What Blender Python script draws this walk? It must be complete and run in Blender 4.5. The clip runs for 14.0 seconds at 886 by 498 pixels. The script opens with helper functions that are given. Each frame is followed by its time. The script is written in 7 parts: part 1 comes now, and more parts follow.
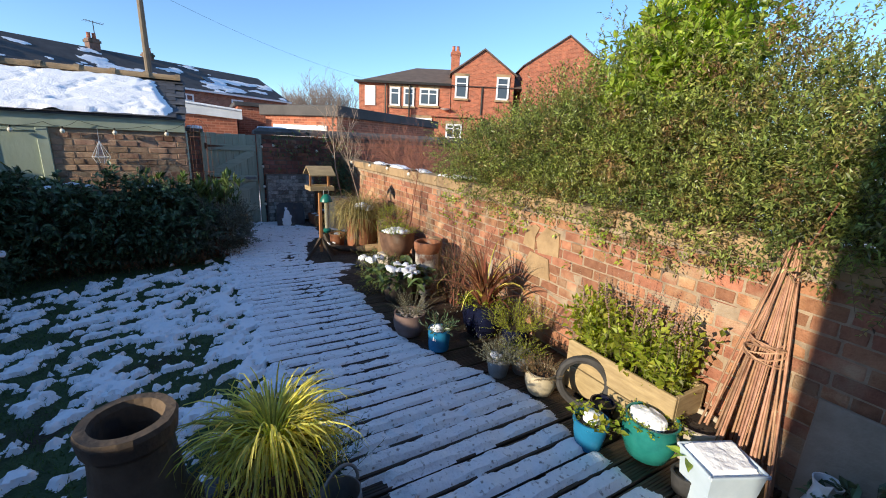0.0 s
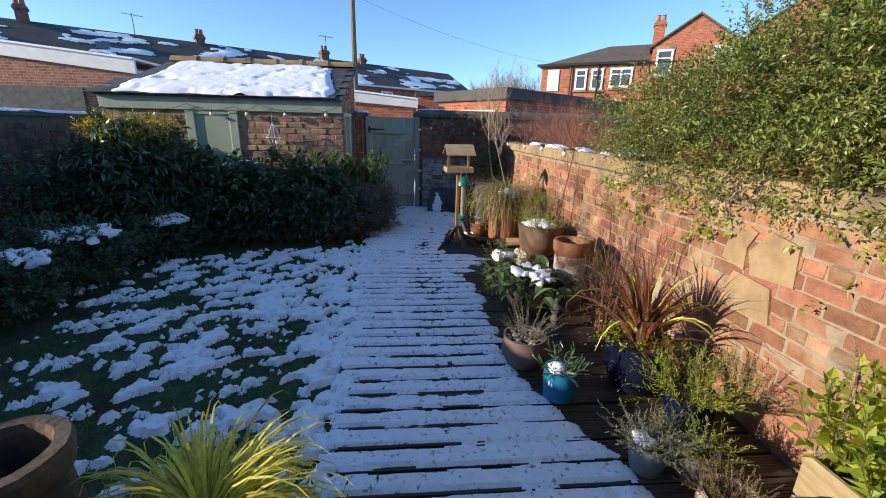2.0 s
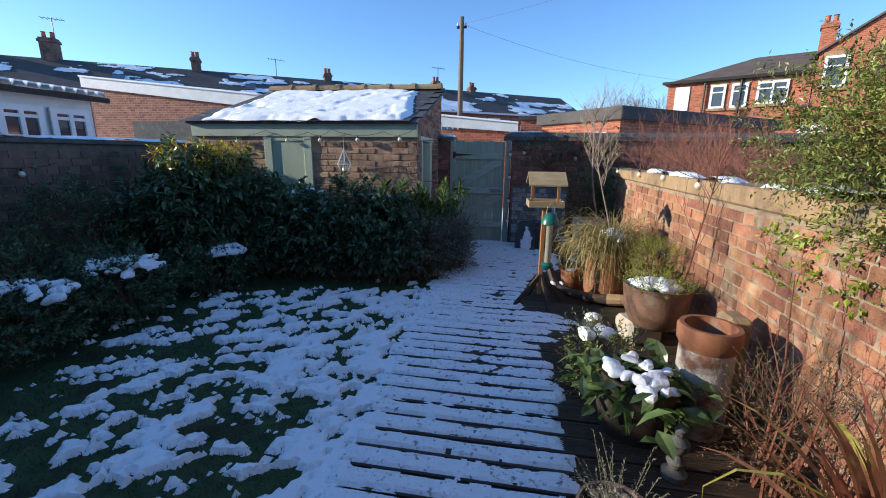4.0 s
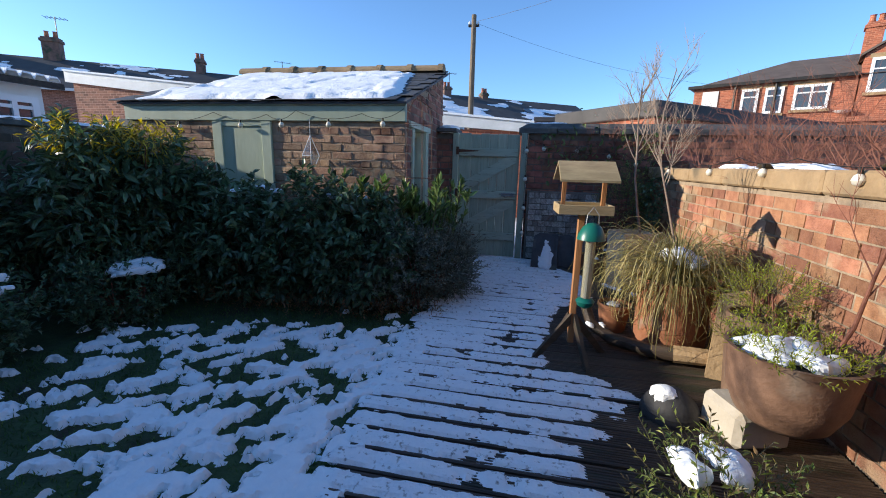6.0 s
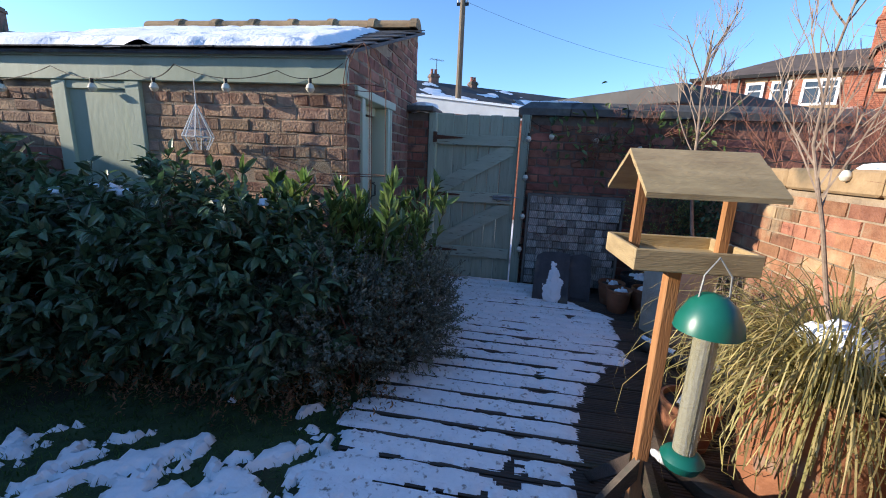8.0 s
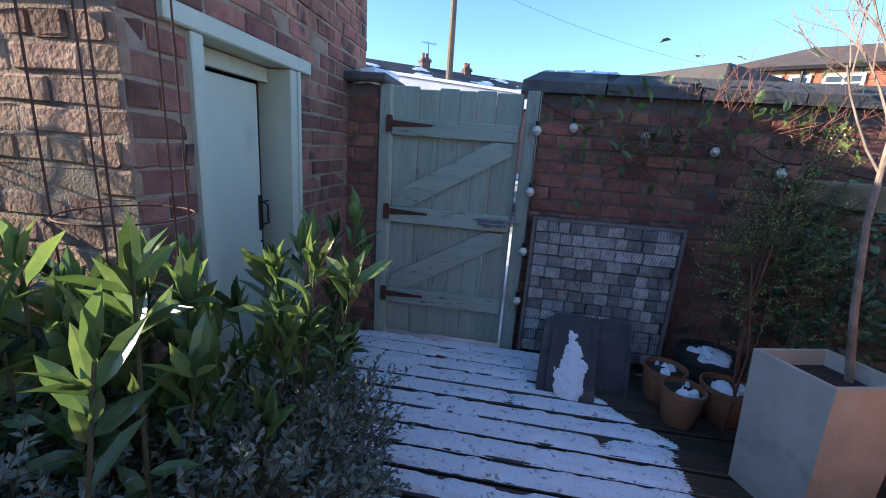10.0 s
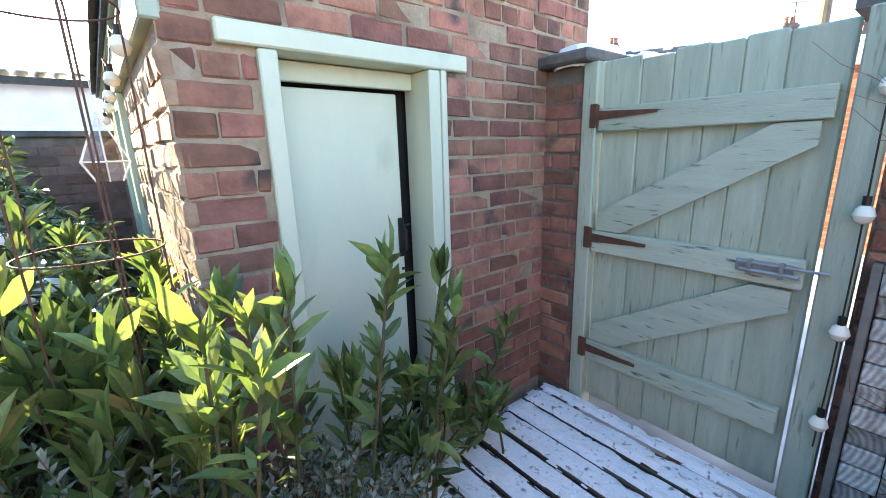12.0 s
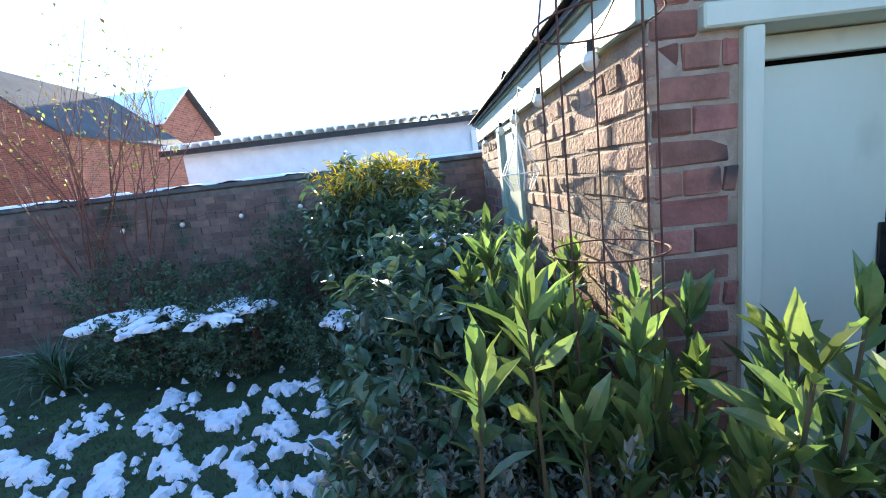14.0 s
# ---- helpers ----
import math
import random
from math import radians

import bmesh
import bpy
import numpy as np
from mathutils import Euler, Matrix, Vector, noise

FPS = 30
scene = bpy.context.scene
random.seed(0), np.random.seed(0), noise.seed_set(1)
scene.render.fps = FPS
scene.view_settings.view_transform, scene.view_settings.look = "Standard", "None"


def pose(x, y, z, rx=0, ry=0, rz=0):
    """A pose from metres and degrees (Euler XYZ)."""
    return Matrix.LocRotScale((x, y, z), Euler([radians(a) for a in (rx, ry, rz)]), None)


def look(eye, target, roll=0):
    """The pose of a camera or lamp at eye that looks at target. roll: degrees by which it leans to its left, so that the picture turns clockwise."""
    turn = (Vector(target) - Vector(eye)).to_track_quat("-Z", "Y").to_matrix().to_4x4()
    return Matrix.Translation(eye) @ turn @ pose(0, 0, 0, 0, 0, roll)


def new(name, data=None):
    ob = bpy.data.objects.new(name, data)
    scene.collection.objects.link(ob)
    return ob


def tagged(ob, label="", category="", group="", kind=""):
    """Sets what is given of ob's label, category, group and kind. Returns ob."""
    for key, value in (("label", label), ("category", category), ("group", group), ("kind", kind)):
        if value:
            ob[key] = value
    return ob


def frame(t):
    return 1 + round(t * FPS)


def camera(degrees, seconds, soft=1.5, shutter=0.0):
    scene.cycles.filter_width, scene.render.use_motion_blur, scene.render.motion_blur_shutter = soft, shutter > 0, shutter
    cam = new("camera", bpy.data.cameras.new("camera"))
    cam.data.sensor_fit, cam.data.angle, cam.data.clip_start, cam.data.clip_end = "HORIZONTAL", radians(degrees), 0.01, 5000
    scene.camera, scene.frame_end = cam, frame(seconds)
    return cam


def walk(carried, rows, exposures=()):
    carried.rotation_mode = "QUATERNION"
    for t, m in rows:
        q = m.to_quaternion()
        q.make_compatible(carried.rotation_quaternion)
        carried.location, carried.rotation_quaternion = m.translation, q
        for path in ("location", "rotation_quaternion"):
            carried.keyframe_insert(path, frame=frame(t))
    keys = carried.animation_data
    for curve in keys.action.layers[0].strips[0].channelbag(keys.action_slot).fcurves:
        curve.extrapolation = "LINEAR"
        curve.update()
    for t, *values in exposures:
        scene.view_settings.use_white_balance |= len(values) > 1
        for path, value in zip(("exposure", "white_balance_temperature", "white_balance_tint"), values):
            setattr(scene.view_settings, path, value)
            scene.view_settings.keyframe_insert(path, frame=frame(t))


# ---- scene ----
cam = camera(95.1, 14.0, 1.0)
METRES, EYE, TILT, LEAN, TURN = 9.0, 2.0, -3.5, 0.0, -27.5
PATH = [
    (0, (0.741, 1.22, 1.81), (1.719, 2.889, 1.303), 2.7),
    (0.5, (0.984, 1.407, 1.794), (1.82, 3.146, 1.268), 2.5),
    (1, (1.198, 1.541, 1.763), (1.834, 3.357, 1.219), 2.2),
    (1.5, (1.348, 1.724, 1.641), (1.752, 3.601, 1.081), 1.8),
    (2, (1.496, 2.002, 1.586), (1.672, 3.911, 1.018), 1.3),
    (2.5, (1.668, 2.251, 1.565), (1.654, 4.17, 1.001), 1.1),
    (3, (1.746, 2.497, 1.54), (1.584, 4.416, 1.001), 0.9),
    (3.5, (1.811, 2.782, 1.568), (1.539, 4.699, 1.069), 0.7),
    (4, (1.863, 3.076, 1.566), (1.527, 4.993, 1.108), 0.7),
    (4.2, (1.891, 3.213, 1.554), (1.532, 5.13, 1.111), 0.7),
    (6.3, (1.775, 4.66, 1.335), (1.385, 6.578, 0.922), 1.4),
    (6.5, (1.765, 4.81, 1.325), (1.38, 6.728, 0.907), 1.5),
    (7, (1.75, 5.2, 1.327), (1.37, 7.115, 0.903), 1.5),
    (7.2, (1.732, 5.36, 1.326), (1.35, 7.277, 0.9), 1.6),
    (9.3, (1.568, 7.012, 1.412), (1.351, 8.943, 0.937), 4.2),
    (9.5, (1.605, 7.179, 1.416), (1.376, 9.109, 0.943), 4.3),
    (10, (1.594, 7.622, 1.421), (1.316, 9.541, 0.932), 4.1),
    (10.5, (1.666, 7.966, 1.428), (1.184, 9.845, 0.94), 3.3),
    (11, (1.759, 8.232, 1.443), (0.967, 10.001, 0.948), 1.9),
    (11.5, (1.866, 8.434, 1.433), (0.672, 9.964, 0.951), 0.1),
    (12, (1.913, 8.528, 1.414), (0.388, 9.731, 0.938), -1.8),
    (12.5, (1.934, 8.497, 1.418), (0.184, 9.349, 0.956), -3.3),
    (13, (1.91, 8.426, 1.416), (0.028, 8.943, 0.98), -4.3),
    (13.5, (1.804, 8.306, 1.395), (-0.156, 8.532, 1.06), -5.3),
    (14, (1.674, 8.066, 1.425), (-0.298, 8.056, 1.089), -6.8),
]
walk(cam, [(t, look(eye, target, roll)) for t, eye, target, roll in PATH],
     [(0, 0.62, 6700, 9), (2.5, 0.57, 6450, 9), (4, 0.55, 6150, 9), (7, 0.65, 6250, 9), (9.5, 1.2, 6300, 14), (10.5, 1.65, 6700, 13), (11, 2.25, 7500, 11), (12, 3.0, 8600, 10), (12.5, 3.0, 8400, 10), (13.2, 2.45, 7500, 10), (14, 2.15, 6500, 8)])

# ---- world, sun and exposure ----
SUN_AZ, SUN_EL = math.radians(191.5), math.radians(15.6)
world = bpy.data.worlds.new("winter_sky")
scene.world = world
world.use_nodes = True
wn = world.node_tree
sky = wn.nodes.new("ShaderNodeTexSky")
sky.sky_type, sky.sun_disc = "NISHITA", False
sky.sun_elevation, sky.sun_rotation = SUN_EL, math.radians(90) - SUN_AZ
sky.altitude, sky.air_density, sky.dust_density, sky.ozone_density = 250, 0.9, 0.25, 4.6
wn.links.new(sky.outputs[0], wn.nodes["Background"].inputs[0])
wn.nodes["Background"].inputs[1].default_value = 0.185
sun = new("sun", bpy.data.lights.new("sun", "SUN"))
sun.data.energy, sun.data.angle, sun.data.color = 4.8, math.radians(0.53), (1.0, 0.88, 0.7)
sd = Vector((math.cos(SUN_AZ) * math.cos(SUN_EL), math.sin(SUN_AZ) * math.cos(SUN_EL), math.sin(SUN_EL)))
sun.matrix_world = look(sd * 60, (0, 0, 0))


# ---- materials ----
def surf(name, dark, light, scale=6.0, rough=0.8, bump=0.3, fine=60.0, spot=None, spot_scale=2.0, spot_at=0.6, rnd=0.0, metal=0.0, stretch=(1, 1, 1), island=False, see=0.0, spec=0.5):
    """A surface of two colours in grain and stains, with fine relief; rnd varies it from piece to piece."""
    m = bpy.data.materials.new(name)
    m.use_nodes = True
    nt = m.node_tree
    n, l = nt.nodes, nt.links
    p = n["Principled BSDF"]
    geo = n.new("ShaderNodeNewGeometry")
    mp = n.new("ShaderNodeMapping")
    mp.inputs["Scale"].default_value = stretch
    l.new(geo.outputs["Position"], mp.inputs[0])
    nz = n.new("ShaderNodeTexNoise")
    nz.inputs["Scale"].default_value, nz.inputs["Detail"].default_value, nz.inputs["Roughness"].default_value = scale, 6, 0.65
    l.new(mp.outputs[0], nz.inputs[0])
    ramp = n.new("ShaderNodeValToRGB")
    ramp.color_ramp.elements[0].position, ramp.color_ramp.elements[1].position = 0.3, 0.7
    ramp.color_ramp.elements[0].color, ramp.color_ramp.elements[1].color = (*dark, 1), (*light, 1)
    l.new(nz.outputs[0], ramp.inputs[0])
    col = ramp.outputs[0]
    if spot:
        s = n.new("ShaderNodeTexNoise")
        s.inputs["Scale"].default_value, s.inputs["Detail"].default_value = spot_scale, 5
        l.new(mp.outputs[0], s.inputs[0])
        r2 = n.new("ShaderNodeMapRange")
        r2.inputs[1].default_value, r2.inputs[2].default_value = spot_at - 0.05, spot_at + 0.08
        l.new(s.outputs[0], r2.inputs[0])
        mx = n.new("ShaderNodeMix")
        mx.data_type = "RGBA"
        l.new(r2.outputs[0], mx.inputs[0])
        l.new(col, mx.inputs[6])
        mx.inputs[7].default_value = (*spot, 1)
        col = mx.outputs[2]
    if rnd:
        src = geo.outputs["Random Per Island"] if island else n.new("ShaderNodeObjectInfo").outputs["Random"]
        hs = n.new("ShaderNodeHueSaturation")
        mr = n.new("ShaderNodeMapRange")
        mr.inputs[3].default_value, mr.inputs[4].default_value = 1 - rnd, 1 + rnd
        l.new(src, mr.inputs[0])
        l.new(mr.outputs[0], hs.inputs["Value"])
        wn2 = n.new("ShaderNodeTexWhiteNoise")
        wn2.noise_dimensions = "1D"
        l.new(src, wn2.inputs["W"])
        mh = n.new("ShaderNodeMapRange")
        mh.inputs[3].default_value, mh.inputs[4].default_value = 0.5 - rnd * 0.03, 0.5 + rnd * 0.03
        l.new(wn2.outputs[0], mh.inputs[0])
        l.new(mh.outputs[0], hs.inputs["Hue"])
        l.new(col, hs.inputs["Color"])
        col = hs.outputs[0]
    l.new(col, p.inputs["Base Color"])
    p.inputs["Roughness"].default_value, p.inputs["Metallic"].default_value = rough, metal
    p.inputs["Specular IOR Level"].default_value = spec
    if bump:
        f = n.new("ShaderNodeTexNoise")
        f.inputs["Scale"].default_value, f.inputs["Detail"].default_value = fine, 4
        l.new(mp.outputs[0], f.inputs[0])
        b = n.new("ShaderNodeBump")
        b.inputs["Strength"].default_value, b.inputs["Distance"].default_value = bump, 0.01
        l.new(f.outputs[0], b.inputs["Height"])
        l.new(b.outputs[0], p.inputs["Normal"])
    if see:
        tr = n.new("ShaderNodeBsdfTranslucent")
        hv = n.new("ShaderNodeHueSaturation")
        hv.inputs["Value"].default_value, hv.inputs["Saturation"].default_value = 1.9, 1.15
        l.new(col, hv.inputs["Color"])
        l.new(hv.outputs[0], tr.inputs[0])
        ms = n.new("ShaderNodeMixShader")
        ms.inputs[0].default_value = see
        l.new(p.outputs[0], ms.inputs[1])
        l.new(tr.outputs[0], ms.inputs[2])
        l.new(ms.outputs[0], n["Material Output"].inputs[0])
    return m


M = {}
M["brick_red"] = surf("brick_red", (0.22, 0.09, 0.05), (0.39, 0.185, 0.105), 12, 0.9, 0.9, 90, (0.37, 0.25, 0.155), 4, 0.57, rnd=0.36)
M["brick_red_isl"] = surf("brick_red_rest", (0.22, 0.09, 0.05), (0.39, 0.185, 0.105), 12, 0.9, 0.9, 90, (0.37, 0.25, 0.155), 4, 0.57, rnd=0.36, island=True)
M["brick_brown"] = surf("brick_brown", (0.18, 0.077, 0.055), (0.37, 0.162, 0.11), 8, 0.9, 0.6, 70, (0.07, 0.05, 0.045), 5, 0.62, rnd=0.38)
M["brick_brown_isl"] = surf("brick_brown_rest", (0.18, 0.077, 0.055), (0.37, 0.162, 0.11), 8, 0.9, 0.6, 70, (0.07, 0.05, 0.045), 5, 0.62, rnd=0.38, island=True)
# Paler than the shed side's brick: some of the front's sunlight is in it.
M["brick_tan"] = surf("brick_tan_worn_sunlit", (0.26, 0.15, 0.1), (0.47, 0.31, 0.2), 10, 0.95, 0.7, 60, (0.16, 0.08, 0.055), 4, 0.58, rnd=0.25)
M["brick_far"] = surf("brick_far", (0.27, 0.08, 0.045), (0.4, 0.13, 0.07), 5, 0.9, 0.3, 40, (0.28, 0.1, 0.06), 1.2, 0.62)
M["brick_terrace"] = surf("brick_terrace", (0.2, 0.085, 0.055), (0.33, 0.15, 0.1), 5, 0.9, 0.3, 40, (0.22, 0.11, 0.075), 1.2, 0.6)
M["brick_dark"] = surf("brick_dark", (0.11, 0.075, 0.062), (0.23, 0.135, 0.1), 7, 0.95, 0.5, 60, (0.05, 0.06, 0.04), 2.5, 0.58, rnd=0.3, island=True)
M["mortar"] = surf("mortar", (0.25, 0.185, 0.125), (0.4, 0.31, 0.22), 14, 0.95, 0.6, 120, (0.13, 0.1, 0.075), 3, 0.6)
M["mortar_dark"] = surf("mortar_dark", (0.1, 0.085, 0.07), (0.2, 0.16, 0.13), 12, 0.95, 0.6, 90)
M["render_grey"] = surf("cement_render", (0.25, 0.21, 0.16), (0.4, 0.33, 0.26), 4, 0.95, 0.5, 50, (0.1, 0.08, 0.06), 2, 0.6)
M["stone"] = surf("tan_sandstone", (0.24, 0.16, 0.085), (0.42, 0.29, 0.16), 6, 0.9, 0.6, 50, (0.14, 0.11, 0.07), 3, 0.6)
M["coping"] = surf("dark_coping_stone", (0.055, 0.055, 0.055), (0.13, 0.125, 0.115), 7, 0.85, 0.5, 60, (0.17, 0.16, 0.13), 5, 0.64)
M["slate"] = surf("slate", (0.035, 0.037, 0.042), (0.085, 0.085, 0.09), 6, 0.7, 0.5, 40, (0.14, 0.13, 0.11), 4, 0.66, rnd=0.25)
M["snow"] = surf("snow", (0.86, 0.885, 0.91), (0.93, 0.94, 0.95), 20, 0.75, 0.8, 38, spec=0.25)
M["snow_trodden"] = surf("trodden_snow", (0.82, 0.85, 0.88), (0.92, 0.93, 0.95), 24, 0.75, 0.9, 55, (0.26, 0.24, 0.22), 34, 0.64, spec=0.25)
M["green_paint"] = surf("sage_paint", (0.3, 0.36, 0.27), (0.42, 0.48, 0.36), 3, 0.6, 0.15, 30, (0.16, 0.19, 0.15), 5, 0.68, stretch=(1, 1, 0.4))
M["gate_paint"] = surf("grey_green_paint", (0.29, 0.345, 0.265), (0.4, 0.455, 0.355), 4, 0.65, 0.3, 40, (0.1, 0.12, 0.1), 9, 0.67, rnd=0.14, stretch=(6, 6, 0.6))
M["gate_rail_paint"] = surf("peeling_grey_green_paint", (0.35, 0.41, 0.32), (0.46, 0.52, 0.41), 4, 0.65, 0.5, 60, (0.09, 0.085, 0.07), 11, 0.655, rnd=0.1, stretch=(0.8, 4, 5))
M["door_paint"] = surf("pale_green_paint", (0.5, 0.53, 0.4), (0.58, 0.61, 0.47), 2.5, 0.55, 0.1, 25, (0.42, 0.45, 0.34), 4, 0.66, stretch=(1, 1, 0.5))
M["deck"] = surf("wet_decking", (0.028, 0.02, 0.015), (0.085, 0.06, 0.042), 5, 0.5, 0.4, 30, (0.03, 0.035, 0.02), 3, 0.6, rnd=0.3, stretch=(0.5, 6, 6))
M["grass_soil"] = surf("lawn_turf", (0.02, 0.038, 0.014), (0.055, 0.09, 0.03), 9, 0.95, 0.8, 60, (0.03, 0.02, 0.012), 1.6, 0.62)
M["soil"] = surf("dark_soil", (0.02, 0.014, 0.01), (0.05, 0.036, 0.025), 12, 0.95, 0.9, 60)
M["far_ground"] = surf("far_ground", (0.12, 0.12, 0.11), (0.3, 0.3, 0.28), 0.6, 0.95, 0.3, 6, (0.75, 0.77, 0.8), 0.4, 0.5)
M["paving"] = surf("patio_slab", (0.05, 0.052, 0.056), (0.11, 0.112, 0.115), 4, 0.7, 0.4, 50, rnd=0.15)
M["rust_iron"] = surf("rusty_iron", (0.085, 0.04, 0.025), (0.17, 0.075, 0.045), 20, 0.8, 0.4, 90, metal=0.3)
M["dark_iron"] = surf("dark_iron", (0.02, 0.02, 0.02), (0.05, 0.045, 0.04), 20, 0.5, 0.2, 90, metal=0.7)
M["white_paint"] = surf("white_paint", (0.66, 0.66, 0.64), (0.8, 0.8, 0.78), 3, 0.6, 0.1, 30)
M["pvc"] = surf("white_plastic", (0.72, 0.72, 0.72), (0.82, 0.82, 0.82), 2, 0.35, 0.0)
M["roof_dark"] = surf("dark_roof_slate", (0.045, 0.042, 0.042), (0.09, 0.083, 0.08), 1.3, 0.8, 0.4, 12, stretch=(1, 1, 1))
M["roof_brown"] = surf("brown_roof_tiles", (0.08, 0.06, 0.05), (0.14, 0.105, 0.085), 2, 0.85, 0.5, 10)
M["wood"] = surf("weathered_wood", (0.16, 0.1, 0.055), (0.32, 0.21, 0.115), 7, 0.75, 0.4, 50, stretch=(4, 4, 0.7), rnd=0.12)
# Near-black colour stands in for the shade inside the shed.
M["interior_shade"] = surf("unlit_interior", (0.01, 0.01, 0.01), (0.02, 0.018, 0.016), 5, 0.95, 0.0)


def coursed(m, joint):
    """Gives a far wall's material its courses of bricks and pale joints."""
    nt = m.node_tree
    n, l = nt.nodes, nt.links
    p = n["Principled BSDF"]
    src = p.inputs["Base Color"].links[0].from_socket
    tc = n.new("ShaderNodeTexCoord")
    sp_ = n.new("ShaderNodeSeparateXYZ")
    l.new(tc.outputs["Object"], sp_.inputs[0])
    ad_ = n.new("ShaderNodeMath")
    l.new(sp_.outputs[0], ad_.inputs[0])
    l.new(sp_.outputs[1], ad_.inputs[1])
    cb = n.new("ShaderNodeCombineXYZ")
    l.new(ad_.outputs[0], cb.inputs[0])
    l.new(sp_.outputs[2], cb.inputs[1])
    bk_ = n.new("ShaderNodeTexBrick")
    bk_.inputs["Scale"].default_value, bk_.inputs["Mortar Size"].default_value = 1.0, 0.009
    bk_.inputs["Brick Width"].default_value, bk_.inputs["Row Height"].default_value = 0.225, 0.078
    bk_.inputs["Color1"].default_value, bk_.inputs["Color2"].default_value, bk_.inputs["Mortar"].default_value = (0.65, 0.65, 0.65, 1), (1.3, 1.25, 1.2, 1), (*joint, 1)
    l.new(cb.outputs[0], bk_.inputs[0])
    mx = n.new("ShaderNodeMix")
    mx.data_type, mx.blend_type = "RGBA", "MULTIPLY"
    mx.inputs[0].default_value = 1.0
    l.new(src, mx.inputs[6])
    l.new(bk_.outputs[0], mx.inputs[7])
    l.new(mx.outputs[2], p.inputs["Base Color"])


coursed(M["brick_far"], (1.3, 1.8, 2.0))
coursed(M["brick_terrace"], (1.6, 1.9, 2.1))
gl = bpy.data.materials.new("window_glass")
gl.use_nodes = True
gp = gl.node_tree.nodes["Principled BSDF"]
gp.inputs["Base Color"].default_value, gp.inputs["Roughness"].default_value, gp.inputs["Specular IOR Level"].default_value = (0.05, 0.06, 0.07, 1), 0.05, 0.8
M["glass_far"] = gl


# ---- mesh helpers ----
class Geo:
    """Collects points and faces of one mesh."""

    def __init__(self):
        self.v, self.f = [], []

    def add(self, vs, fs):
        k = len(self.v)
        self.v += [tuple(v) for v in vs]
        self.f += [tuple(i + k for i in f) for f in fs]
        return self

    def box(self, x0, y0, z0, x1, y1, z1, c=0.0, m=None):
        """A box, with its edges cut off by c."""
        if c <= 0:
            vs = [(x, y, z) for x in (x0, x1) for y in (y0, y1) for z in (z0, z1)]
            fs = [(0, 1, 3, 2), (4, 6, 7, 5), (0, 4, 5, 1), (2, 3, 7, 6), (0, 2, 6, 4), (1, 5, 7, 3)]
        else:
            X, Y, Z = (x0, x1), (y0, y1), (z0, z1)
            vs, ix = [], {}
            for i in (0, 1):
                for j in (0, 1):
                    for k in (0, 1):
                        sx, sy, sz = (c, -c)[i], (c, -c)[j], (c, -c)[k]
                        for a, p in enumerate(((X[i], Y[j] + sy, Z[k] + sz), (X[i] + sx, Y[j], Z[k] + sz), (X[i] + sx, Y[j] + sy, Z[k]))):
                            ix[i, j, k, a] = len(vs)
                            vs.append(p)
            fs = []
            q = ((0, 0), (1, 0), (1, 1), (0, 1))
            for s in (0, 1):
                fs.append([ix[s, a, b, 0] for a, b in (q if s else q[::-1])])
                fs.append([ix[a, s, b, 1] for a, b in (q[::-1] if s else q)])
                fs.append([ix[a, b, s, 2] for a, b in (q if s else q[::-1])])
            for a in (0, 1):
                for b in (0, 1):
                    fs.append((ix[0, a, b, 1], ix[1, a, b, 1], ix[1, a, b, 2], ix[0, a, b, 2]))
                    fs.append((ix[a, 0, b, 0], ix[a, 1, b, 0], ix[a, 1, b, 2], ix[a, 0, b, 2]))
                    fs.append((ix[a, b, 0, 0], ix[a, b, 1, 0], ix[a, b, 1, 1], ix[a, b, 0, 1]))
                    for k in (0, 1):
                        fs.append((ix[a, b, k, 0], ix[a, b, k, 1], ix[a, b, k, 2]))
        if m is not None:
            vs = [m @ Vector(p) for p in vs]
        return self.add(vs, fs)

    def lathe(self, prof, n=24, at=(0, 0, 0), wob=0.0, cap=True, seed=0, sq=0.0):
        """A turned shape from (radius, height) pairs."""
        r = random.Random(seed)
        ph = [r.uniform(0, 6.28) for _ in range(3)]
        vs = []
        for rad, z in prof:
            for i in range(n):
                a = 2 * math.pi * i / n
                k = 1 + wob * (math.sin(2 * a + ph[0]) + 0.5 * math.sin(3 * a + ph[1] + z * 9))
                if sq:
                    k *= 1 + sq * abs(math.cos(4 * a))
                vs.append((at[0] + rad * k * math.cos(a), at[1] + rad * k * math.sin(a), at[2] + z))
        fs = [(j * n + i, j * n + (i + 1) % n, (j + 1) * n + (i + 1) % n, (j + 1) * n + i) for j in range(len(prof) - 1) for i in range(n)]
        if cap:
            fs += [tuple(range(n))[::-1], tuple((len(prof) - 1) * n + i for i in range(n))]
        return self.add(vs, fs)

    def tube(self, pts, r0, r1=None, n=6):
        """A tapered rod along points."""
        r1 = r0 if r1 is None else r1
        pts = [Vector(p) for p in pts]
        vs = []
        for i, p in enumerate(pts):
            d = (pts[min(i + 1, len(pts) - 1)] - pts[max(i - 1, 0)]).normalized()
            a = d.orthogonal().normalized()
            if i and abs(a.dot(pa)) < 0.99:
                a = (pa - d * pa.dot(d)).normalized()
            pa = a
            b = d.cross(a)
            r = r0 + (r1 - r0) * i / max(len(pts) - 1, 1)
            vs += [p + (a * math.cos(2 * math.pi * k / n) + b * math.sin(2 * math.pi * k / n)) * r for k in range(n)]
        fs = [(j * n + i, j * n + (i + 1) % n, (j + 1) * n + (i + 1) % n, (j + 1) * n + i) for j in range(len(pts) - 1) for i in range(n)]
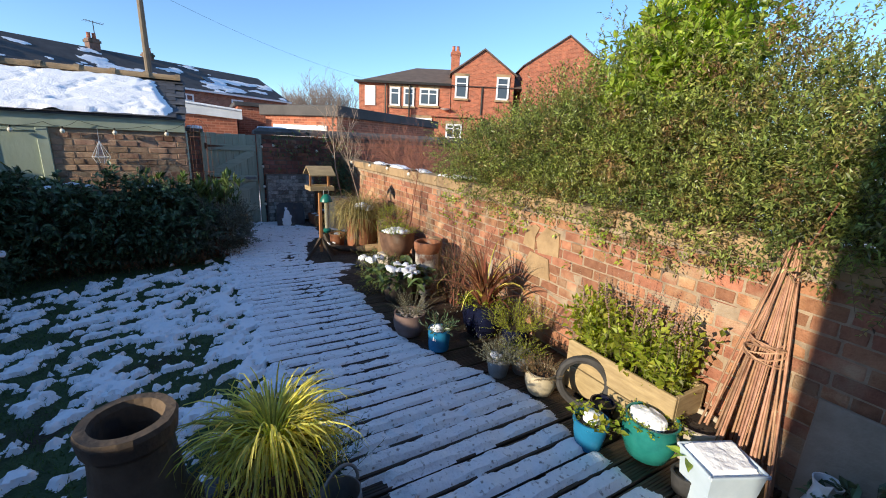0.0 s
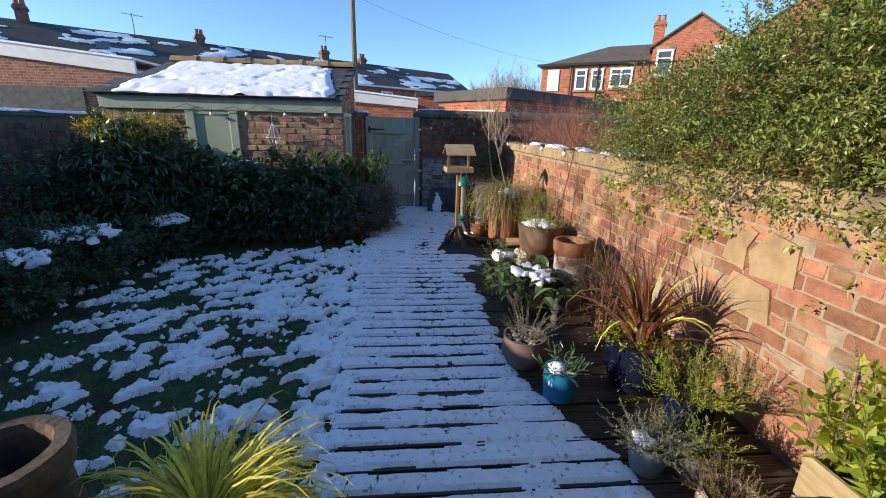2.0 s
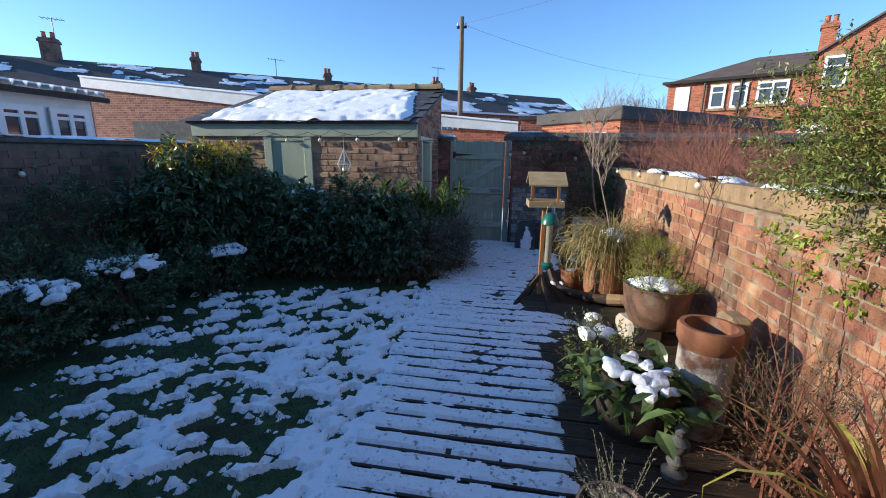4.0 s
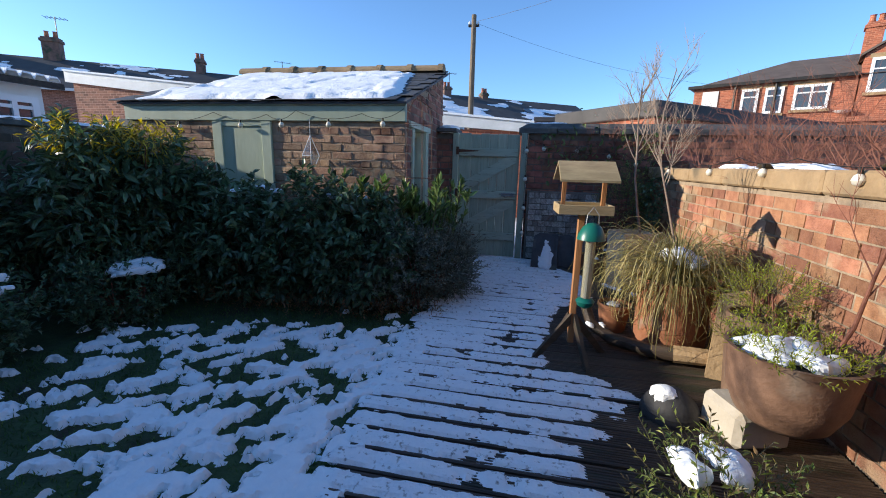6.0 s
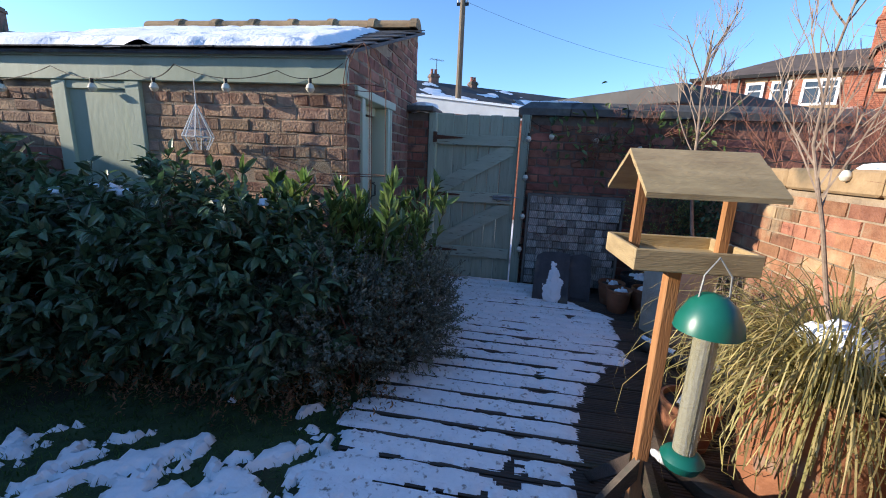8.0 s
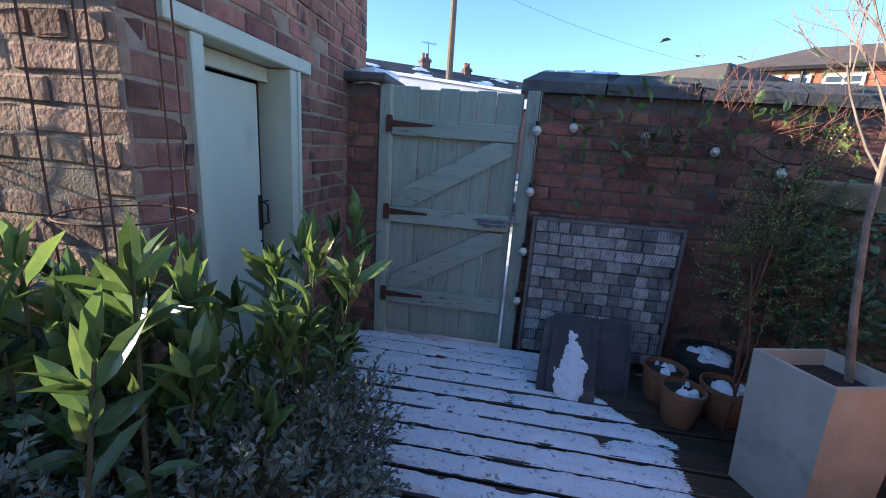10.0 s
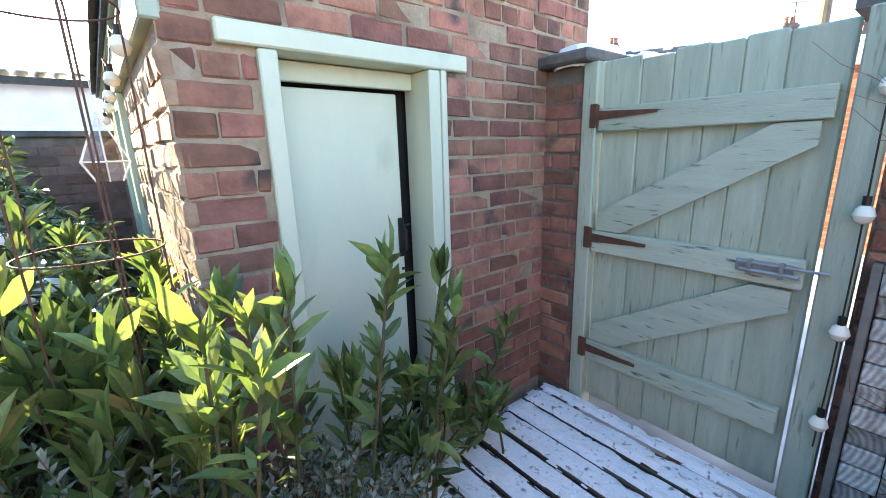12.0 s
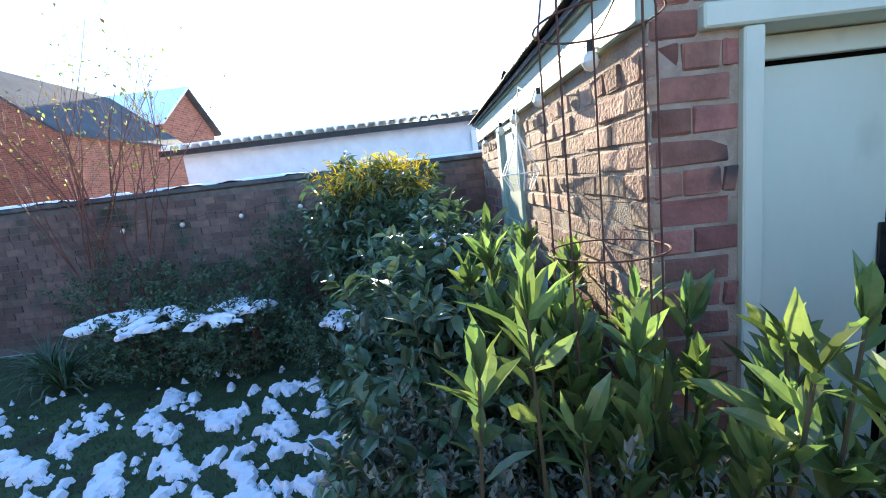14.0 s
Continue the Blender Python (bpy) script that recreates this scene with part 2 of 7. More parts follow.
        fs += [tuple(range(n))[::-1], tuple((len(pts) - 1) * n + i for i in range(n))]
        return self.add(vs, fs)

    def prism(self, poly, d):
        """A flat outline pushed along the vector d."""
        n = len(poly)
        vs = [Vector(p) for p in poly]
        vs += [p + Vector(d) for p in vs]
        return self.add(vs, [tuple(range(n))[::-1], tuple(range(n, 2 * n))] + [(i, (i + 1) % n, n + (i + 1) % n, n + i) for i in range(n)])

    def mesh(self, name):
        me = bpy.data.meshes.new(name)
        me.from_pydata(self.v, [], self.f)
        me.validate()
        return me


def part(name, g, material, parent=None, label="", smooth=False):
    """One mesh object, under a thing or a part where one is given."""
    me = g.mesh(name) if isinstance(g, Geo) else g
    if not me.materials:
        me.materials.append(M[material] if isinstance(material, str) else material)
    if smooth:
        me.polygons.foreach_set("use_smooth", [True] * len(me.polygons))
        me.set_sharp_from_angle(angle=math.radians(40))
    ob = new(name, me)
    if parent is not None:
        ob.parent = parent
    if label:
        ob["label"] = label
    if name in ("stems", "twigs", "branches", "blades", "yellow_blades", "leaves", "foliage", "branchwork"):
        ob["kind"] = "stuff"
    return ob


def thing(name, label, category, at=(0, 0, 0), turn=0.0, group="", kind=""):
    """An Empty at a thing's base."""
    ob = tagged(new(name), label, category, group, kind)
    ob.empty_display_size = 0.1
    ob.matrix_basis = pose(*at, 0, 0, turn)
    return ob


def lattice(x, y, seed):
    xi, yi = np.floor(x).astype(np.int64), np.floor(y).astype(np.int64)
    fx, fy = x - xi, y - yi
    fx, fy = fx * fx * (3 - 2 * fx), fy * fy * (3 - 2 * fy)

    def hsh(a, b):
        k = (a * 374761393 + b * 668265263 + seed * 1274126177) & 0xFFFFFFFF
        k = ((k ^ (k >> 13)) * 1103515245) & 0xFFFFFFFF
        return ((k ^ (k >> 16)) & 0xFFFF) / 65535.0
    return (hsh(xi, yi) * (1 - fx) + hsh(xi + 1, yi) * fx) * (1 - fy) + (hsh(xi, yi + 1) * (1 - fx) + hsh(xi + 1, yi + 1) * fx) * fy


def fbm(x, y, s, seed=0, octaves=4):
    """Value noise from 0 to 1 with features s metres wide."""
    t, amp, tot = 0, 1.0, 0.0
    for o in range(octaves):
        t = t + amp * lattice(x / s * 2 ** o + 17.3 * o, y / s * 2 ** o + 5.1 * o, seed + o)
        tot += amp
        amp *= 0.5
    return t / tot


def sheet(name, x0, y0, x1, y1, step, rule, material="snow", parent=None, label="", m=None):
    """A sheet over a grid; rule(x, y) gives its cover (none where negative) and its height."""
    nx, ny = int((x1 - x0) / step) + 1, int((y1 - y0) / step) + 1
    X, Y = np.meshgrid(np.linspace(x0, x1, nx), np.linspace(y0, y1, ny))
    c, z = rule(X, Y)
    on = c > 0
    cell = on[:-1, :-1] | on[1:, :-1] | on[:-1, 1:] | on[1:, 1:]
    used = np.zeros_like(on)
    used[:-1, :-1] |= cell
    used[1:, :-1] |= cell
    used[:-1, 1:] |= cell
    used[1:, 1:] |= cell
    idx = np.cumsum(used.ravel()).reshape(used.shape) - 1
    P = np.stack([X[used], Y[used], z[used]], 1)
    if m is not None:
        mm = np.array(m)
        P = P @ mm[:3, :3].T + mm[:3, 3]
    j, i = np.nonzero(cell)
    F = np.stack([idx[j, i], idx[j, i + 1], idx[j + 1, i + 1], idx[j + 1, i]], 1)
    g = Geo()
    g.v, g.f = P.tolist(), F.tolist()
    return part(name, g, material, parent, label, smooth=True)


def brickwork(parent, origin, udir, width, z0, z1, mat_part, mat_rest, holes=(), near=None, face=(0, 0, 0), seed=1, pitch=(0.235, 0.086), alt=None, top=None, name="brick"):
    """Courses of bricks on a wall's face: those for which near(u, z) holds are pieces of their own, the rest one mesh."""
    r = random.Random(seed)
    ud, nd = Vector(udir).normalized(), Vector(face)
    turn = Matrix((ud, nd, (0, 0, 1))).transposed().to_4x4()
    o = Vector(origin)
    shapes = {}

    def shape(w, k):
        if (w, k) not in shapes:
            rr = random.Random(k * 7 + int(w * 1000))
            g = Geo().box(-w / 2, -0.04, -pitch[1] / 2 + 0.006, w / 2, 0.0, pitch[1] / 2 - 0.006, 0.006)
            g.v = [(x + rr.uniform(-0.003, 0.003), y + (rr.uniform(-0.007, 0.004) if y > -0.02 else 0), z + rr.uniform(-0.004, 0.004)) for x, y, z in g.v]
            me = g.mesh(name)
            me.materials.append(M[mat_part])
            shapes[w, k] = me
        return shapes[w, k]
    rest = Geo()
    rows = int((z1 - z0) / pitch[1])
    for c in range(rows):
        z = z0 + (c + 0.5) * pitch[1]
        head = c % 4 == 3
        w = pitch[0] / 2 if head else pitch[0]
        u = (-w * 0.5 if c % 2 else 0.0) + (w * 0.25 if head else 0)
        while u < width:
            a, b = max(u, 0.0), min(u + w, width)
            for h0, h1, k0, k1 in holes:
                if k0 < z < k1:
                    if a < h0 < b:
                        b = h0
                    if a < h1 < b:
                        a = h1
            mid = (a + b) / 2
            inside = any(h0 - 1e-4 <= mid <= h1 + 1e-4 and k0 < z < k1 for h0, h1, k0, k1 in holes)
            if not inside and b - a > 0.035 and (top is None or z + pitch[1] / 2 < top(mid)):
                bw = round(b - a - 0.011, 2)
                mt = Matrix.Translation(o + ud * mid + Vector((0, 0, z)) + nd * r.uniform(0.004, 0.011)) @ turn @ pose(0, 0, 0, r.uniform(-1, 1), r.uniform(-0.8, 0.8), r.uniform(-1, 1))
                if near is not None and near(mid, z):
                    ob = new(name, shape(bw, r.randint(0, 2)))
                    ob.parent = parent
                    ob.matrix_basis = mt
                else:
                    rest.box(-bw / 2, -0.04, -pitch[1] / 2 + 0.006, bw / 2, 0, pitch[1] / 2 - 0.006, 0, mt)
            u += w
    if rest.v:
        tagged(part("brickwork", rest, mat_rest, parent), kind="stuff")


def structure(name, g, material, label, category):
    return tagged(part(name, g, material), label, category, kind="structure")


# ---- ground ----
def ground_rule(x, y):
    z = -0.06 + 0 * x
    near = (x > -1.6) & (x < 1.6) & (y > 2) & (y < 9)
    z = np.where(near, -0.05 + 0.03 * fbm(x, y, 0.5, 3), z)
    return z * 0 + 1, z


g = Geo()
g.add([(-400, -400, -0.09), (400, -400, -0.09), (400, 400, -0.09), (-400, 400, -0.09)], [(0, 1, 2, 3)])
structure("ground", g, "far_ground", "winter ground with patchy snow beyond the garden walls", "ground")
lawn = sheet("lawn", -3.0, 2.0, 1.25, 8.6, 0.05, ground_rule, "grass_soil")
tagged(lawn, "short dark green lawn under patchy snow", "lawn", kind="structure")


def lawn_snow(x, y):
    wx, wy = x + 0.12 * (fbm(x, y, 0.15, 91, 2) - 0.5), y + 0.12 * (fbm(x, y, 0.15, 93, 2) - 0.5)
    n = fbm((wx * 0.8 + wy * 0.6) * 0.7, (wy * 0.8 - wx * 0.6) * 1.5, 0.13, 11, 3) * 0.66 + fbm(x, y, 0.045, 23, 2) * 0.34
    edge = np.minimum.reduce([(x + 1.45 + 0.35 * (fbm(y, x * 0 + 1, 0.6, 5) - 0.5)) * 0.5, (1.12 - x) * 2.0, (7.38 + 0.25 * x - y) * 0.5, (y - 2.6) * 0.6])
    c = n - np.interp(y, [3.0, 4.3, 5.2, 6.5], [0.605, 0.595, 0.562, 0.545]) - 0.07 * np.clip(0.2 - x, 0, 1) + np.clip(edge, -1, 0.05) + 0.055 * np.exp(-((x - 0.95) / 0.2) ** 2)
    base = -0.05 + 0.03 * fbm(x, y, 0.5, 3)
    return c, base + np.clip(c * 0.7, -0.012, 0.03) + 0.022 * (fbm(x, y, 0.045, 31, 3) - 0.5) + 0.008


tagged(sheet("lawn_snow", -2.0, 2.6, 1.2, 7.9, 0.0155, lawn_snow), "melting patches of white snow lying on the lawn", "snow", kind="stuff")

# ---- decking path ----
PITCH = 0.146
deck = thing("decking", "grooved dark wet timber decking path running to the back gate", "decking", kind="structure")


def plank_mesh(x0, x1):
    prof = [(-0.066, -0.035), (-0.066, -0.006), (-0.06, 0.0)]
    y = -0.054
    while y < 0.05:
        prof += [(y, 0.0), (y + 0.003, -0.005), (y + 0.009, -0.005), (y + 0.012, 0.0)]
        y += 0.018
    prof += [(0.06, 0.0), (0.066, -0.006), (0.066, -0.035)]
    g = Geo()
    n = len(prof)
    g.add([(x0, y, z) for y, z in prof] + [(x1, y, z) for y, z in prof], [(i, i + 1, n + i + 1, n + i) for i in range(n - 1)] + [tuple(range(n)), tuple(range(n, 2 * n))[::-1]])
    me = g.mesh("plank")
    me.materials.append(M["deck"])
    return me


def deck_left(y):
    """The left edge of the decking along the garden."""
    return 0.75 if y < 2.9 else (1.16 if y < 3.5 else 1.17 - 0.06 * (min(y, 7) - 3.5) if y < 8.3 else 0.57)


plank_shapes = {}
PLANKS = []
rp = random.Random(4)
k = 0
y = 0.3
while y < 10.36:
    x0 = round(deck_left(y) / 0.03) * 0.03 + rp.choice((-0.03, 0, 0, 0.03))
    key = round(x0, 2)
    if key not in plank_shapes:
        plank_shapes[key] = plank_mesh(key, 3.4)
    ob = new("plank", plank_shapes[key])
    ob.parent = deck
    ob.matrix_basis = pose(0, y, rp.uniform(-0.003, 0.003), rp.uniform(-0.6, 0.6), 0, rp.uniform(-0.15, 0.15) - 0.0)
    PLANKS.append((y, key))
    y += PITCH
g = Geo()
for xx in (1.3, 1.95, 2.6, 3.2):
    g.box(xx - 0.03, 0.2, -0.1, xx + 0.03, 10.4, -0.04)
part("joist", g, "deck", deck)


def deck_snow_rule(x, y):
    ph = (y - 0.3 + PITCH / 2) / PITCH
    idx = np.floor(ph)
    v = np.abs(ph - idx - 0.5) * 2          # 0 in the middle of a board, 1 in the joint
    h = lattice(idx * 1.0 + 0.5, idx * 0 + 0.5, 77)
    h2 = lattice(idx * 1.0 + 0.5, idx * 0 + 7.5, 78)
    left = np.where(y < 2.95, 1.75 - (y - 2.3) * 0.45, np.where(y < 3.4, 1.28, 1.16 - 0.05 * (y - 3.5))) - 0.12 * h
    left = np.where(y > 8.3, np.interp(y, [8.3, 9.0, 9.3, 10.4], [1.1, 0.95, 0.62, 0.6]) - 0.08 * h, left)
    right = np.interp(y, [1.5, 2.3, 3.1, 3.6, 4.3, 5.4, 6.3, 6.72, 7.0, 7.1, 7.6, 8.3, 8.8, 9.6, 9.9, 10.4], [3.0, 2.72, 2.68, 2.5, 2.22, 2.2, 2.2, 2.6, 2.4, 2.0, 1.95, 2.15, 2.5, 2.58, 2.3, 2.0]) + 0.14 * (h2 - 0.5)
    n = fbm(x, y, 0.16, 41, 3)
    wear = fbm(x, y, 0.55, 57, 3)
    gr = fbm(x, y, 0.045, 71, 3)
    edge = np.minimum((x - left) * 3, (right - x) * 3) + (n - 0.5) * 0.5
    trod = np.exp(-((x - 1.72) / 0.24) ** 2) * np.clip((y - 3.4) * 2, 0, 1) * np.clip((8.2 - y) * 2, 0, 1)
    c = 0.2 - 1.5 * np.clip(v - 0.46 - 0.2 * h - 0.25 * np.clip(fbm(x, y * 0.3, 0.4, 67, 2) - 0.5, 0, 1), 0, 1) + (n - 0.5) * 0.5 - 0.13 * trod * np.clip((wear - 0.42) * 5, 0, 1) - 0.25 * np.clip(wear - 0.62, 0, 1) + (gr - 0.5) * (0.12 + 0.4 * trod)
    dirt = np.clip((x - 1.75) * 1.2, 0, 1) * np.clip(1 - np.abs(y - 6.55) / 0.75, 0, 1)
    c = np.minimum(c - 0.34 * dirt * (0.4 + n), edge)
    deep = np.where((y > 2.3) & (y < 3.4), 0.036, 0.017) - 0.006 * trod
    z = 0.001 + np.clip(c * 0.16, -0.004, deep) + 0.007 * (fbm(x, y, 0.05, 61, 3) - 0.5)
    return c, z


tagged(sheet("deck_snow", 0.5, 1.6, 3.1, 10.38, 0.0152, deck_snow_rule, "snow_trodden"), "trodden snow lying in strips along the deck boards", "snow", kind="stuff")

# patio slabs by the house
patio = thing("patio", "dark grey stone patio slabs beside the decking", "patio", kind="structure")
for i in range(4):
    for j in range(3):
        ob = part("slab", Geo().box(-2.0 + i * 0.68, 1.15 + j * 0.72, -0.08, -2.0 + i * 0.68 + 0.67, 1.15 + j * 0.72 + 0.71, 0.06, 0.006), "paving", patio)

# ---- right-hand wall ----
WX = 3.42
wall_e = structure("wall_east", Geo().box(WX, -1.0, -0.3, WX + 0.22, 10.5, 1.24), "mortar", "weathered red brick garden wall with flat stone coping", "wall")
brickwork(wall_e, (WX, 10.5, 0.0), (0, -1, 0), 11.4, 0.0, 1.24, "brick_red", "brick_red_isl", face=(-1, 0, 0), near=lambda u, z: 4.2 < u < 8.9 and z > 0.24, seed=3)
rc = random.Random(8)
yy = -1.0
while yy < 10.4:
    ln = rc.uniform(0.5, 0.75)
    ob = part("coping_stone", Geo().box(WX - 0.045, yy + 0.006, 1.243, WX + 0.26, min(yy + ln, 10.5) - 0.006, 1.375 + rc.uniform(-0.008, 0.008), 0.014), "stone", wall_e)
    yy += ln
for sp_ in (((3.72, 0.86), (3.98, 0.84), (4.02, 0.97), (3.9, 1.1), (3.74, 1.07)), ((4.03, 0.85), (4.2, 0.88), (4.17, 1.06), (4.05, 1.1), (3.99, 1.08), (4.04, 0.98)), ((3.8, 0.62), (4.06, 0.6), (4.14, 0.72), (4.09, 0.83), (3.84, 0.81))):
    part("stone_patch", Geo().prism([(WX - 0.016, a, b) for a, b in sp_], (0.06, 0, 0)), "stone", wall_e, "rough tan stone let into the bricks")

# ---- back wall, gate ----
BY = 10.5
wall_n = structure("wall_north", Geo().box(1.76, BY, -0.3, 9.0, BY + 0.3, 1.8), "mortar_dark", "dark weathered brick back wall with stone coping", "wall")
brickwork(wall_n, (1.76, BY, 0.0), (1, 0, 0), 7.2, 0.0, 1.8, "brick_brown", "brick_brown_isl", face=(0, -1, 0), near=lambda u, z: u < 1.7 and z > 0.5, seed=9)
xx = 1.62
for i in range(14):
    ln = rc.uniform(0.42, 0.6)
    x1 = xx + ln
    sl = 0.12 if i == 0 else 0.0
    g = Geo().prism([(xx + 0.004, BY - 0.06, 1.803), (xx + 0.004, BY + 0.36, 1.803), (xx + 0.004, BY + 0.36, 1.87), (xx + 0.004 + sl, BY + 0.25, 1.945), (xx + 0.004 + sl, BY + 0.05, 1.945), (xx + 0.004, BY - 0.06, 1.87)], (ln - 0.01, 0, 0))
    part("coping_stone", g, "coping", wall_n)
    xx = x1
pier = structure("gate_pier", Geo().box(0.41, 10.42, -0.1, 0.69, 10.8, 1.8, 0.008), "mortar_dark", "narrow dark brick pier beside the gate with a slab cap", "pier")
brickwork(pier, (0.42, 10.42, 0.0), (1, 0, 0), 0.27, 0.0, 1.8, "brick_brown", "brick_brown_isl", face=(0, -1, 0), near=lambda u, z: True, seed=21)
part("cap", Geo().box(0.43, 10.34, 1.803, 0.75, 10.86, 1.86, 0.012), "coping", pier)

gate = thing("garden_gate", "shut grey-green ledged and braced timber gate with rusty hinges", "gate")
for nm, a, b in (("gate_post", 0.69, 0.77), ("gate_post", 1.665, 1.755)):
    part(nm, Geo().box(a, 10.40, -0.1, b, 10.5, 1.8, 0.006), "gate_paint", gate)
rg = random.Random(2)
xs = [0.775, 0.955, 1.09, 1.225, 1.34, 1.47, 1.648]
for a, b in zip(xs, xs[1:]):
    part("board", Geo().box(a + 0.0006, 10.445, 0.012 + rg.uniform(-0.008, 0.012), b - 0.0006, 10.465, 1.79 + rg.uniform(-0.01, 0.01), 0.007), "gate_paint", gate)
for z in (0.32, 0.93, 1.53):
    part("rail", Geo().box(0.78, 10.402, z - 0.055, 1.628, 10.444, z + 0.055, 0.004), "gate_rail_paint", gate)
for za, zb in ((0.38, 0.86), (0.99, 1.47)):
    part("brace", Geo().prism([(0.8, 10.412, za), (0.93, 10.412, za), (1.6, 10.412, zb - 0.08), (1.6, 10.412, zb), (1.47, 10.412, zb), (0.8, 10.412, za + 0.09)], (0, 0.032, 0)), "gate_rail_paint", gate)
for z in (0.33, 0.95, 1.55):
    part("hinge", Geo().box(0.745, 10.385, z - 0.055, 0.78, 10.4, z + 0.055, 0.002).prism([(0.78, 10.395, z - 0.022), (1.06, 10.395, z - 0.007), (1.06, 10.395, z + 0.007), (0.78, 10.395, z + 0.022)], (0, 0.006, 0)).tube([(0.78, 10.398, z - 0.05), (0.78, 10.398, z + 0.05)], 0.007), "rust_iron", gate, "rusty strap hinge")
M["grey_zinc"] = surf("grey_zinc", (0.2, 0.21, 0.21), (0.34, 0.35, 0.35), 10, 0.5, 0.15, 60, metal=0.4)
bolt = part("bolt", Geo().box(1.42, 10.392, 0.915, 1.6, 10.401, 0.965, 0.003).tube([(1.43, 10.384, 0.955), (1.7, 10.384, 0.955)], 0.007).tube([(1.44, 10.38, 0.925), (1.62, 10.38, 0.925)], 0.009).box(1.46, 10.374, 0.91, 1.475, 10.392, 0.97).box(1.56, 10.374, 0.91, 1.575, 10.392, 0.97), "grey_zinc", gate, "galvanised sliding bolt")

# ---- left-hand wall ----
LX = -3.15
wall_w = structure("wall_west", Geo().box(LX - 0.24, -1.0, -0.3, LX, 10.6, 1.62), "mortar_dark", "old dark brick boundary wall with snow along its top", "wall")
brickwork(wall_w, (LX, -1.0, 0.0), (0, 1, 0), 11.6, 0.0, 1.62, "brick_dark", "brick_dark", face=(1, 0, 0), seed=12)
part("coping", Geo().box(LX - 0.3, -1.0, 1.623, LX + 0.04, 10.6, 1.68, 0.01), "coping", wall_w)


def wall_snow(x, y):
    c = 0.1 - np.abs(x - (LX - 0.12)) * 0.75 + 0.5 * (fbm(x, y, 0.25, 91, 3) - 0.42)
    return c, 1.682 + np.clip(c * 0.3, -0.004, 0.035)


tagged(sheet("wall_snow", LX - 0.3, -1.0, LX + 0.05, 10.6, 0.04, wall_snow), "thin line of snow on the wall top", "snow", kind="stuff")

# ---- brick shed ----
SX, SW, SY, SB = 0.5, -2.85, 8.68, 10.8
shed = thing("garden_shed", "brick garden shed with sage green boards and snowy slate roof", "shed", (0, 0, 0))
ASKEW = Matrix.Translation((0.5, 8.66, 0)) @ pose(0, 0, 0, 0, 0, 1.5) @ Matrix.Translation((-0.5, -8.66, 0))
shed.matrix_basis = ASKEW


def roof_z(y):
    return 2.0 + (y - 8.6) * 0.325


g = Geo()
D0, D1, DT = 8.935, 9.66, 1.735
g.prism([(SX, SY, -0.1), (SX, D0, -0.1), (SX, D0, roof_z(D0) - 0.06), (SX, SY, roof_z(SY) - 0.06)], (-0.2, 0, 0))
g.prism([(SX, D1, -0.1), (SX, SB, -0.1), (SX, SB, roof_z(SB) - 0.06), (SX, D1, roof_z(D1) - 0.06)], (-0.2, 0, 0))
g.prism([(SX, D0, DT + 0.07), (SX, D1, DT + 0.07), (SX, D1, roof_z(D1) - 0.06), (SX, D0, roof_z(D0) - 0.06)], (-0.2, 0, 0))
east = part("side_wall", g, "mortar", shed)
front = part("front_wall", Geo().prism([(SX - 0.2, SY, -0.1), (SX - 0.2, SY, 1.78), (-1.03, SY, 1.78), (-1.03, SY, 1.0), (-1.7, SY, 1.0), (-1.7, SY, 1.78), (SW, SY, 1.78), (SW, SY, -0.1)], (0, 0.2, 0)), "mortar", shed)
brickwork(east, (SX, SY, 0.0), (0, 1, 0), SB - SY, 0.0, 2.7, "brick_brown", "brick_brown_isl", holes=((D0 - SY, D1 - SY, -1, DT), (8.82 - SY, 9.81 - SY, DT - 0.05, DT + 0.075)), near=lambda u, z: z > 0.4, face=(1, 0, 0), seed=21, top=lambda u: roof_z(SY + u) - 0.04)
# Upper front bricks take the tan raised for the grazing sun.
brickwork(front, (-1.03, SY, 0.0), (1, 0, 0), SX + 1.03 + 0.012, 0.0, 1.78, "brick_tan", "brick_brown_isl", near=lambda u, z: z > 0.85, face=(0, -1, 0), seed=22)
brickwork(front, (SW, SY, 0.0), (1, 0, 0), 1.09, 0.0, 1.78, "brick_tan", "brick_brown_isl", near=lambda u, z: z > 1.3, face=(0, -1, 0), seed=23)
part("back_wall", Geo().box(SW, SB - 0.2, -0.1, SX - 0.2, SB, roof_z(SB) - 0.1).prism([(SW, SY + 0.2, -0.1), (SW, SB - 0.2, -0.1), (SW, SB - 0.2, roof_z(SB - 0.2) - 0.1), (SW, SY + 0.2, roof_z(SY) - 0.1)], (0.2, 0, 0)), "brick_brown", shed)
part("fascia", Geo().box(SW - 0.05, SY - 0.035, 1.775, SX + 0.012, SY + 0.02, 1.955, 0.006).box(SW - 0.05, SY - 0.05, 1.935, SX + 0.02, SY - 0.036, 1.965), "green_paint", shed, "sage green painted fascia board")
for px in (-1.7, -1.09):
    part("post", Geo().box(px - 0.06, SY - 0.03, 0.2, px + 0.06, SY + 0.03, 1.774, 0.006), "green_paint", shed)
win = part("window_board", Geo().box(-1.64, SY - 0.005, 1.01, -1.15, SY + 0.02, 1.774), "green_paint", shed, "boarded window with a dusty grey-green panel")
part("frame", Geo().box(-1.64, SY - 0.02, 1.72, -1.15, SY - 0.006, 1.773), "green_paint", win)
part("frame", Geo().box(-1.64, SY - 0.02, 1.01, -1.15, SY - 0.006, 1.06), "green_paint", win)
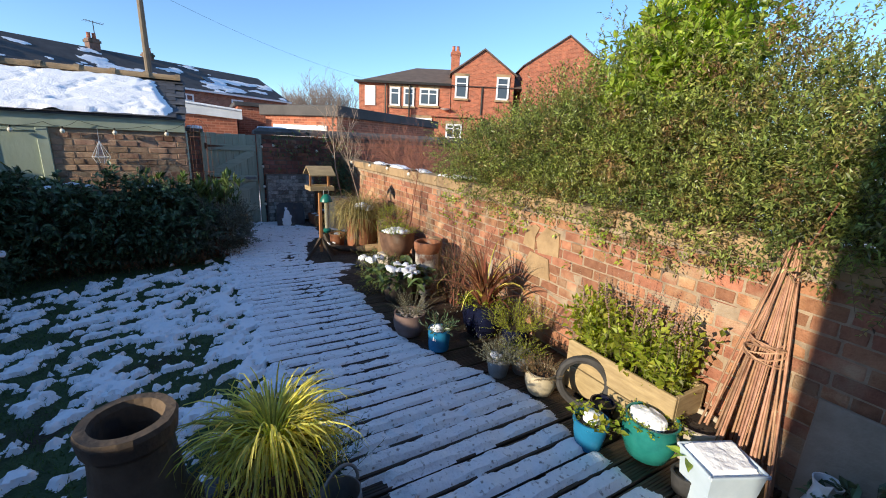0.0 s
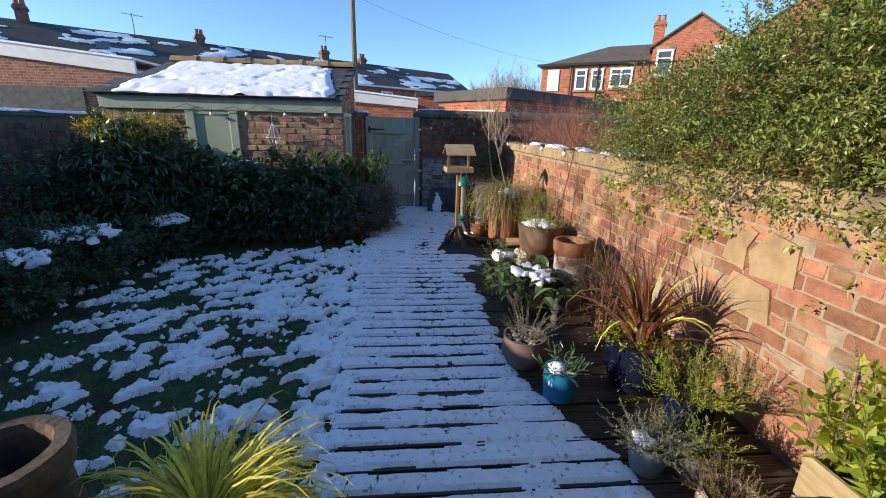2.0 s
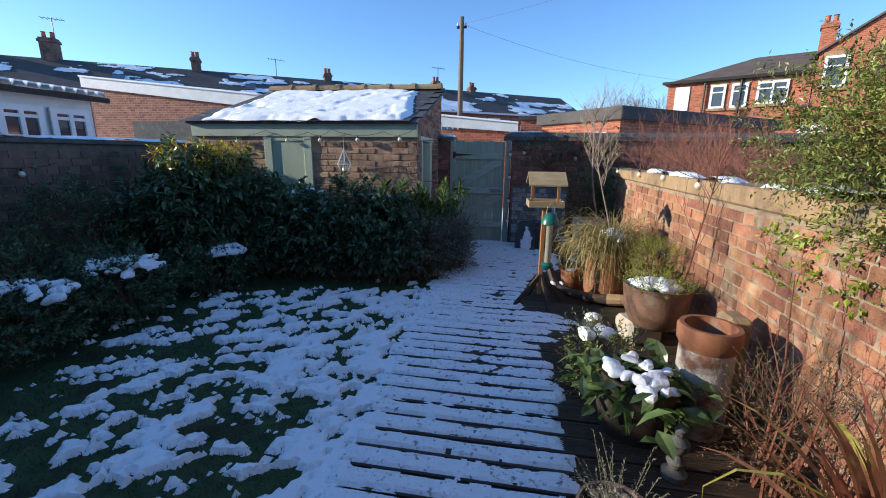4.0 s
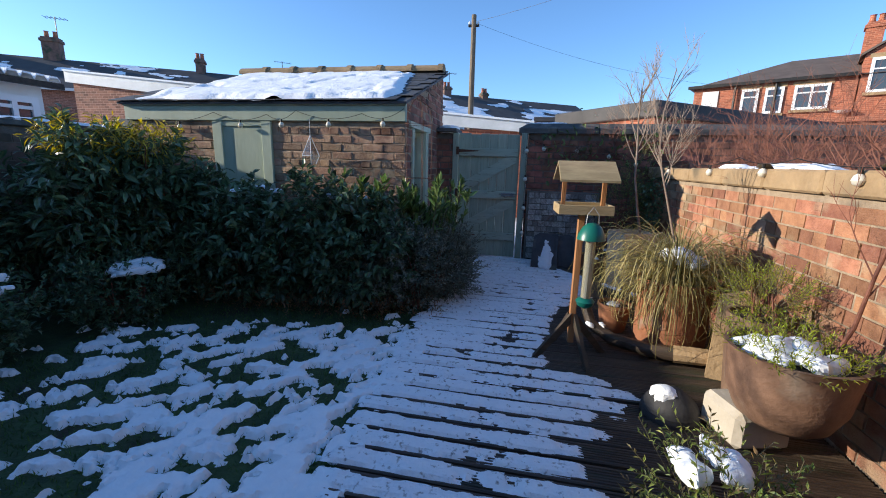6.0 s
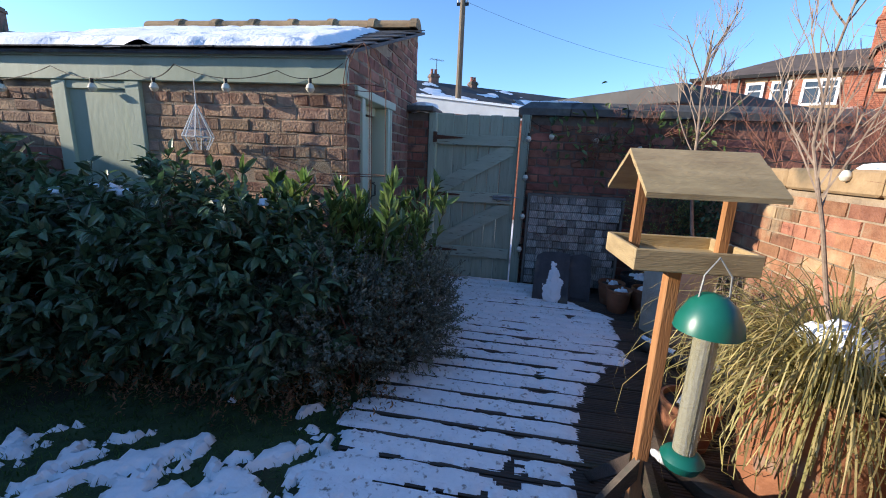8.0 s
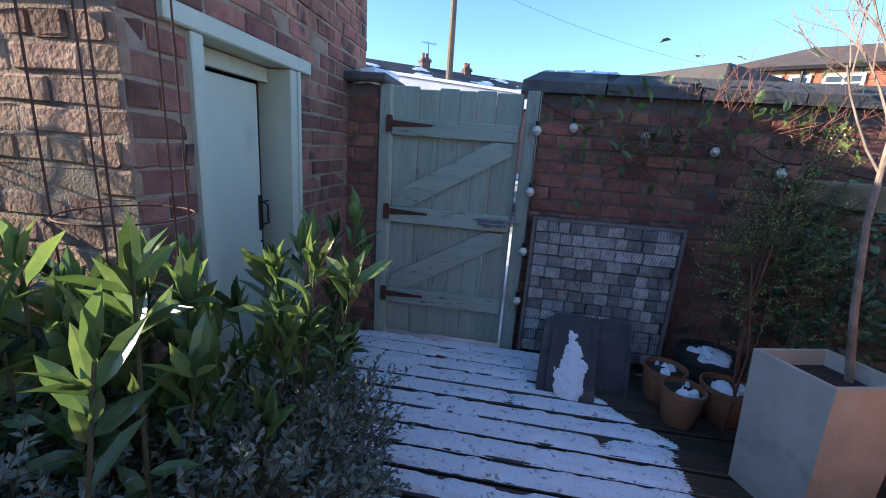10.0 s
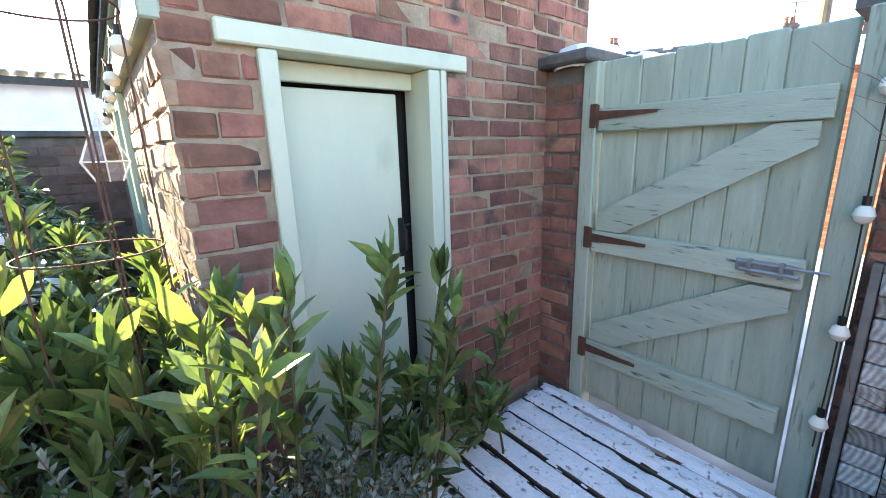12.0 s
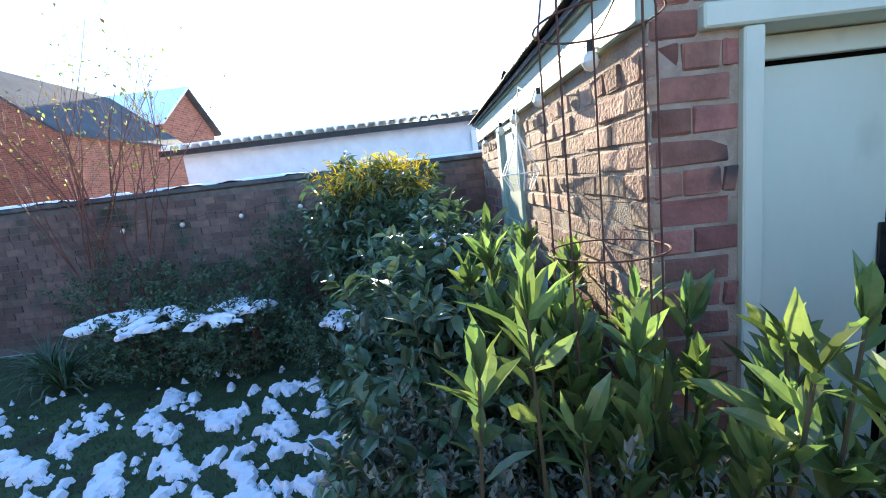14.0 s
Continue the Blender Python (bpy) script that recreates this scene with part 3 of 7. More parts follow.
part("soffit", Geo().prism([(SX - 0.2, SY - 0.03, 1.957), (SX - 0.2, SY + 0.2, 1.957), (SX - 0.2, SY + 0.2, roof_z(SY + 0.2) - 0.06), (SX - 0.2, SY - 0.03, roof_z(SY - 0.03) - 0.06)], (SW - SX + 0.2, 0, 0)), "green_paint", shed)
roof = part("roof", Geo().prism([(SX + 0.03, 8.61, roof_z(8.61) - 0.055), (SX + 0.08, SB, roof_z(SB) - 0.055), (SX + 0.08, SB, roof_z(SB) - 0.03), (SX + 0.03, 8.61, roof_z(8.61) - 0.03)], (SW - 0.1 - SX - 0.03, 0, 0)), "slate", shed)
rs = random.Random(6)
row = 0
sl = Geo().box(-0.13, -0.19, -0.006, 0.13, 0.19, 0.004, 0.002).mesh("roof_slate")
sl.materials.append(M["slate"])
yy = 8.66
while yy < SB - 0.05:
    xx = SW - 0.05 + (0.13 if row % 2 else 0.0)
    while xx < SX + 0.02:
        if yy < 9.2 or xx > SX - 0.9:
            ob = new("roof_slate", sl)
            ob.parent = roof
            ob.matrix_basis = pose(xx, yy + 0.1, roof_z(yy + 0.1) - 0.012, 18.0 - 1.5 + rs.uniform(-0.5, 0.5), rs.uniform(-0.6, 0.6), rs.uniform(-0.8, 0.8))
        xx += 0.266
    yy += 0.22
    row += 1
xx = SW + 0.04
while xx < SX - 0.15:
    g = Geo()
    n = 9
    pr = [(math.cos(math.pi * i / (n - 1)) * 0.13, math.sin(math.pi * i / (n - 1)) * 0.1) for i in range(n)]
    for s, lo, hi in ((1.0, 0.0, 0.44), (1.18, 0.4, 0.475)):
        poly = [(xx + lo, SB - 0.02 + a * s, roof_z(SB) - 0.02 + b * s) for a, b in pr]
        g.prism(poly, (hi - lo, 0, 0))
    part("ridge_tile", g, "stone", roof)
    xx += 0.475


def roof_snow(x, y):
    n = fbm(x, y, 0.3, 101, 4)
    edge = np.minimum.reduce([(y - 8.6) * 4, (SX - 0.12 - 0.3 * (y - 8.6) * n - x) * 2.4, (x - SW - 0.2 + 0.0 * y) * 2, (10.62 - y) * 2.5])
    c = np.minimum(0.3, edge) + (n - 0.5) * 0.8
    return c, roof_z(y) - 0.004 + np.clip(c * 0.22, -0.01, 0.05) + 0.02 * (fbm(x, y, 0.12, 107, 3) - 0.5)


tagged(sheet("roof_snow", SW, 8.58, SX, 10.66, 0.03, roof_snow, m=ASKEW), "thick sunlit snow covering the shed roof", "snow", kind="stuff")

# shed door in the side wall
dr = thing("shed_door", "pale green painted shed door standing ajar in its frame", "door")
dr.matrix_basis = ASKEW
part("jamb", Geo().box(SX - 0.16, D0 - 0.0, -0.05, SX + 0.022, D0 + 0.06, DT, 0.005), "door_paint", dr)
part("jamb", Geo().box(SX - 0.16, D1 - 0.06, -0.05, SX + 0.022, D1, DT, 0.005), "door_paint", dr)
part("architrave", Geo().box(SX + 0.003, D1 + 0.001, -0.05, SX + 0.03, D1 + 0.03, DT, 0.004), "door_paint", dr)
part("lintel", Geo().box(SX - 0.16, 8.82, DT + 0.002, SX + 0.03, 9.81, DT + 0.068, 0.006), "door_paint", dr)
part("header_board", Geo().box(SX - 0.13, D0 + 0.061, 1.665, SX - 0.1, D1 - 0.061, DT - 0.002, 0.003), "door_paint", dr)
leaf = part("door_leaf", Geo().box(SX - 0.15, D0 + 0.062, 0.02, SX - 0.115, D1 - 0.135, 1.648, 0.004), "door_paint", dr)
part("handle", Geo().box(SX - 0.113, 9.495, 0.94, SX - 0.105, 9.525, 1.12, 0.003).tube([(SX - 0.1, 9.51, 0.97), (SX - 0.07, 9.51, 0.98), (SX - 0.07, 9.51, 1.07), (SX - 0.1, 9.51, 1.09)], 0.006).tube([(SX - 0.1, 9.51, 1.085), (SX - 0.085, 9.545, 1.09)], 0.005), "dark_iron", leaf, "black iron door handle")
part("keyhole", Geo().box(SX - 0.114, 9.505, 0.875, SX - 0.108, 9.517, 0.887), "dark_iron", leaf)
# Sheet coloured as the shade seen through the door opening.
part("dark_gap", Geo().box(SX - 0.22, D0 - 0.02, 0.0, SX - 0.2, D1 + 0.02, 1.8), "interior_shade", dr)

# ---- houses and buildings beyond the walls ----
def window(parent, x0, z0, x1, z1, y, bars=1, lintel=True):
    """A white framed window in a front wall that looks along -y."""
    w = part("window", Geo().box(x0, y - 0.05, z0, x1, y - 0.03, z1), "glass_far", parent)
    f = 0.09
    part("frame", Geo().box(x0 - 0.02, y - 0.09, z1 - f, x1 + 0.02, y - 0.051, z1 + 0.02).box(x0 - 0.02, y - 0.09, z0 - 0.02, x1 + 0.02, y - 0.051, z0 + f).box(x0 - 0.02, y - 0.09, z0 + f, x0 + f, y - 0.051, z1 - f).box(x1 - f, y - 0.09, z0 + f, x1 + 0.02, y - 0.051, z1 - f).box(x0 + f, y - 0.085, z0 + (z1 - z0) * 0.66, x1 - f, y - 0.051, z0 + (z1 - z0) * 0.66 + 0.06), "pvc", w)
    for i in range(bars):
        xm = x0 + (x1 - x0) * (i + 1) / (bars + 1)
        part("mullion", Geo().box(xm - 0.04, y - 0.092, z0 + f, xm + 0.04, y - 0.051, z1 - f), "pvc", w)
    part("sill", Geo().box(x0 - 0.1, y - 0.16, z0 - 0.14, x1 + 0.1, y, z0 - 0.021), "stone", w)
    if lintel:
        part("lintel", Geo().box(x0 - 0.1, y - 0.03, z1 + 0.021, x1 + 0.1, y, z1 + 0.2), "stone", w)
    return w


def gable_block(x0, x1, y0, y1, eave, apex):
    """Walls of a block whose gables look along y."""
    xm = (x0 + x1) / 2
    return Geo().prism([(x0, y0, -0.1), (x1, y0, -0.1), (x1, y0, eave), (xm, y0, apex), (x0, y0, eave)], (0, y1 - y0, 0))


def gable_roof(x0, x1, y0, y1, eave, apex, over=0.2, th=0.12):
    xm = (x0 + x1) / 2
    s = (apex - eave) / (xm - x0)
    g = Geo()
    for sx, xe in ((-1, x0 - over), (1, x1 + over)):
        g.prism([(xe, y0 - over, eave - over * s + 0.02), (xm, y0 - over, apex + 0.02), (xm, y0 - over, apex + 0.02 + th), (xe, y0 - over, eave - over * s + 0.02 + th)], (0, y1 - y0 + over * 2, 0))
    return g


def chimney(parent, x, y, z0, z1, w=0.6, pots=2, mat="brick_far"):
    c = part("chimney", Geo().box(x - w / 2, y - 0.3, z0, x + w / 2, y + 0.3, z1).box(x - w / 2 - 0.06, y - 0.36, z1 - 0.25, x + w / 2 + 0.06, y + 0.36, z1 - 0.1), mat, parent)
    for i in range(pots):
        part("chimney_pot", Geo().lathe([(0.12, 0), (0.1, 0.3), (0.13, 0.34)], 10, (x - w / 2 + (i + 0.5) * w / pots, y, z1)), "brick_far", c)


red = thing("brick_house", "red brick two-storey house with gabled wings and white windows", "house", (0.741, 1.22, 0), -30)
part("wall", Geo().box(-5.95, 29, -0.1, 0.2, 37, 5.62), "brick_far", red)
part("roof", Geo().add([(-6.2, 28.75, 5.5), (5.5, 28.75, 5.5), (5.5, 33, 7.15), (-2.4, 33, 7.15), (-6.2, 37.2, 5.5), (5.5, 37.2, 5.5)], [(0, 1, 2, 3), (0, 3, 4), (3, 2, 5, 4), (0, 4, 5, 1), (1, 5, 2)]), "roof_brown", red)
part("gutter", Geo().box(-6.2, 28.66, 5.46, 0.2, 28.8, 5.6), "dark_iron", red)
part("wing_wall", gable_block(0.25, 4.4, 28.9, 36, 6.3, 7.75), "brick_far", red)
part("wing_roof", gable_roof(0.25, 4.4, 28.9, 34, 6.3, 7.75, 0.15, 0.1), "roof_brown", red)
part("wing_wall", gable_block(4.95, 10.4, 28.6, 37, 6.9, 8.75), "brick_far", red)
part("wing_roof", gable_roof(4.95, 10.4, 28.6, 37, 6.9, 8.75, 0.12, 0.08), "roof_brown", red)
part("extension", Geo().box(-0.8, 26.6, -0.1, 2.2, 28.9, 3.35).box(-0.95, 26.4, 3.36, 2.35, 28.9, 3.55), "brick_far", red)
part("boarded_opening", Geo().box(-5.55, 28.94, 4.05, -4.85, 28.99, 5.3), "white_paint", red)
for a, b, c, d, k in ((-3.85, 4.1, -3.2, 5.25, 0), (-2.92, 4.1, -2.25, 5.25, 0), (-1.85, 4.2, -0.65, 5.25, 1), (-2.3, 2.3, -1.0, 3.35, 1), (-3.9, 2.0, -2.9, 3.3, 1)):
    window(red, a, b, c, d, 29, k)
for a, b, c, d in ((0.5, 4.75, 1.3, 6.1), (3.25, 4.75, 4.05, 6.15)):
    window(red, a, b, c, d, 28.9, 0)
window(red, 0.0, 2.1, 0.95, 2.95, 26.6, 1)
chimney(red, 0.45, 31, 6.3, 8.0, 0.6)
for xx in (-4.15, -2.55, 2.3):
    part("drainpipe", Geo().tube([(xx, 28.85, 0.5), (xx, 28.85, 5.5)], 0.06), "dark_iron", red)
part("satellite_dish", Geo().lathe([(0.02, 0), (0.2, 0.04), (0.33, 0.12), (0.34, 0.13), (0.2, 0.06), (0.02, 0.02)], 14, (-0.1, 28.7, 3.9)), "pvc", red)

ter = thing("terraced_houses", "long terrace of brick houses with snow-streaked slate roof", "houses", (0.741, 1.22, 0), 33)
part("wall", Geo().box(-24, 30, -0.1, 27.5, 37.5, 4.7), "brick_terrace", ter)
part("roof", Geo().prism([(-24.2, 29.7, 4.6), (-24.2, 33.8, 6.75), (-24.2, 37.8, 4.6)], (51.9, 0, 0)), "roof_dark", ter)
part("gutter", Geo().box(-24.2, 29.6, 4.55, 27.7, 29.72, 4.68), "white_paint", ter)
for u, hh, w in ((-13.3, 8.1, 1.7), (-9.3, 7.85, 0.8), (-1.9, 7.5, 0.5), (6.5, 7.2, 0.5), (15.1, 7.3, 0.6), (18.4, 7.1, 0.5)):
    chimney(ter, u, 33.8, 6.2, hh, w, 3 if w > 1 else 2, "brick_dark")
for u in range(-22, 26, 4):
    window(ter, u, 3.0, u + 1.0, 4.3, 30, 1, False)
for u, hh in ((-13.0, 8.4), (-9.0, 8.1), (3.0, 7.0), (15.3, 7.5)):
    a = part("aerial", Geo().tube([(u, 33.8, hh - 1.2), (u, 33.8, hh + 0.9)], 0.025, None, 5).tube([(u - 0.5, 33.8, hh + 0.85), (u + 0.6, 33.8, hh + 0.8)], 0.015, None, 4), "dark_iron", ter)
    for k in range(6):
        part("element", Geo().tube([(u - 0.45 + k * 0.19, 33.5, hh + 0.83), (u - 0.45 + k * 0.19, 34.1, hh + 0.83)], 0.012, None, 4), "dark_iron", a)
for u in (-18.0, -6.0, 1.0, 9.0, 21.0):
    part("rooflight", Geo().prism([(u, 31.2, 5.44), (u, 31.9, 5.81), (u, 31.9, 5.86), (u, 31.2, 5.49)], (0.6, 0, 0)), "glass_far", ter)


def terrace_snow(x, y):
    n = fbm(x, y * 2.2, 1.6, 131, 5)
    c = n - 0.6 + 0.1 * np.clip(np.sin(x * 0.9), -1, 0.6) - 0.12 * np.clip((y - 32.7), 0, 1)
    return c, 4.6 + (y - 29.7) * 0.5244 + 0.03 + np.clip(c * 0.2, -0.05, 0.08)


sn = sheet("terrace_snow", -24, 29.75, 27.5, 33.7, 0.06, terrace_snow)
tagged(sn, "patches of snow left on the terrace roofs", "snow", kind="stuff")
sn.matrix_basis = pose(0.741, 1.22, 0, 0, 0, 33)

ob_ = thing("brick_outbuilding", "low brick outbuilding with a sloping white fascia board", "outbuilding", (0, 0, 0))
part("wall", Geo().prism([(-13.3, 16, -0.1), (-6.8, 16, -0.1), (-6.8, 16, 3.0), (-13.3, 16, 3.75)], (0, 5, 0)), "brick_terrace", ob_)
part("fascia", Geo().prism([(-13.5, 15.9, 3.72), (-6.6, 15.9, 2.97), (-6.6, 15.9, 3.36), (-13.5, 15.9, 4.05)], (0, 0.09, 0)), "white_paint", ob_)
part("roof", Geo().prism([(-13.5, 15.85, 4.055), (-6.6, 15.85, 3.365), (-6.6, 15.85, 3.42), (-13.5, 15.85, 4.11)], (0, 5.3, 0)), "snow", ob_, "snow-covered flat roof")
part("garage_door", Geo().box(-11.6, 15.9, 0, -8.2, 15.98, 2.55), "coping", ob_)
lg = thing("alley_garage", "low brick garage with white fascia and snow on its roof", "garage")
part("wall", Geo().box(-3.0, 16, -0.1, 1.7, 20, 2.3), "brick_far", lg)
part("fascia", Geo().prism([(-3.1, 15.9, 2.56), (1.85, 15.9, 2.22), (1.85, 15.9, 2.46), (-3.1, 15.9, 2.92)], (0, 0.09, 0)), "white_paint", lg)
part("roof", Geo().prism([(-3.1, 15.86, 2.93), (1.85, 15.86, 2.47), (1.85, 15.86, 2.52), (-3.1, 15.86, 2.99)], (0, 4.3, 0)), "snow", lg)
g2 = thing("alley_outhouse", "small dark brick outhouse across the alley", "outhouse")
part("wall", Geo().box(1.95, 19, -0.1, 3.3, 22, 2.8), "brick_far", g2)
part("roof", Geo().box(1.85, 18.9, 2.81, 3.4, 22.1, 2.95), "roof_dark", g2)

ang = math.degrees(math.atan2(4.4, 5.76))
gr = thing("flat_roof_garage", "flat-roofed brick garage with a white door behind the wall", "garage", (4.3, 14.0, 0), ang)
part("wall", Geo().box(0, 0, -0.1, 7.2, 2.85, 2.42), "brick_far", gr)
part("roof_edge", Geo().box(-0.12, -0.12, 2.423, 7.4, 3.0, 2.74, 0.02), "roof_dark", gr)
part("garage_door", Geo().box(-0.05, 0.35, 0.0, -0.004, 2.5, 2.15), "white_paint", gr)

wb = thing("white_outbuilding", "long white rendered outbuilding with a snowy corrugated roof", "outbuilding")
part("wall", Geo().box(-10, 2.9, -0.1, -7, 10.6, 2.64), "white_paint", wb)
wave = []
for i in range(39):
    wave += [(-6.77, 2.6 + i * 0.21 + a, b) for a, b in ((0.0, 2.67), (0.04, 2.74), (0.16, 2.74), (0.2, 2.67))]
n = len(wave)
g = Geo()
rows = [wave, [(x - 3.45, y, z + 0.42) for x, y, z in wave], [(x - 3.45, y, z + 0.39) for x, y, z in wave], [(x, y, z - 0.03) for x, y, z in wave]]
g.add([p for r in rows for p in r], [(r * n + i, r * n + i + 1, (r + 1) % 4 * n + i + 1, (r + 1) % 4 * n + i) for r in range(4) for i in range(n - 1)] + [(0, n, 2 * n, 3 * n), (n - 1, 4 * n - 1, 3 * n - 1, 2 * n - 1)])
part("roof", g, "snow", wb)
part("gutter", Geo().box(-6.82, 2.6, 2.52, -6.72, 10.8, 2.62), "dark_iron", wb)
for k in range(2):
    w = window(wb, 0, 0, 0.7, 0.6, 0, 1, False)
    w.matrix_basis = pose(-7, 8.9 + k * 0.85, 1.72, 0, 0, 90)
rh = thing("snowy_roof_house", "red brick house with snow on its roof", "house", (-27.7, -13.5, 0.1), 90)
rh.scale = (2, 2, 2)
part("wall", Geo().prism([(2.5, -1.5, -1.2), (2.5, 1.5, -1.2), (2.5, 1.5, 3.45), (2.5, 0, 4.65), (2.5, -1.5, 3.45)], (-8, 0, 0)), "brick_far", rh)
part("roof", Geo().prism([(2.7, -1.7, 3.33), (2.7, 0, 4.69), (2.7, 0, 4.79), (2.7, -1.7, 3.43)], (-8.3, 0, 0)), "snow", rh)
part("roof", Geo().prism([(2.7, 0, 4.69), (2.7, 1.7, 3.33), (2.7, 1.7, 3.43), (2.7, 0, 4.79)], (-8.3, 0, 0)), "roof_dark", rh)
dh = thing("dark_roof_house", "tall brick house with a dark slate roof", "house", (-18.5, -9.6, 0), 90)
part("wall", gable_block(-4, 3.6, -4, 4, 4.9, 8.0), "brick_far", dh)
part("roof", gable_roof(-4, 3.6, -4, 4, 4.9, 8.0), "roof_dark", dh)

# unseen house at the camera's back; its wing is added for a shadow
hs = thing("home", "unseen brick house at the garden's end, rear wing added for its shadow", "house")
part("wall", Geo().box(-9, -14, -0.1, 8, -6, 5.5), "brick_far", hs)
# Wing placed so its corner's shadow edge falls on the east wall.
part("rear_wing", Geo().box(-2.6, -6, -0.1, -0.9, 0.7, 4.6), "brick_far", hs)
part("roof", Geo().prism([(-9.2, -14.3, 5.5), (-9.2, -5.8, 5.5), (-9.2, -10, 8.3)], (17.4, 0, 0)), "roof_dark", hs)
part("wing_roof", Geo().prism([(-2.65, -1.2, 4.6), (-0.85, -1.2, 4.6), (-0.85, -1.2, 5.0)], (0, 1.92, 0)), "roof_dark", hs)

# telegraph poles and wires
M["pole_wood"] = surf("pole_wood", (0.12, 0.09, 0.06), (0.25, 0.19, 0.13), 8, 0.85, 0.4, 40, stretch=(3, 3, 0.4))
for nm, (px, py), hh, lean in (("telegraph_pole", (-1.1, 24.5), 8.0, 0.0), ("telegraph_pole", (15.5, 11.4), 9.5, 0.35)):
    tp = thing(nm, "tall weathered wooden telegraph pole with wires", "telegraph pole", (px, py, 0))
    part("pole", Geo().tube([(0, 0, -0.1), (lean * 0.5, 0, hh / 2), (lean, 0, hh)], 0.15, 0.11, 10), "pole_wood", tp)
    part("bracket", Geo().box(lean - 0.25, -0.06, hh - 0.5, lean + 0.25, 0.06, hh - 0.4, 0.01), "dark_iron", tp)
    for k in (-0.2, 0.0, 0.2):
        part("insulator", Geo().lathe([(0.03, 0), (0.05, 0.05), (0.03, 0.14)], 8, (lean + k, 0, hh - 0.4)), "pvc", tp)


def hang(a, b, sag, n=14):
    a, b = Vector(a), Vector(b)
    return [a.lerp(b, i / n) - Vector((0, 0, sag * 4 * (i / n) * (1 - i / n))) for i in range(n + 1)]


for a, b, sg in (((-1.1, 24.5, 7.7), (15.8, 11.4, 9.1), 0.7), ((-1.1, 24.5, 7.7), (12.4, 29.5, 5.6), 0.5), ((15.8, 11.4, 9.2), (30, -6, 9), 0.8), ((15.8, 11.4, 9.0), (6, -3, 6.0), 0.4)):
    tagged(part("overhead_wire", Geo().tube(hang(a, b, sg), 0.0055, 0.0055, 4), "dark_iron"), "thin black overhead telephone wire against the sky", "wire", "overhead wires")


# ---- bare branches ----
def branch(g, p, d, ln, r, rnd, depth, spread=0.6, up=0.15, kids=3, seg=4):
    """A crooked branch with side branches."""
    pts, q, dd = [Vector(p)], Vector(p), Vector(d).normalized()
    for i in range(seg):
        dd = (dd + Vector((rnd.uniform(-1, 1), rnd.uniform(-1, 1), rnd.uniform(-0.6, 1))) * 0.16 + Vector((0, 0, up * 0.2))).normalized()
        q = q + dd * ln / seg
        pts.append(q.copy())
    g.tube(pts, r, r * 0.55, 5 if r > 0.004 else 3)
    if depth:
        for i in range(kids):
            k = rnd.uniform(0.35, 1.0)
            j = min(int(k * seg), seg - 1)
            bp = pts[j].lerp(pts[j + 1], k * seg - j if k < 1 else 1)
            side = Vector((rnd.uniform(-1, 1), rnd.uniform(-1, 1), rnd.uniform(-0.3, 1))).normalized()
            branch(g, bp, (dd + side * spread * 1.4).normalized(), ln * rnd.uniform(0.45, 0.7), max(r * 0.5, 0.0012), rnd, depth - 1, spread, up, kids, max(seg - 1, 2))


M["bark_pale"] = surf("pale_bark", (0.16, 0.11, 0.085), (0.34, 0.26, 0.2), 14, 0.8, 0.4, 60)
M["bark_red"] = surf("reddish_twigs", (0.13, 0.045, 0.03), (0.26, 0.1, 0.06), 14, 0.75, 0.3, 60)
M["bark_far"] = surf("far_twigs", (0.16, 0.12, 0.1), (0.28, 0.22, 0.18), 2, 0.9, 0)
for px, py, hh, sd_ in ((17.5, 66, 9.5, 1), (11.5, 60, 6.5, 2), (13.5, 70, 8.0, 3), (20, 72, 8.5, 4)):
    tr = thing("bare_tree", "leafless winter tree beyond the houses", "tree", (px, py, 0), 0, "far bare trees")
    rnd = random.Random(sd_)
    part("trunk", Geo().tube([(0, 0, -0.1), (0.1, 0, hh * 0.2), (0, 0.1, hh * 0.4)], 0.28, 0.16, 8), "bark_far", tr)
    g = Geo()
    for i in range(16):
        a = i * 2.4
        branch(g, (0, 0.1, hh * rnd.uniform(0.16, 0.4)), (math.cos(a), math.sin(a), rnd.uniform(0.6, 1.7)), hh * 0.5, 0.09, rnd, 3, 0.7, 0.3, 4)
    part("crown", g, "bark_far", tr)

# ---- foliage ----
def leafmat(name, dark, light, rnd=0.35, see=0.3, rough=0.45, spot=None, scale=12, at=0.62, patch=9):
    return surf(name, dark, light, scale, rough, 0.0, spot=spot, spot_scale=patch, spot_at=at, rnd=rnd, island=True, see=see)


M["leaf_hedge"] = leafmat("cotoneaster_leaf", (0.085, 0.12, 0.032), (0.29, 0.33, 0.085), 0.75, 0.3, 0.4, (0.25, 0.16, 0.075), 2.2, 0.57, 4.5)
M["leaf_lime"] = leafmat("lime_leaf", (0.15, 0.225, 0.035), (0.4, 0.49, 0.085), 0.45, 0.38, 0.35)
M["leaf_dark"] = leafmat("dark_leaf", (0.045, 0.085, 0.045), (0.11, 0.17, 0.08), 0.55, 0.15, 0.36)
M["leaf_laurel"] = leafmat("laurel_leaf", (0.06, 0.1, 0.036), (0.16, 0.215, 0.07), 0.6, 0.32, 0.28)
M["leaf_grey"] = leafmat("grey_leaf", (0.1, 0.115, 0.088), (0.22, 0.24, 0.185), 0.45, 0.2, 0.7)
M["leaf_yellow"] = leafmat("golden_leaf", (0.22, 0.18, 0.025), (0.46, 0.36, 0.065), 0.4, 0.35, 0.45)
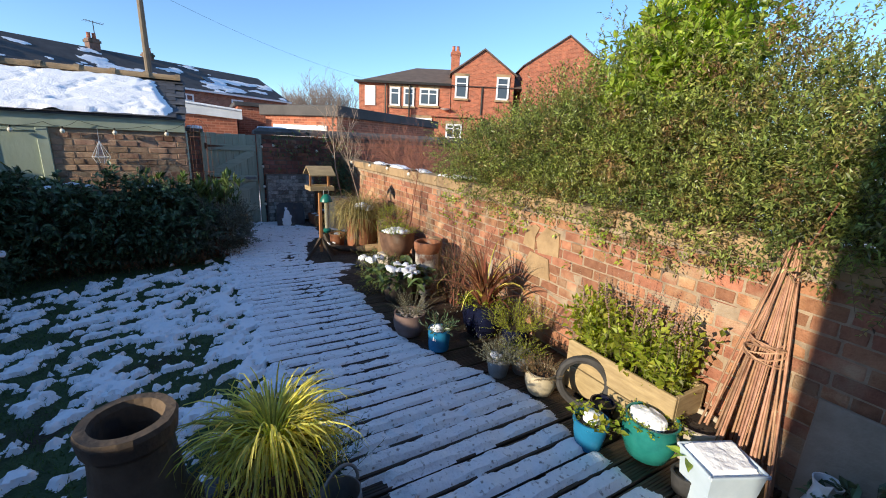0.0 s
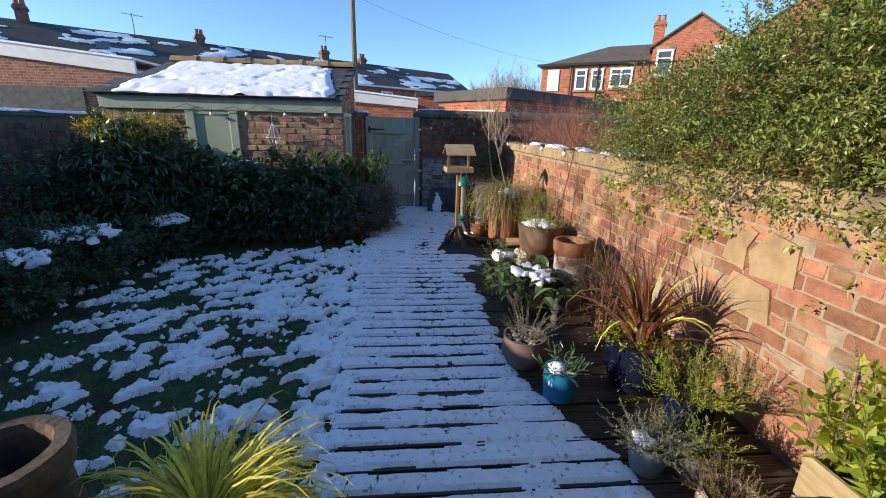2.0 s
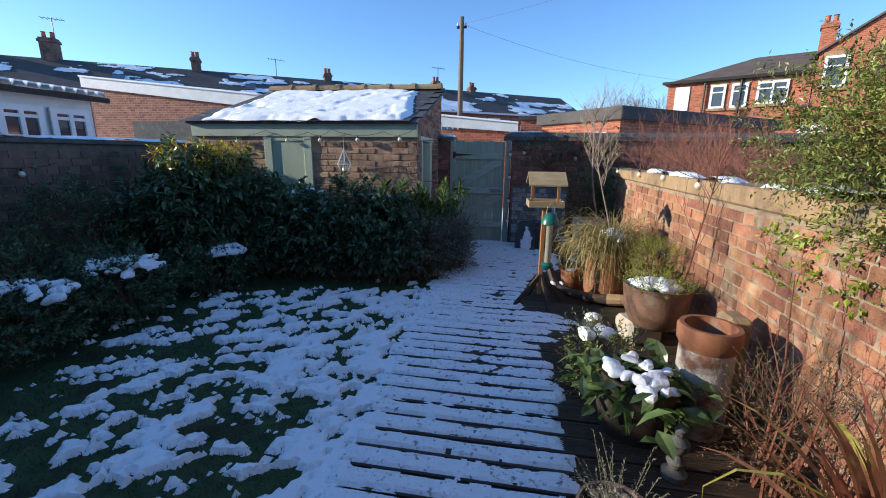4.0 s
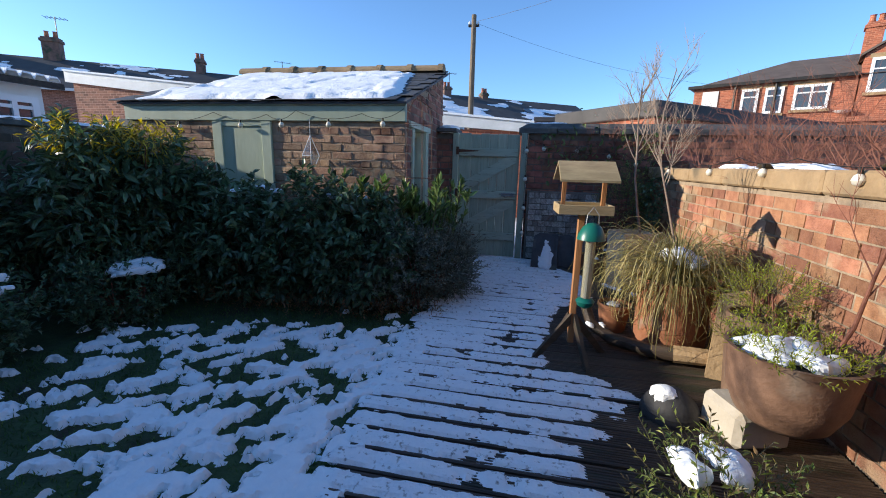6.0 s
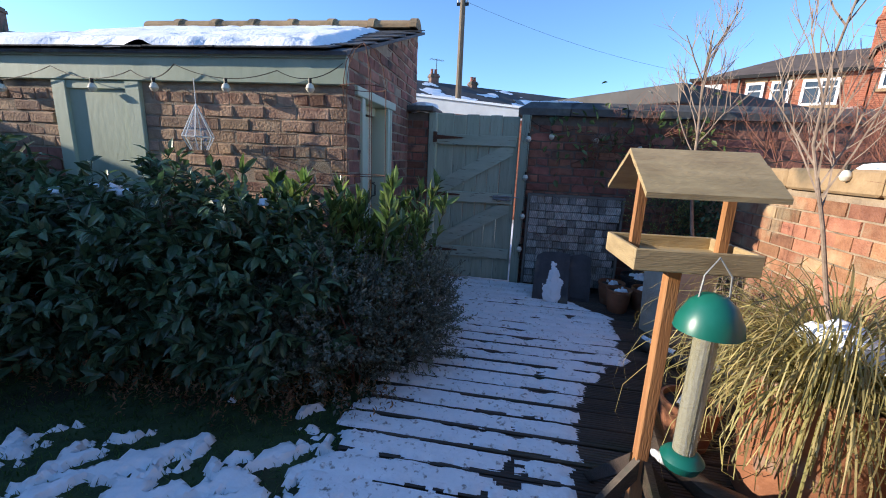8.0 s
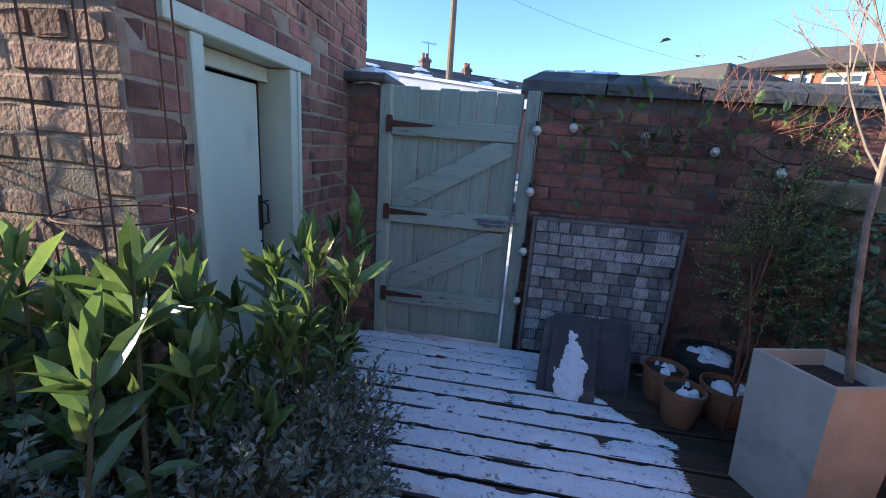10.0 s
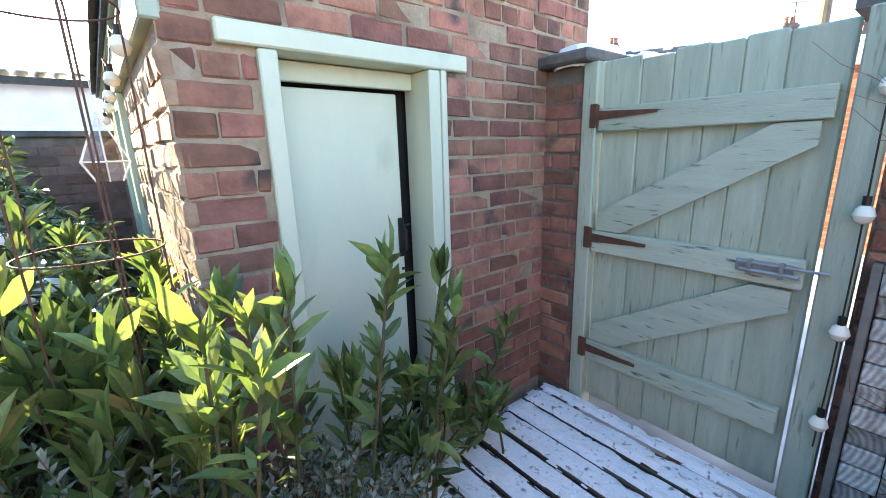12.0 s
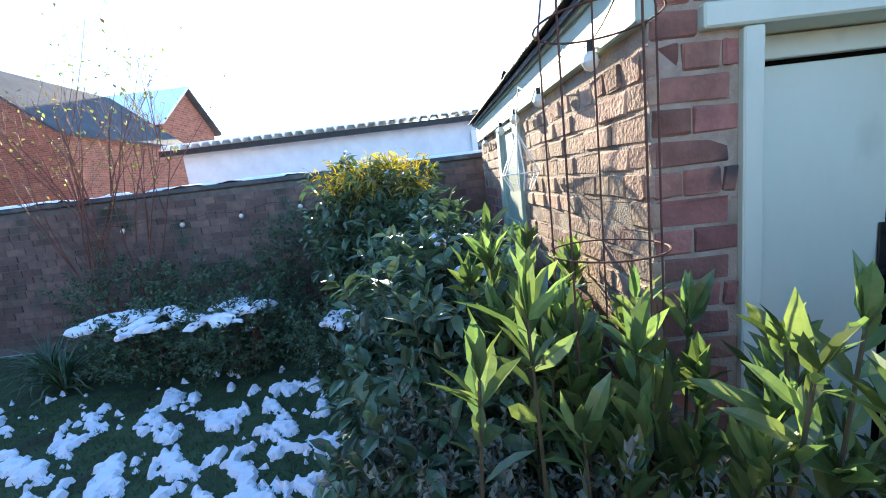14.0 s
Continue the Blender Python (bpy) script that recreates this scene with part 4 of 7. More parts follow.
M["leaf_herb"] = leafmat("herb_leaf", (0.15, 0.2, 0.025), (0.42, 0.46, 0.07), 0.45, 0.48, 0.5, (0.3, 0.27, 0.04), 5)
M["leaf_brown"] = leafmat("withered_leaf", (0.12, 0.06, 0.03), (0.28, 0.16, 0.08), 0.4, 0.2, 0.8)
M["blade_sedge"] = leafmat("variegated_sedge", (0.32, 0.32, 0.045), (0.78, 0.68, 0.17), 0.5, 0.35, 0.45, scale=25)
M["blade_straw"] = leafmat("straw_grass", (0.19, 0.175, 0.06), (0.44, 0.36, 0.16), 0.5, 0.3, 0.6)
M["blade_bronze"] = leafmat("bronze_flax", (0.09, 0.032, 0.022), (0.32, 0.13, 0.075), 0.6, 0.25, 0.4, (0.3, 0.22, 0.07), 6)
M["blade_lawn"] = leafmat("lawn_grass", (0.03, 0.065, 0.014), (0.08, 0.145, 0.034), 0.5, 0.25, 0.6)
M["flower_spike"] = leafmat("dry_flower_spike", (0.2, 0.125, 0.09), (0.36, 0.24, 0.18), 0.4, 0.15, 0.8)
M["stem"] = surf("green_brown_stem", (0.05, 0.045, 0.02), (0.12, 0.1, 0.045), 20, 0.7, 0.2, 60)


def unit(v):
    return v / np.maximum(np.linalg.norm(v, axis=1, keepdims=True), 1e-6)


def leaf_geo(P, D, L, W, rng, big=False, curl=0.25, into=None):
    """Folded leaves at points P along directions D."""
    n = len(P)
    D = unit(D)
    R = rng.normal(size=(n, 3)) * 0.45 + np.array([0, 0, 1.0])
    S = unit(np.cross(D, R))
    N = unit(np.cross(S, D))
    L, W = L[:, None], W[:, None]
    if big:
        q1, q2 = P + D * L * 0.32 - N * L * 0.02, P + D * L * 0.68 - N * L * curl * 0.25
        tip = P + D * L - N * L * curl * 0.6
        up = N * W * 0.16
        V = np.stack([P, q1 - S * W * 0.46 + up, q1, q1 + S * W * 0.46 + up, q2 - S * W * 0.42 + up, q2, q2 + S * W * 0.42 + up, tip], 1).reshape(-1, 3)
        F = [(0, 2, 1), (0, 3, 2), (1, 2, 5, 4), (2, 3, 6, 5), (4, 5, 7), (5, 6, 7)]
        k = 8
    else:
        q = P + D * L * 0.45
        up = N * W * 0.2
        V = np.stack([P, q - S * W * 0.5 + up, q + S * W * 0.5 + up, P + D * L - N * L * curl * 0.4], 1).reshape(-1, 3)
        F = [(0, 3, 1), (0, 2, 3)]
        k = 4
    g = into if into is not None else Geo()
    o = len(g.v)
    g.v += V.tolist()
    for f in F:
        g.f += (np.array(f)[None, :] + (np.arange(n) * k)[:, None] + o).tolist()
    return g


def sprigs(P, D, ln, per, L, W, rng, big=False, stems=None, curl=0.25, into=None, open_=0.9):
    """Sprigs from points P along D, with leaves set round them in turn."""
    D = unit(D)
    n = len(P)
    A = unit(np.cross(D, rng.normal(size=(n, 3))))
    B = np.cross(D, A)
    PP, DD, LL, WW = [], [], [], []
    for i in range(per):
        t = (i + 0.6) / per
        a = i * 2.4 + rng.uniform(0, 6.28, n)
        rad = A * np.cos(a)[:, None] + B * np.sin(a)[:, None]
        PP.append(P + D * (ln * t)[:, None])
        DD.append(D * (0.35 + 0.5 * t) + rad * open_ + np.array([0, 0, 0.12]))
        s = rng.uniform(0.7, 1.15, n) * (1.0 - 0.3 * abs(t - 0.45))
        LL.append(L * s)
        WW.append(W * s)
    if stems is not None:
        q = 1 if n < 4000 else 4
        for p, d, l_ in zip(P[::q], D[::q], ln[::q]):
            stems.tube([p - d * l_ * 0.5, p + d * l_], max(L * 0.02, 0.0012), None, 3)
    return leaf_geo(np.concatenate(PP), np.concatenate(DD), np.concatenate(LL), np.concatenate(WW), rng, big, curl, into)


def lumps(balls, count, rng, inner=0.55, lump=0.22):
    """Points and outward ways in and on a heap of uneven balls."""
    vol = np.array([b[3] * b[4] + b[4] * b[5] + b[3] * b[5] for b in balls])
    pick = rng.choice(len(balls), count, p=vol / vol.sum())
    C, R = np.array([b[:3] for b in balls])[pick], np.array([b[3:6] for b in balls])[pick]
    d = unit(rng.normal(size=(count, 3)))
    k = 1 + lump * (np.sin(d[:, 0] * 7 + pick * 2.1) * np.sin(d[:, 1] * 6 + pick) + 0.6 * np.sin(d[:, 2] * 11 + d[:, 0] * 5 + pick * 3.3))
    r = (inner + (1 - inner) * np.sqrt(rng.uniform(0, 1, count))) * k
    return C + d * R * r[:, None], d


def shrub(name, label, category, balls, count, ln, per, L, W, material, seed, big=False, rise=0.3, inner=0.55, curl=0.25, keep=None, stems=14, group="", foot=None, stalks=True, lump=0.22, open_=0.9):
    """A shrub: woody stems from its foot and a crown of leafy sprigs."""
    rng = np.random.default_rng(seed)
    rnd = random.Random(seed)
    P, D = lumps(balls, count, rng, inner, lump)
    D = D + rng.normal(size=D.shape) * 0.35 + np.array([0, 0, rise])
    if keep is not None:
        ok = keep(P)
        P, D = P[ok], D[ok]
    c = np.mean([b[:3] for b in balls], axis=0)
    foot = foot or (c[0], c[1], 0.0)
    ob = thing(name, label, category, foot, 0, group)
    off = np.array(foot)
    st = Geo() if stalks else None
    g = sprigs(P - off, D, rng.uniform(0.6, 1.2, len(P)) * ln, per, L, W, rng, big, st, curl, None, open_)
    part("foliage", g, material, ob)
    if stalks:
        part("branchwork", st, "stem", ob)
    s = Geo()
    for i in range(stems):
        b = balls[i % len(balls)]
        tgt = Vector(b[:3]) - Vector(foot) + Vector((rnd.uniform(-0.5, 0.5) * b[3], rnd.uniform(-0.5, 0.5) * b[4], rnd.uniform(-0.2, 0.6) * b[5]))
        st0 = Vector((tgt.x * 0.5, tgt.y * 0.5, -0.06 if foot[2] < 0.02 else 0.0))
        mid = st0.lerp(tgt, 0.5) + Vector((rnd.uniform(-0.06, 0.06), rnd.uniform(-0.06, 0.06), 0.05))
        s.tube([st0, mid, tgt], 0.009, 0.004, 5)
    part("branchwork", s, "bark_red", ob)
    return ob


# hedge over the right-hand wall
def hedge_top(y):
    return np.interp(y, [0.6, 1.6, 2.1, 2.6, 3.4, 3.9, 4.4, 4.9, 5.5, 5.9], [2.1, 2.15, 2.28, 2.55, 2.7, 2.58, 2.35, 2.2, 1.95, 1.6])


balls = []
yy = 0.2
while yy < 5.8:
    t = float(hedge_top(yy))
    balls.append((4.05, yy, (t + 1.35) / 2, 0.55, 0.42, (t - 1.35) / 2 + 0.05))
    balls.append((3.62 + 0.06 * math.sin(yy * 3), yy + 0.2, 1.72 + 0.12 * math.sin(yy * 2.3), 0.38, 0.36, 0.36))
    balls.append((4.6, yy, (t + 1.2) / 2, 0.4, 0.42, (t - 1.3) / 2))
    if yy < 5.2:
        balls.append((3.42, yy + 0.1, 1.42 + 0.09 * math.sin(yy * 4.1), 0.22, 0.26, 0.2))
    yy += 0.4
shrub("evergreen_hedge", "dense evergreen cotoneaster hedge spilling over the brick wall", "hedge", balls, 31000, 0.17, 10, 0.039, 0.016, "leaf_hedge", 5, rise=0.15, inner=0.55, foot=(4.1, 3.2, 0.0), stems=60, lump=0.32)
shrub("lime_shrub", "tall shrub with large glossy lime-green leaves above the hedge", "shrub", [(4.15, 3.0, 2.75, 0.3, 0.3, 0.28), (4.15, 3.3, 2.68, 0.36, 0.3, 0.3), (4.1, 3.6, 2.55, 0.3, 0.3, 0.28), (3.95, 3.1, 2.4, 0.28, 0.3, 0.28), (3.82, 3.4, 2.2, 0.22, 0.28, 0.24)], 620, 0.15, 8, 0.1, 0.04, "leaf_lime", 6, big=True, rise=0.6, foot=(4.4, 2.2, 0.0), stems=20)
rng = np.random.default_rng(15)
# ivy sprays on the wall face
P = np.stack([rng.uniform(WX - 0.06, WX - 0.01, 110), rng.choice([5.2, 5.6, 4.4, 5.4, 3.3], 110) + rng.normal(0, 0.16, 110), 1.12 + rng.normal(0, 0.13, 110)], 1)
iv = thing("wall_ivy", "trailing green ivy sprays hanging on the wall", "ivy", (WX - 0.05, 4.2, 0.9))
part("foliage", sprigs(P - np.array([WX - 0.05, 4.2, 0.9]), rng.normal(size=(110, 3)) + np.array([-0.4, 0, -0.3]), np.full(110, 0.07), 5, 0.04, 0.028, rng), "leaf_lime", iv)

# dark bed before the shed
shrub("dark_bay_shrub", "large dark broad-leaved evergreen shrub filling the shed bed", "shrub", [(-1.0, 8.0, 0.55, 0.55, 0.4, 0.56), (-0.35, 8.05, 0.55, 0.55, 0.42, 0.54), (0.25, 8.05, 0.52, 0.5, 0.42, 0.54), (-1.55, 8.0, 0.48, 0.5, 0.38, 0.54)], 2300, 0.13, 7, 0.095, 0.042, "leaf_dark", 7, big=True, rise=0.25, inner=0.6, curl=0.5, keep=lambda p: (p[:, 1] < 8.6 + 0.05 * p[:, 0]) & (p[:, 2] > 0.02), stems=30)
# leafy shoots by the shed door
ls = thing("laurel_shrub", "glossy laurel with upright leafy green shoots beside the shed door", "shrub", (0.85, 9.0, 0.0))
rnd = random.Random(31)
rng = np.random.default_rng(31)
fol, stm = Geo(), Geo()
shoots = []
for i in range(52):
    bx, by = rnd.uniform(0.6, 0.98), rnd.uniform(8.3, 9.75)
    if by > 9.3:
        bx = rnd.uniform(0.58, 0.82)
    hh = rnd.uniform(0.72, 1.06) if by < 8.75 else rnd.uniform(0.3, 0.78) if by < 9.4 else rnd.uniform(0.2, 0.5)
    shoots.append((bx, by, hh, rnd.uniform(-0.1, 0.22), rnd.uniform(-0.15, 0.15)))
for i in range(26):
    shoots.append((rnd.uniform(-0.1, 0.75), rnd.uniform(8.15, 8.55), rnd.uniform(0.85, 1.2), rnd.uniform(-0.12, 0.12), rnd.uniform(-0.1, 0.1)))
shoots += [(1.05, 8.55, 1.08, 0.12, 0.05), (1.12, 8.65, 1.02, 0.14, 0.02), (0.95, 8.74, 1.08, 0.1, 0.05), (1.0, 8.92, 1.14, 0.14, 0.1), (0.95, 8.1, 1.06, 0.08, 0.0), (0.94, 8.2, 1.16, 0.06, 0.0), (0.9, 9.3, 0.92, 0.18, 0.0), (0.78, 9.25, 0.98, 0.1, 0.12), (0.72, 9.1, 0.95, 0.06, 0.1), (0.7, 9.72, 0.62, 0.1, 0.1)]
for bx, by, hh, lx, ly in shoots:
    b = Vector((bx - 0.85 - lx * 0.5, by - 9.0, 0.0))
    t = Vector((bx - 0.85 + lx * 0.5, by - 9.0 + ly, hh))
    m_ = b.lerp(t, 0.55) + Vector((rnd.uniform(-0.04, 0.04), rnd.uniform(-0.04, 0.04), 0))
    stm.tube([b, m_, t], 0.007, 0.0035, 5)
    k = int(13 + hh * 9)
    u = 1 - rng.uniform(0, 1, k) ** 2.8 * 0.66
    Pm = np.array([tuple(b.lerp(m_, a / 0.55) if a < 0.55 else m_.lerp(t, (a - 0.55) / 0.45)) for a in u])
    az = np.arange(k) * 2.4 + rnd.uniform(0, 6)
    el = 0.25 + 0.9 * (u - 0.4) / 0.6 + rng.normal(0, 0.32, k)
    Dm = np.stack([np.cos(az) * np.cos(el), np.sin(az) * np.cos(el), np.sin(el)], 1)
    s = rng.uniform(0.6, 1.25, k)
    leaf_geo(Pm, Dm, 0.122 * s, 0.036 * s, rng, True, 0.2, fol)
part("foliage", fol, "leaf_laurel", ls)
tagged(part("branchwork", stm, "stem", ls), kind="stuff")

shrub("grey_leaf_shrub", "low bushy shrub with small grey-green leaves beside the path", "shrub", [(0.72, 8.05, 0.42, 0.38, 0.33, 0.4), (1.02, 8.35, 0.36, 0.3, 0.35, 0.38), (1.06, 8.75, 0.28, 0.27, 0.32, 0.33), (0.4, 7.95, 0.3, 0.35, 0.25, 0.3)], 2300, 0.13, 9, 0.03, 0.017, "leaf_grey", 9, rise=0.5, inner=0.4, keep=lambda p: (p[:, 2] > 0.02) & (p[:, 0] < 1.36 - 0.3 * np.clip(p[:, 1] - 8.4, 0, 0.5)), stems=24)
# left bed
shrub("tall_evergreen", "tall dark evergreen shrub with drooping leaves against the wall", "shrub", [(-1.98, 7.4, 0.95, 0.4, 0.38, 0.58), (-2.45, 7.4, 0.75, 0.4, 0.4, 0.45), (-1.65, 7.75, 0.9, 0.36, 0.36, 0.55)], 1000, 0.18, 7, 0.125, 0.045, "leaf_dark", 11, big=True, rise=-0.1, inner=0.55, curl=0.7, keep=lambda p: p[:, 0] > -3.1, stems=16)
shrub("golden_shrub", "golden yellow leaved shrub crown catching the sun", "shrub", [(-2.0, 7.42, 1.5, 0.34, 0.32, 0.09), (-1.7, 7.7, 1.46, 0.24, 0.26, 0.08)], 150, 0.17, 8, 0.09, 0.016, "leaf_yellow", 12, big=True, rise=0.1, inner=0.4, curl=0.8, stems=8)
for i, (x, y, z, rx, ry, rz) in enumerate(((-1.95, 5.3, 0.28, 0.5, 0.45, 0.3), (-1.8, 6.15, 0.3, 0.45, 0.42, 0.32), (-1.6, 7.2, 0.24, 0.4, 0.4, 0.28), (-2.5, 5.8, 0.4, 0.5, 0.7, 0.45), (-2.6, 4.6, 0.45, 0.45, 0.6, 0.5), (-2.7, 6.5, 0.6, 0.35, 0.5, 0.7))):
    shrub("bed_shrub", "low dark evergreen shrub in the border with snow on it" if i < 3 else "dark leafy shrub against the boundary wall", "shrub", [(x, y, z, rx, ry, rz)], 520, 0.12, 8, 0.05, 0.024, "leaf_dark", 40 + i, rise=0.3, inner=0.5, keep=lambda p: (p[:, 2] > 0.0) & (p[:, 0] > -3.1), stems=8, group="border shrubs")


def snow_cap(name, label, cx, cy, rx, ry, z0, dome, seed, cut=0.5, thick=0.03, step=0.02, rough=0.015):
    """A ragged cap of snow lying over a rounded top."""
    def rule(x, y):
        e = 1 - ((x - cx) / rx) ** 2 - ((y - cy) / ry) ** 2
        n = fbm(x, y, min(rx, ry) * 0.55, seed, 4)
        c = np.minimum(e * 0.6, 0.3) + (n - cut) * 1.1
        c = np.where(e < 0, -1.0, c)
        drop = (0.02 + 0.5 * dome) * np.clip(1 - c / 0.14, 0, 1) ** 2
        return c, z0 + dome * e - drop + np.clip(c * 0.3, -0.03, thick) + rough * (fbm(x, y, 0.09, seed + 3, 3) - 0.5)
    return tagged(sheet(name, cx - rx, cy - ry, cx + rx, cy + ry, step, rule), label, "snow", kind="stuff")


def snow_lumps(name, label, cx, cy, rx, ry, z0, dome, n, seed, size=0.08):
    """Soft uneven lumps of snow caught here and there on the leaves, as one scatter."""
    rnd = random.Random(seed)
    g = Geo()
    for i in range(n):
        a, q = rnd.uniform(0, 6.28), math.sqrt(rnd.random())
        x0, y0, zb = cx + rx * q * math.cos(a), cy + ry * q * math.sin(a), z0 + dome * (1 - q * q)
        s, flat, turn = size * rnd.uniform(0.55, 1.3), rnd.uniform(0.5, 0.85), rnd.uniform(0, 3.14)
        ph = [rnd.uniform(0, 6.28) for _ in range(4)]
        tilt = (rnd.uniform(-0.25, 0.25), rnd.uniform(-0.25, 0.25))
        vs, m_, k_ = [], 18, 6
        for j in range(k_):
            f = (0.0, 0.35, 0.65, 0.88, 1.0, 0.9)[j]
            for t in range(m_):
                b = 2 * math.pi * t / m_
                r_ = s * f * (1 + 0.2 * math.sin(2 * b + ph[0]) + 0.16 * math.sin(3 * b + ph[1]) + 0.1 * math.sin(5 * b + ph[2]))
                u, v = r_ * math.cos(b), r_ * math.sin(b) * flat
                x, y = u * math.cos(turn) - v * math.sin(turn), u * math.sin(turn) + v * math.cos(turn)
                z = s * (0.42, 0.4, 0.33, 0.18, -0.05, -0.25)[j] * (1 + 0.35 * math.sin(u * 60 + ph[3]) * f) + tilt[0] * x + tilt[1] * y
                vs.append((x0 + x, y0 + y, zb + z))
        g.add(vs, [(j * m_ + t, (j + 1) * m_ + t, (j + 1) * m_ + (t + 1) % m_, j * m_ + (t + 1) % m_) for j in range(k_ - 1) for t in range(m_)])
    tagged(part(name, g, "snow", smooth=True), label, "snow", kind="stuff")


for i, a in enumerate(((-1.85, 5.35, 0.36, 0.34, 0.5, 0.06), (-1.72, 6.15, 0.34, 0.28, 0.52, 0.06), (-1.45, 7.25, 0.24, 0.2, 0.43, 0.05), (-1.95, 4.9, 0.26, 0.26, 0.5, 0.05))):
    snow_lumps("shrub_snow", "ragged snow lying on a border shrub", a[0], a[1], a[2], a[3], a[4] - 0.03, a[5], 24, 200 + i * 7, 0.085)

snow_lumps("shrub_snow", "small lumps of snow on the dark shrub", 0.05, 8.2, 0.22, 0.12, 1.0, 0.04, 4, 601, 0.06)
snow_lumps("shrub_snow", "small lumps of snow on the dark shrub", -0.95, 8.05, 0.4, 0.2, 1.04, 0.05, 7, 701, 0.06)

# border edge and grass
rng = np.random.default_rng(77)
n = 240
P = np.stack([rng.uniform(-1.4, 1.05, n), 7.72 + rng.normal(0, 0.09, n), np.full(n, -0.03)], 1)
P[:, 1] += 0.35 * np.clip(P[:, 0] - 0.3, 0, 1)
ed = tagged(part("border_edging_plants", sprigs(P, rng.normal(size=(n, 3)) * 0.3 + np.array([0, 0, 1]), rng.uniform(0.12, 0.24, n), 9, 0.035, 0.012, rng), "leaf_brown"), "row of withered low plants edging the border", "plants", kind="stuff")


def blades(at, n, L, W, rng, spread=0.5, droop=0.9, seg=5, lift=0.75, foot=0.06, fold=0.15, into=None):
    """A tuft of arching blades."""
    az = rng.uniform(0, 2 * math.pi, n)
    tilt = np.abs(rng.normal(0, spread, n))
    ln = L * rng.uniform(0.6, 1.15, n)
    out = np.stack([np.cos(az), np.sin(az), np.zeros(n)], 1)
    side = np.stack([-np.sin(az), np.cos(az), np.zeros(n)], 1)
    p = np.array(at)[None, :] + out * rng.uniform(0, foot, n)[:, None]
    th = np.pi / 2 - tilt
    dr = droop * rng.uniform(0.5, 1.3, n) / seg
    rows = []
    tw = rng.normal(0, 0.35, n)
    for i in range(seg + 1):
        w = W * (1 - (i / seg) ** 1.6) * rng.uniform(0.85, 1.1, n) * 0.5 + 0.0006
        s = side * np.cos(tw)[:, None] + np.array([0, 0, 1]) * np.sin(tw)[:, None]
        rows += [p - s * w[:, None], p + s * w[:, None]]
        p = p + (out * np.cos(th)[:, None] + np.array([0, 0, 1]) * np.sin(th)[:, None]) * (ln / seg)[:, None]
        th = th - dr * (1 + 0.5 * i)
    V = np.stack(rows, 1).reshape(-1, 3)
    k = 2 * (seg + 1)
    g = into if into is not None else Geo()
    o = len(g.v)
    g.v += V.tolist()
    for i in range(seg):
        f = np.array((2 * i, 2 * i + 1, 2 * i + 3, 2 * i + 2))
        g.f += (f[None, :] + (np.arange(n) * k)[:, None] + o).tolist()
    return g


n = 26000
x, y = rng.uniform(-1.5, 1.15, n), 2.9 + 5.0 * rng.uniform(0, 1, n)
base = -0.05 + 0.03 * fbm(x, y, 0.5, 3)
leaf_geo_g = leaf_geo(np.stack([x, y, base - 0.004], 1), rng.normal(size=(n, 3)) * 0.5 + np.array([0, 0, 0.9]), rng.uniform(0.02, 0.045, n), rng.uniform(0.003, 0.006, n), rng)
tagged(part("lawn_grass", leaf_geo_g, "blade_lawn"), "short green grass blades showing between the snow", "grass", kind="stuff")

# strap-leaved plant in the left border
g = Geo()
for x, y in ((-1.75, 4.55), (-2.0, 4.2)):
    blades((x, y, 0.0), 120, 0.55, 0.022, rng, 0.55, 1.4, into=g)
tagged(part("strap_leaf_plant", g, "leaf_dark"), "dark arching strap-leaved plant in the border", "plant")

# bare saplings and red twigs
def sapling(name, label, at, hh, seed, mat="bark_pale", lean=(0, 0), r=0.016, kids=4, depth=3, top=0.35):
    rnd = random.Random(seed)
    ob = thing(name, label, "sapling", at)
    pts = [Vector((lean[0] * math.sin(k * 2.0) + rnd.uniform(-0.015, 0.015), lean[1] * k + rnd.uniform(-0.015, 0.015), hh * k)) for k in (0, 0.2, 0.4, 0.6, 0.8, 1.0)]
    part("trunk", Geo().tube(pts, r, r * 0.3, 8), mat, ob)
    g = Geo()
    for i in range(11):
        k = rnd.uniform(top, 0.98)
        j = min(int(k * 5), 4)
        p = pts[j].lerp(pts[j + 1], k * 5 - j)
        a = i * 2.4
        branch(g, p, (math.cos(a) * 0.6, math.sin(a) * 0.6, 1.0), hh * 0.26 * (1.25 - k * 0.6), r * 0.38, rnd, depth - 1, 0.6, 0.3, kids)
    part("branchwork", g, mat, ob)
    return ob


sapling("bare_sapling", "slender bare sapling with pale bark rising from a pot", (3.02, 7.75, 0.55), 1.5, 3, lean=(-0.3, 0.0), r=0.0105, top=0.3)
sapling("bare_sapling", "thin bare sapling growing in the tall planter", (3.12, 9.4, 0.55), 1.75, 8, lean=(-0.2, 0.0), r=0.016, top=0.45)
sapling("bare_shrub", "leafless rose stems beside the brick wall", (3.2, 6.5, 0.45), 1.2, 12, "bark_red", (0.12, -0.1), 0.01, 3, 3, 0.2)
sapling("bare_shrub", "leafless twiggy shrub before the brick wall", (3.1, 5.0, 0.0), 1.05, 14, "bark_red", (0.05, 0.1), 0.008, 3, 3, 0.1)
sapling("bare_shrub", "leafless twiggy shrub by the flax pot", (3.2, 4.6, 0.0), 0.95, 15, "bark_red", (0.0, -0.1), 0.008, 3, 3, 0.1)
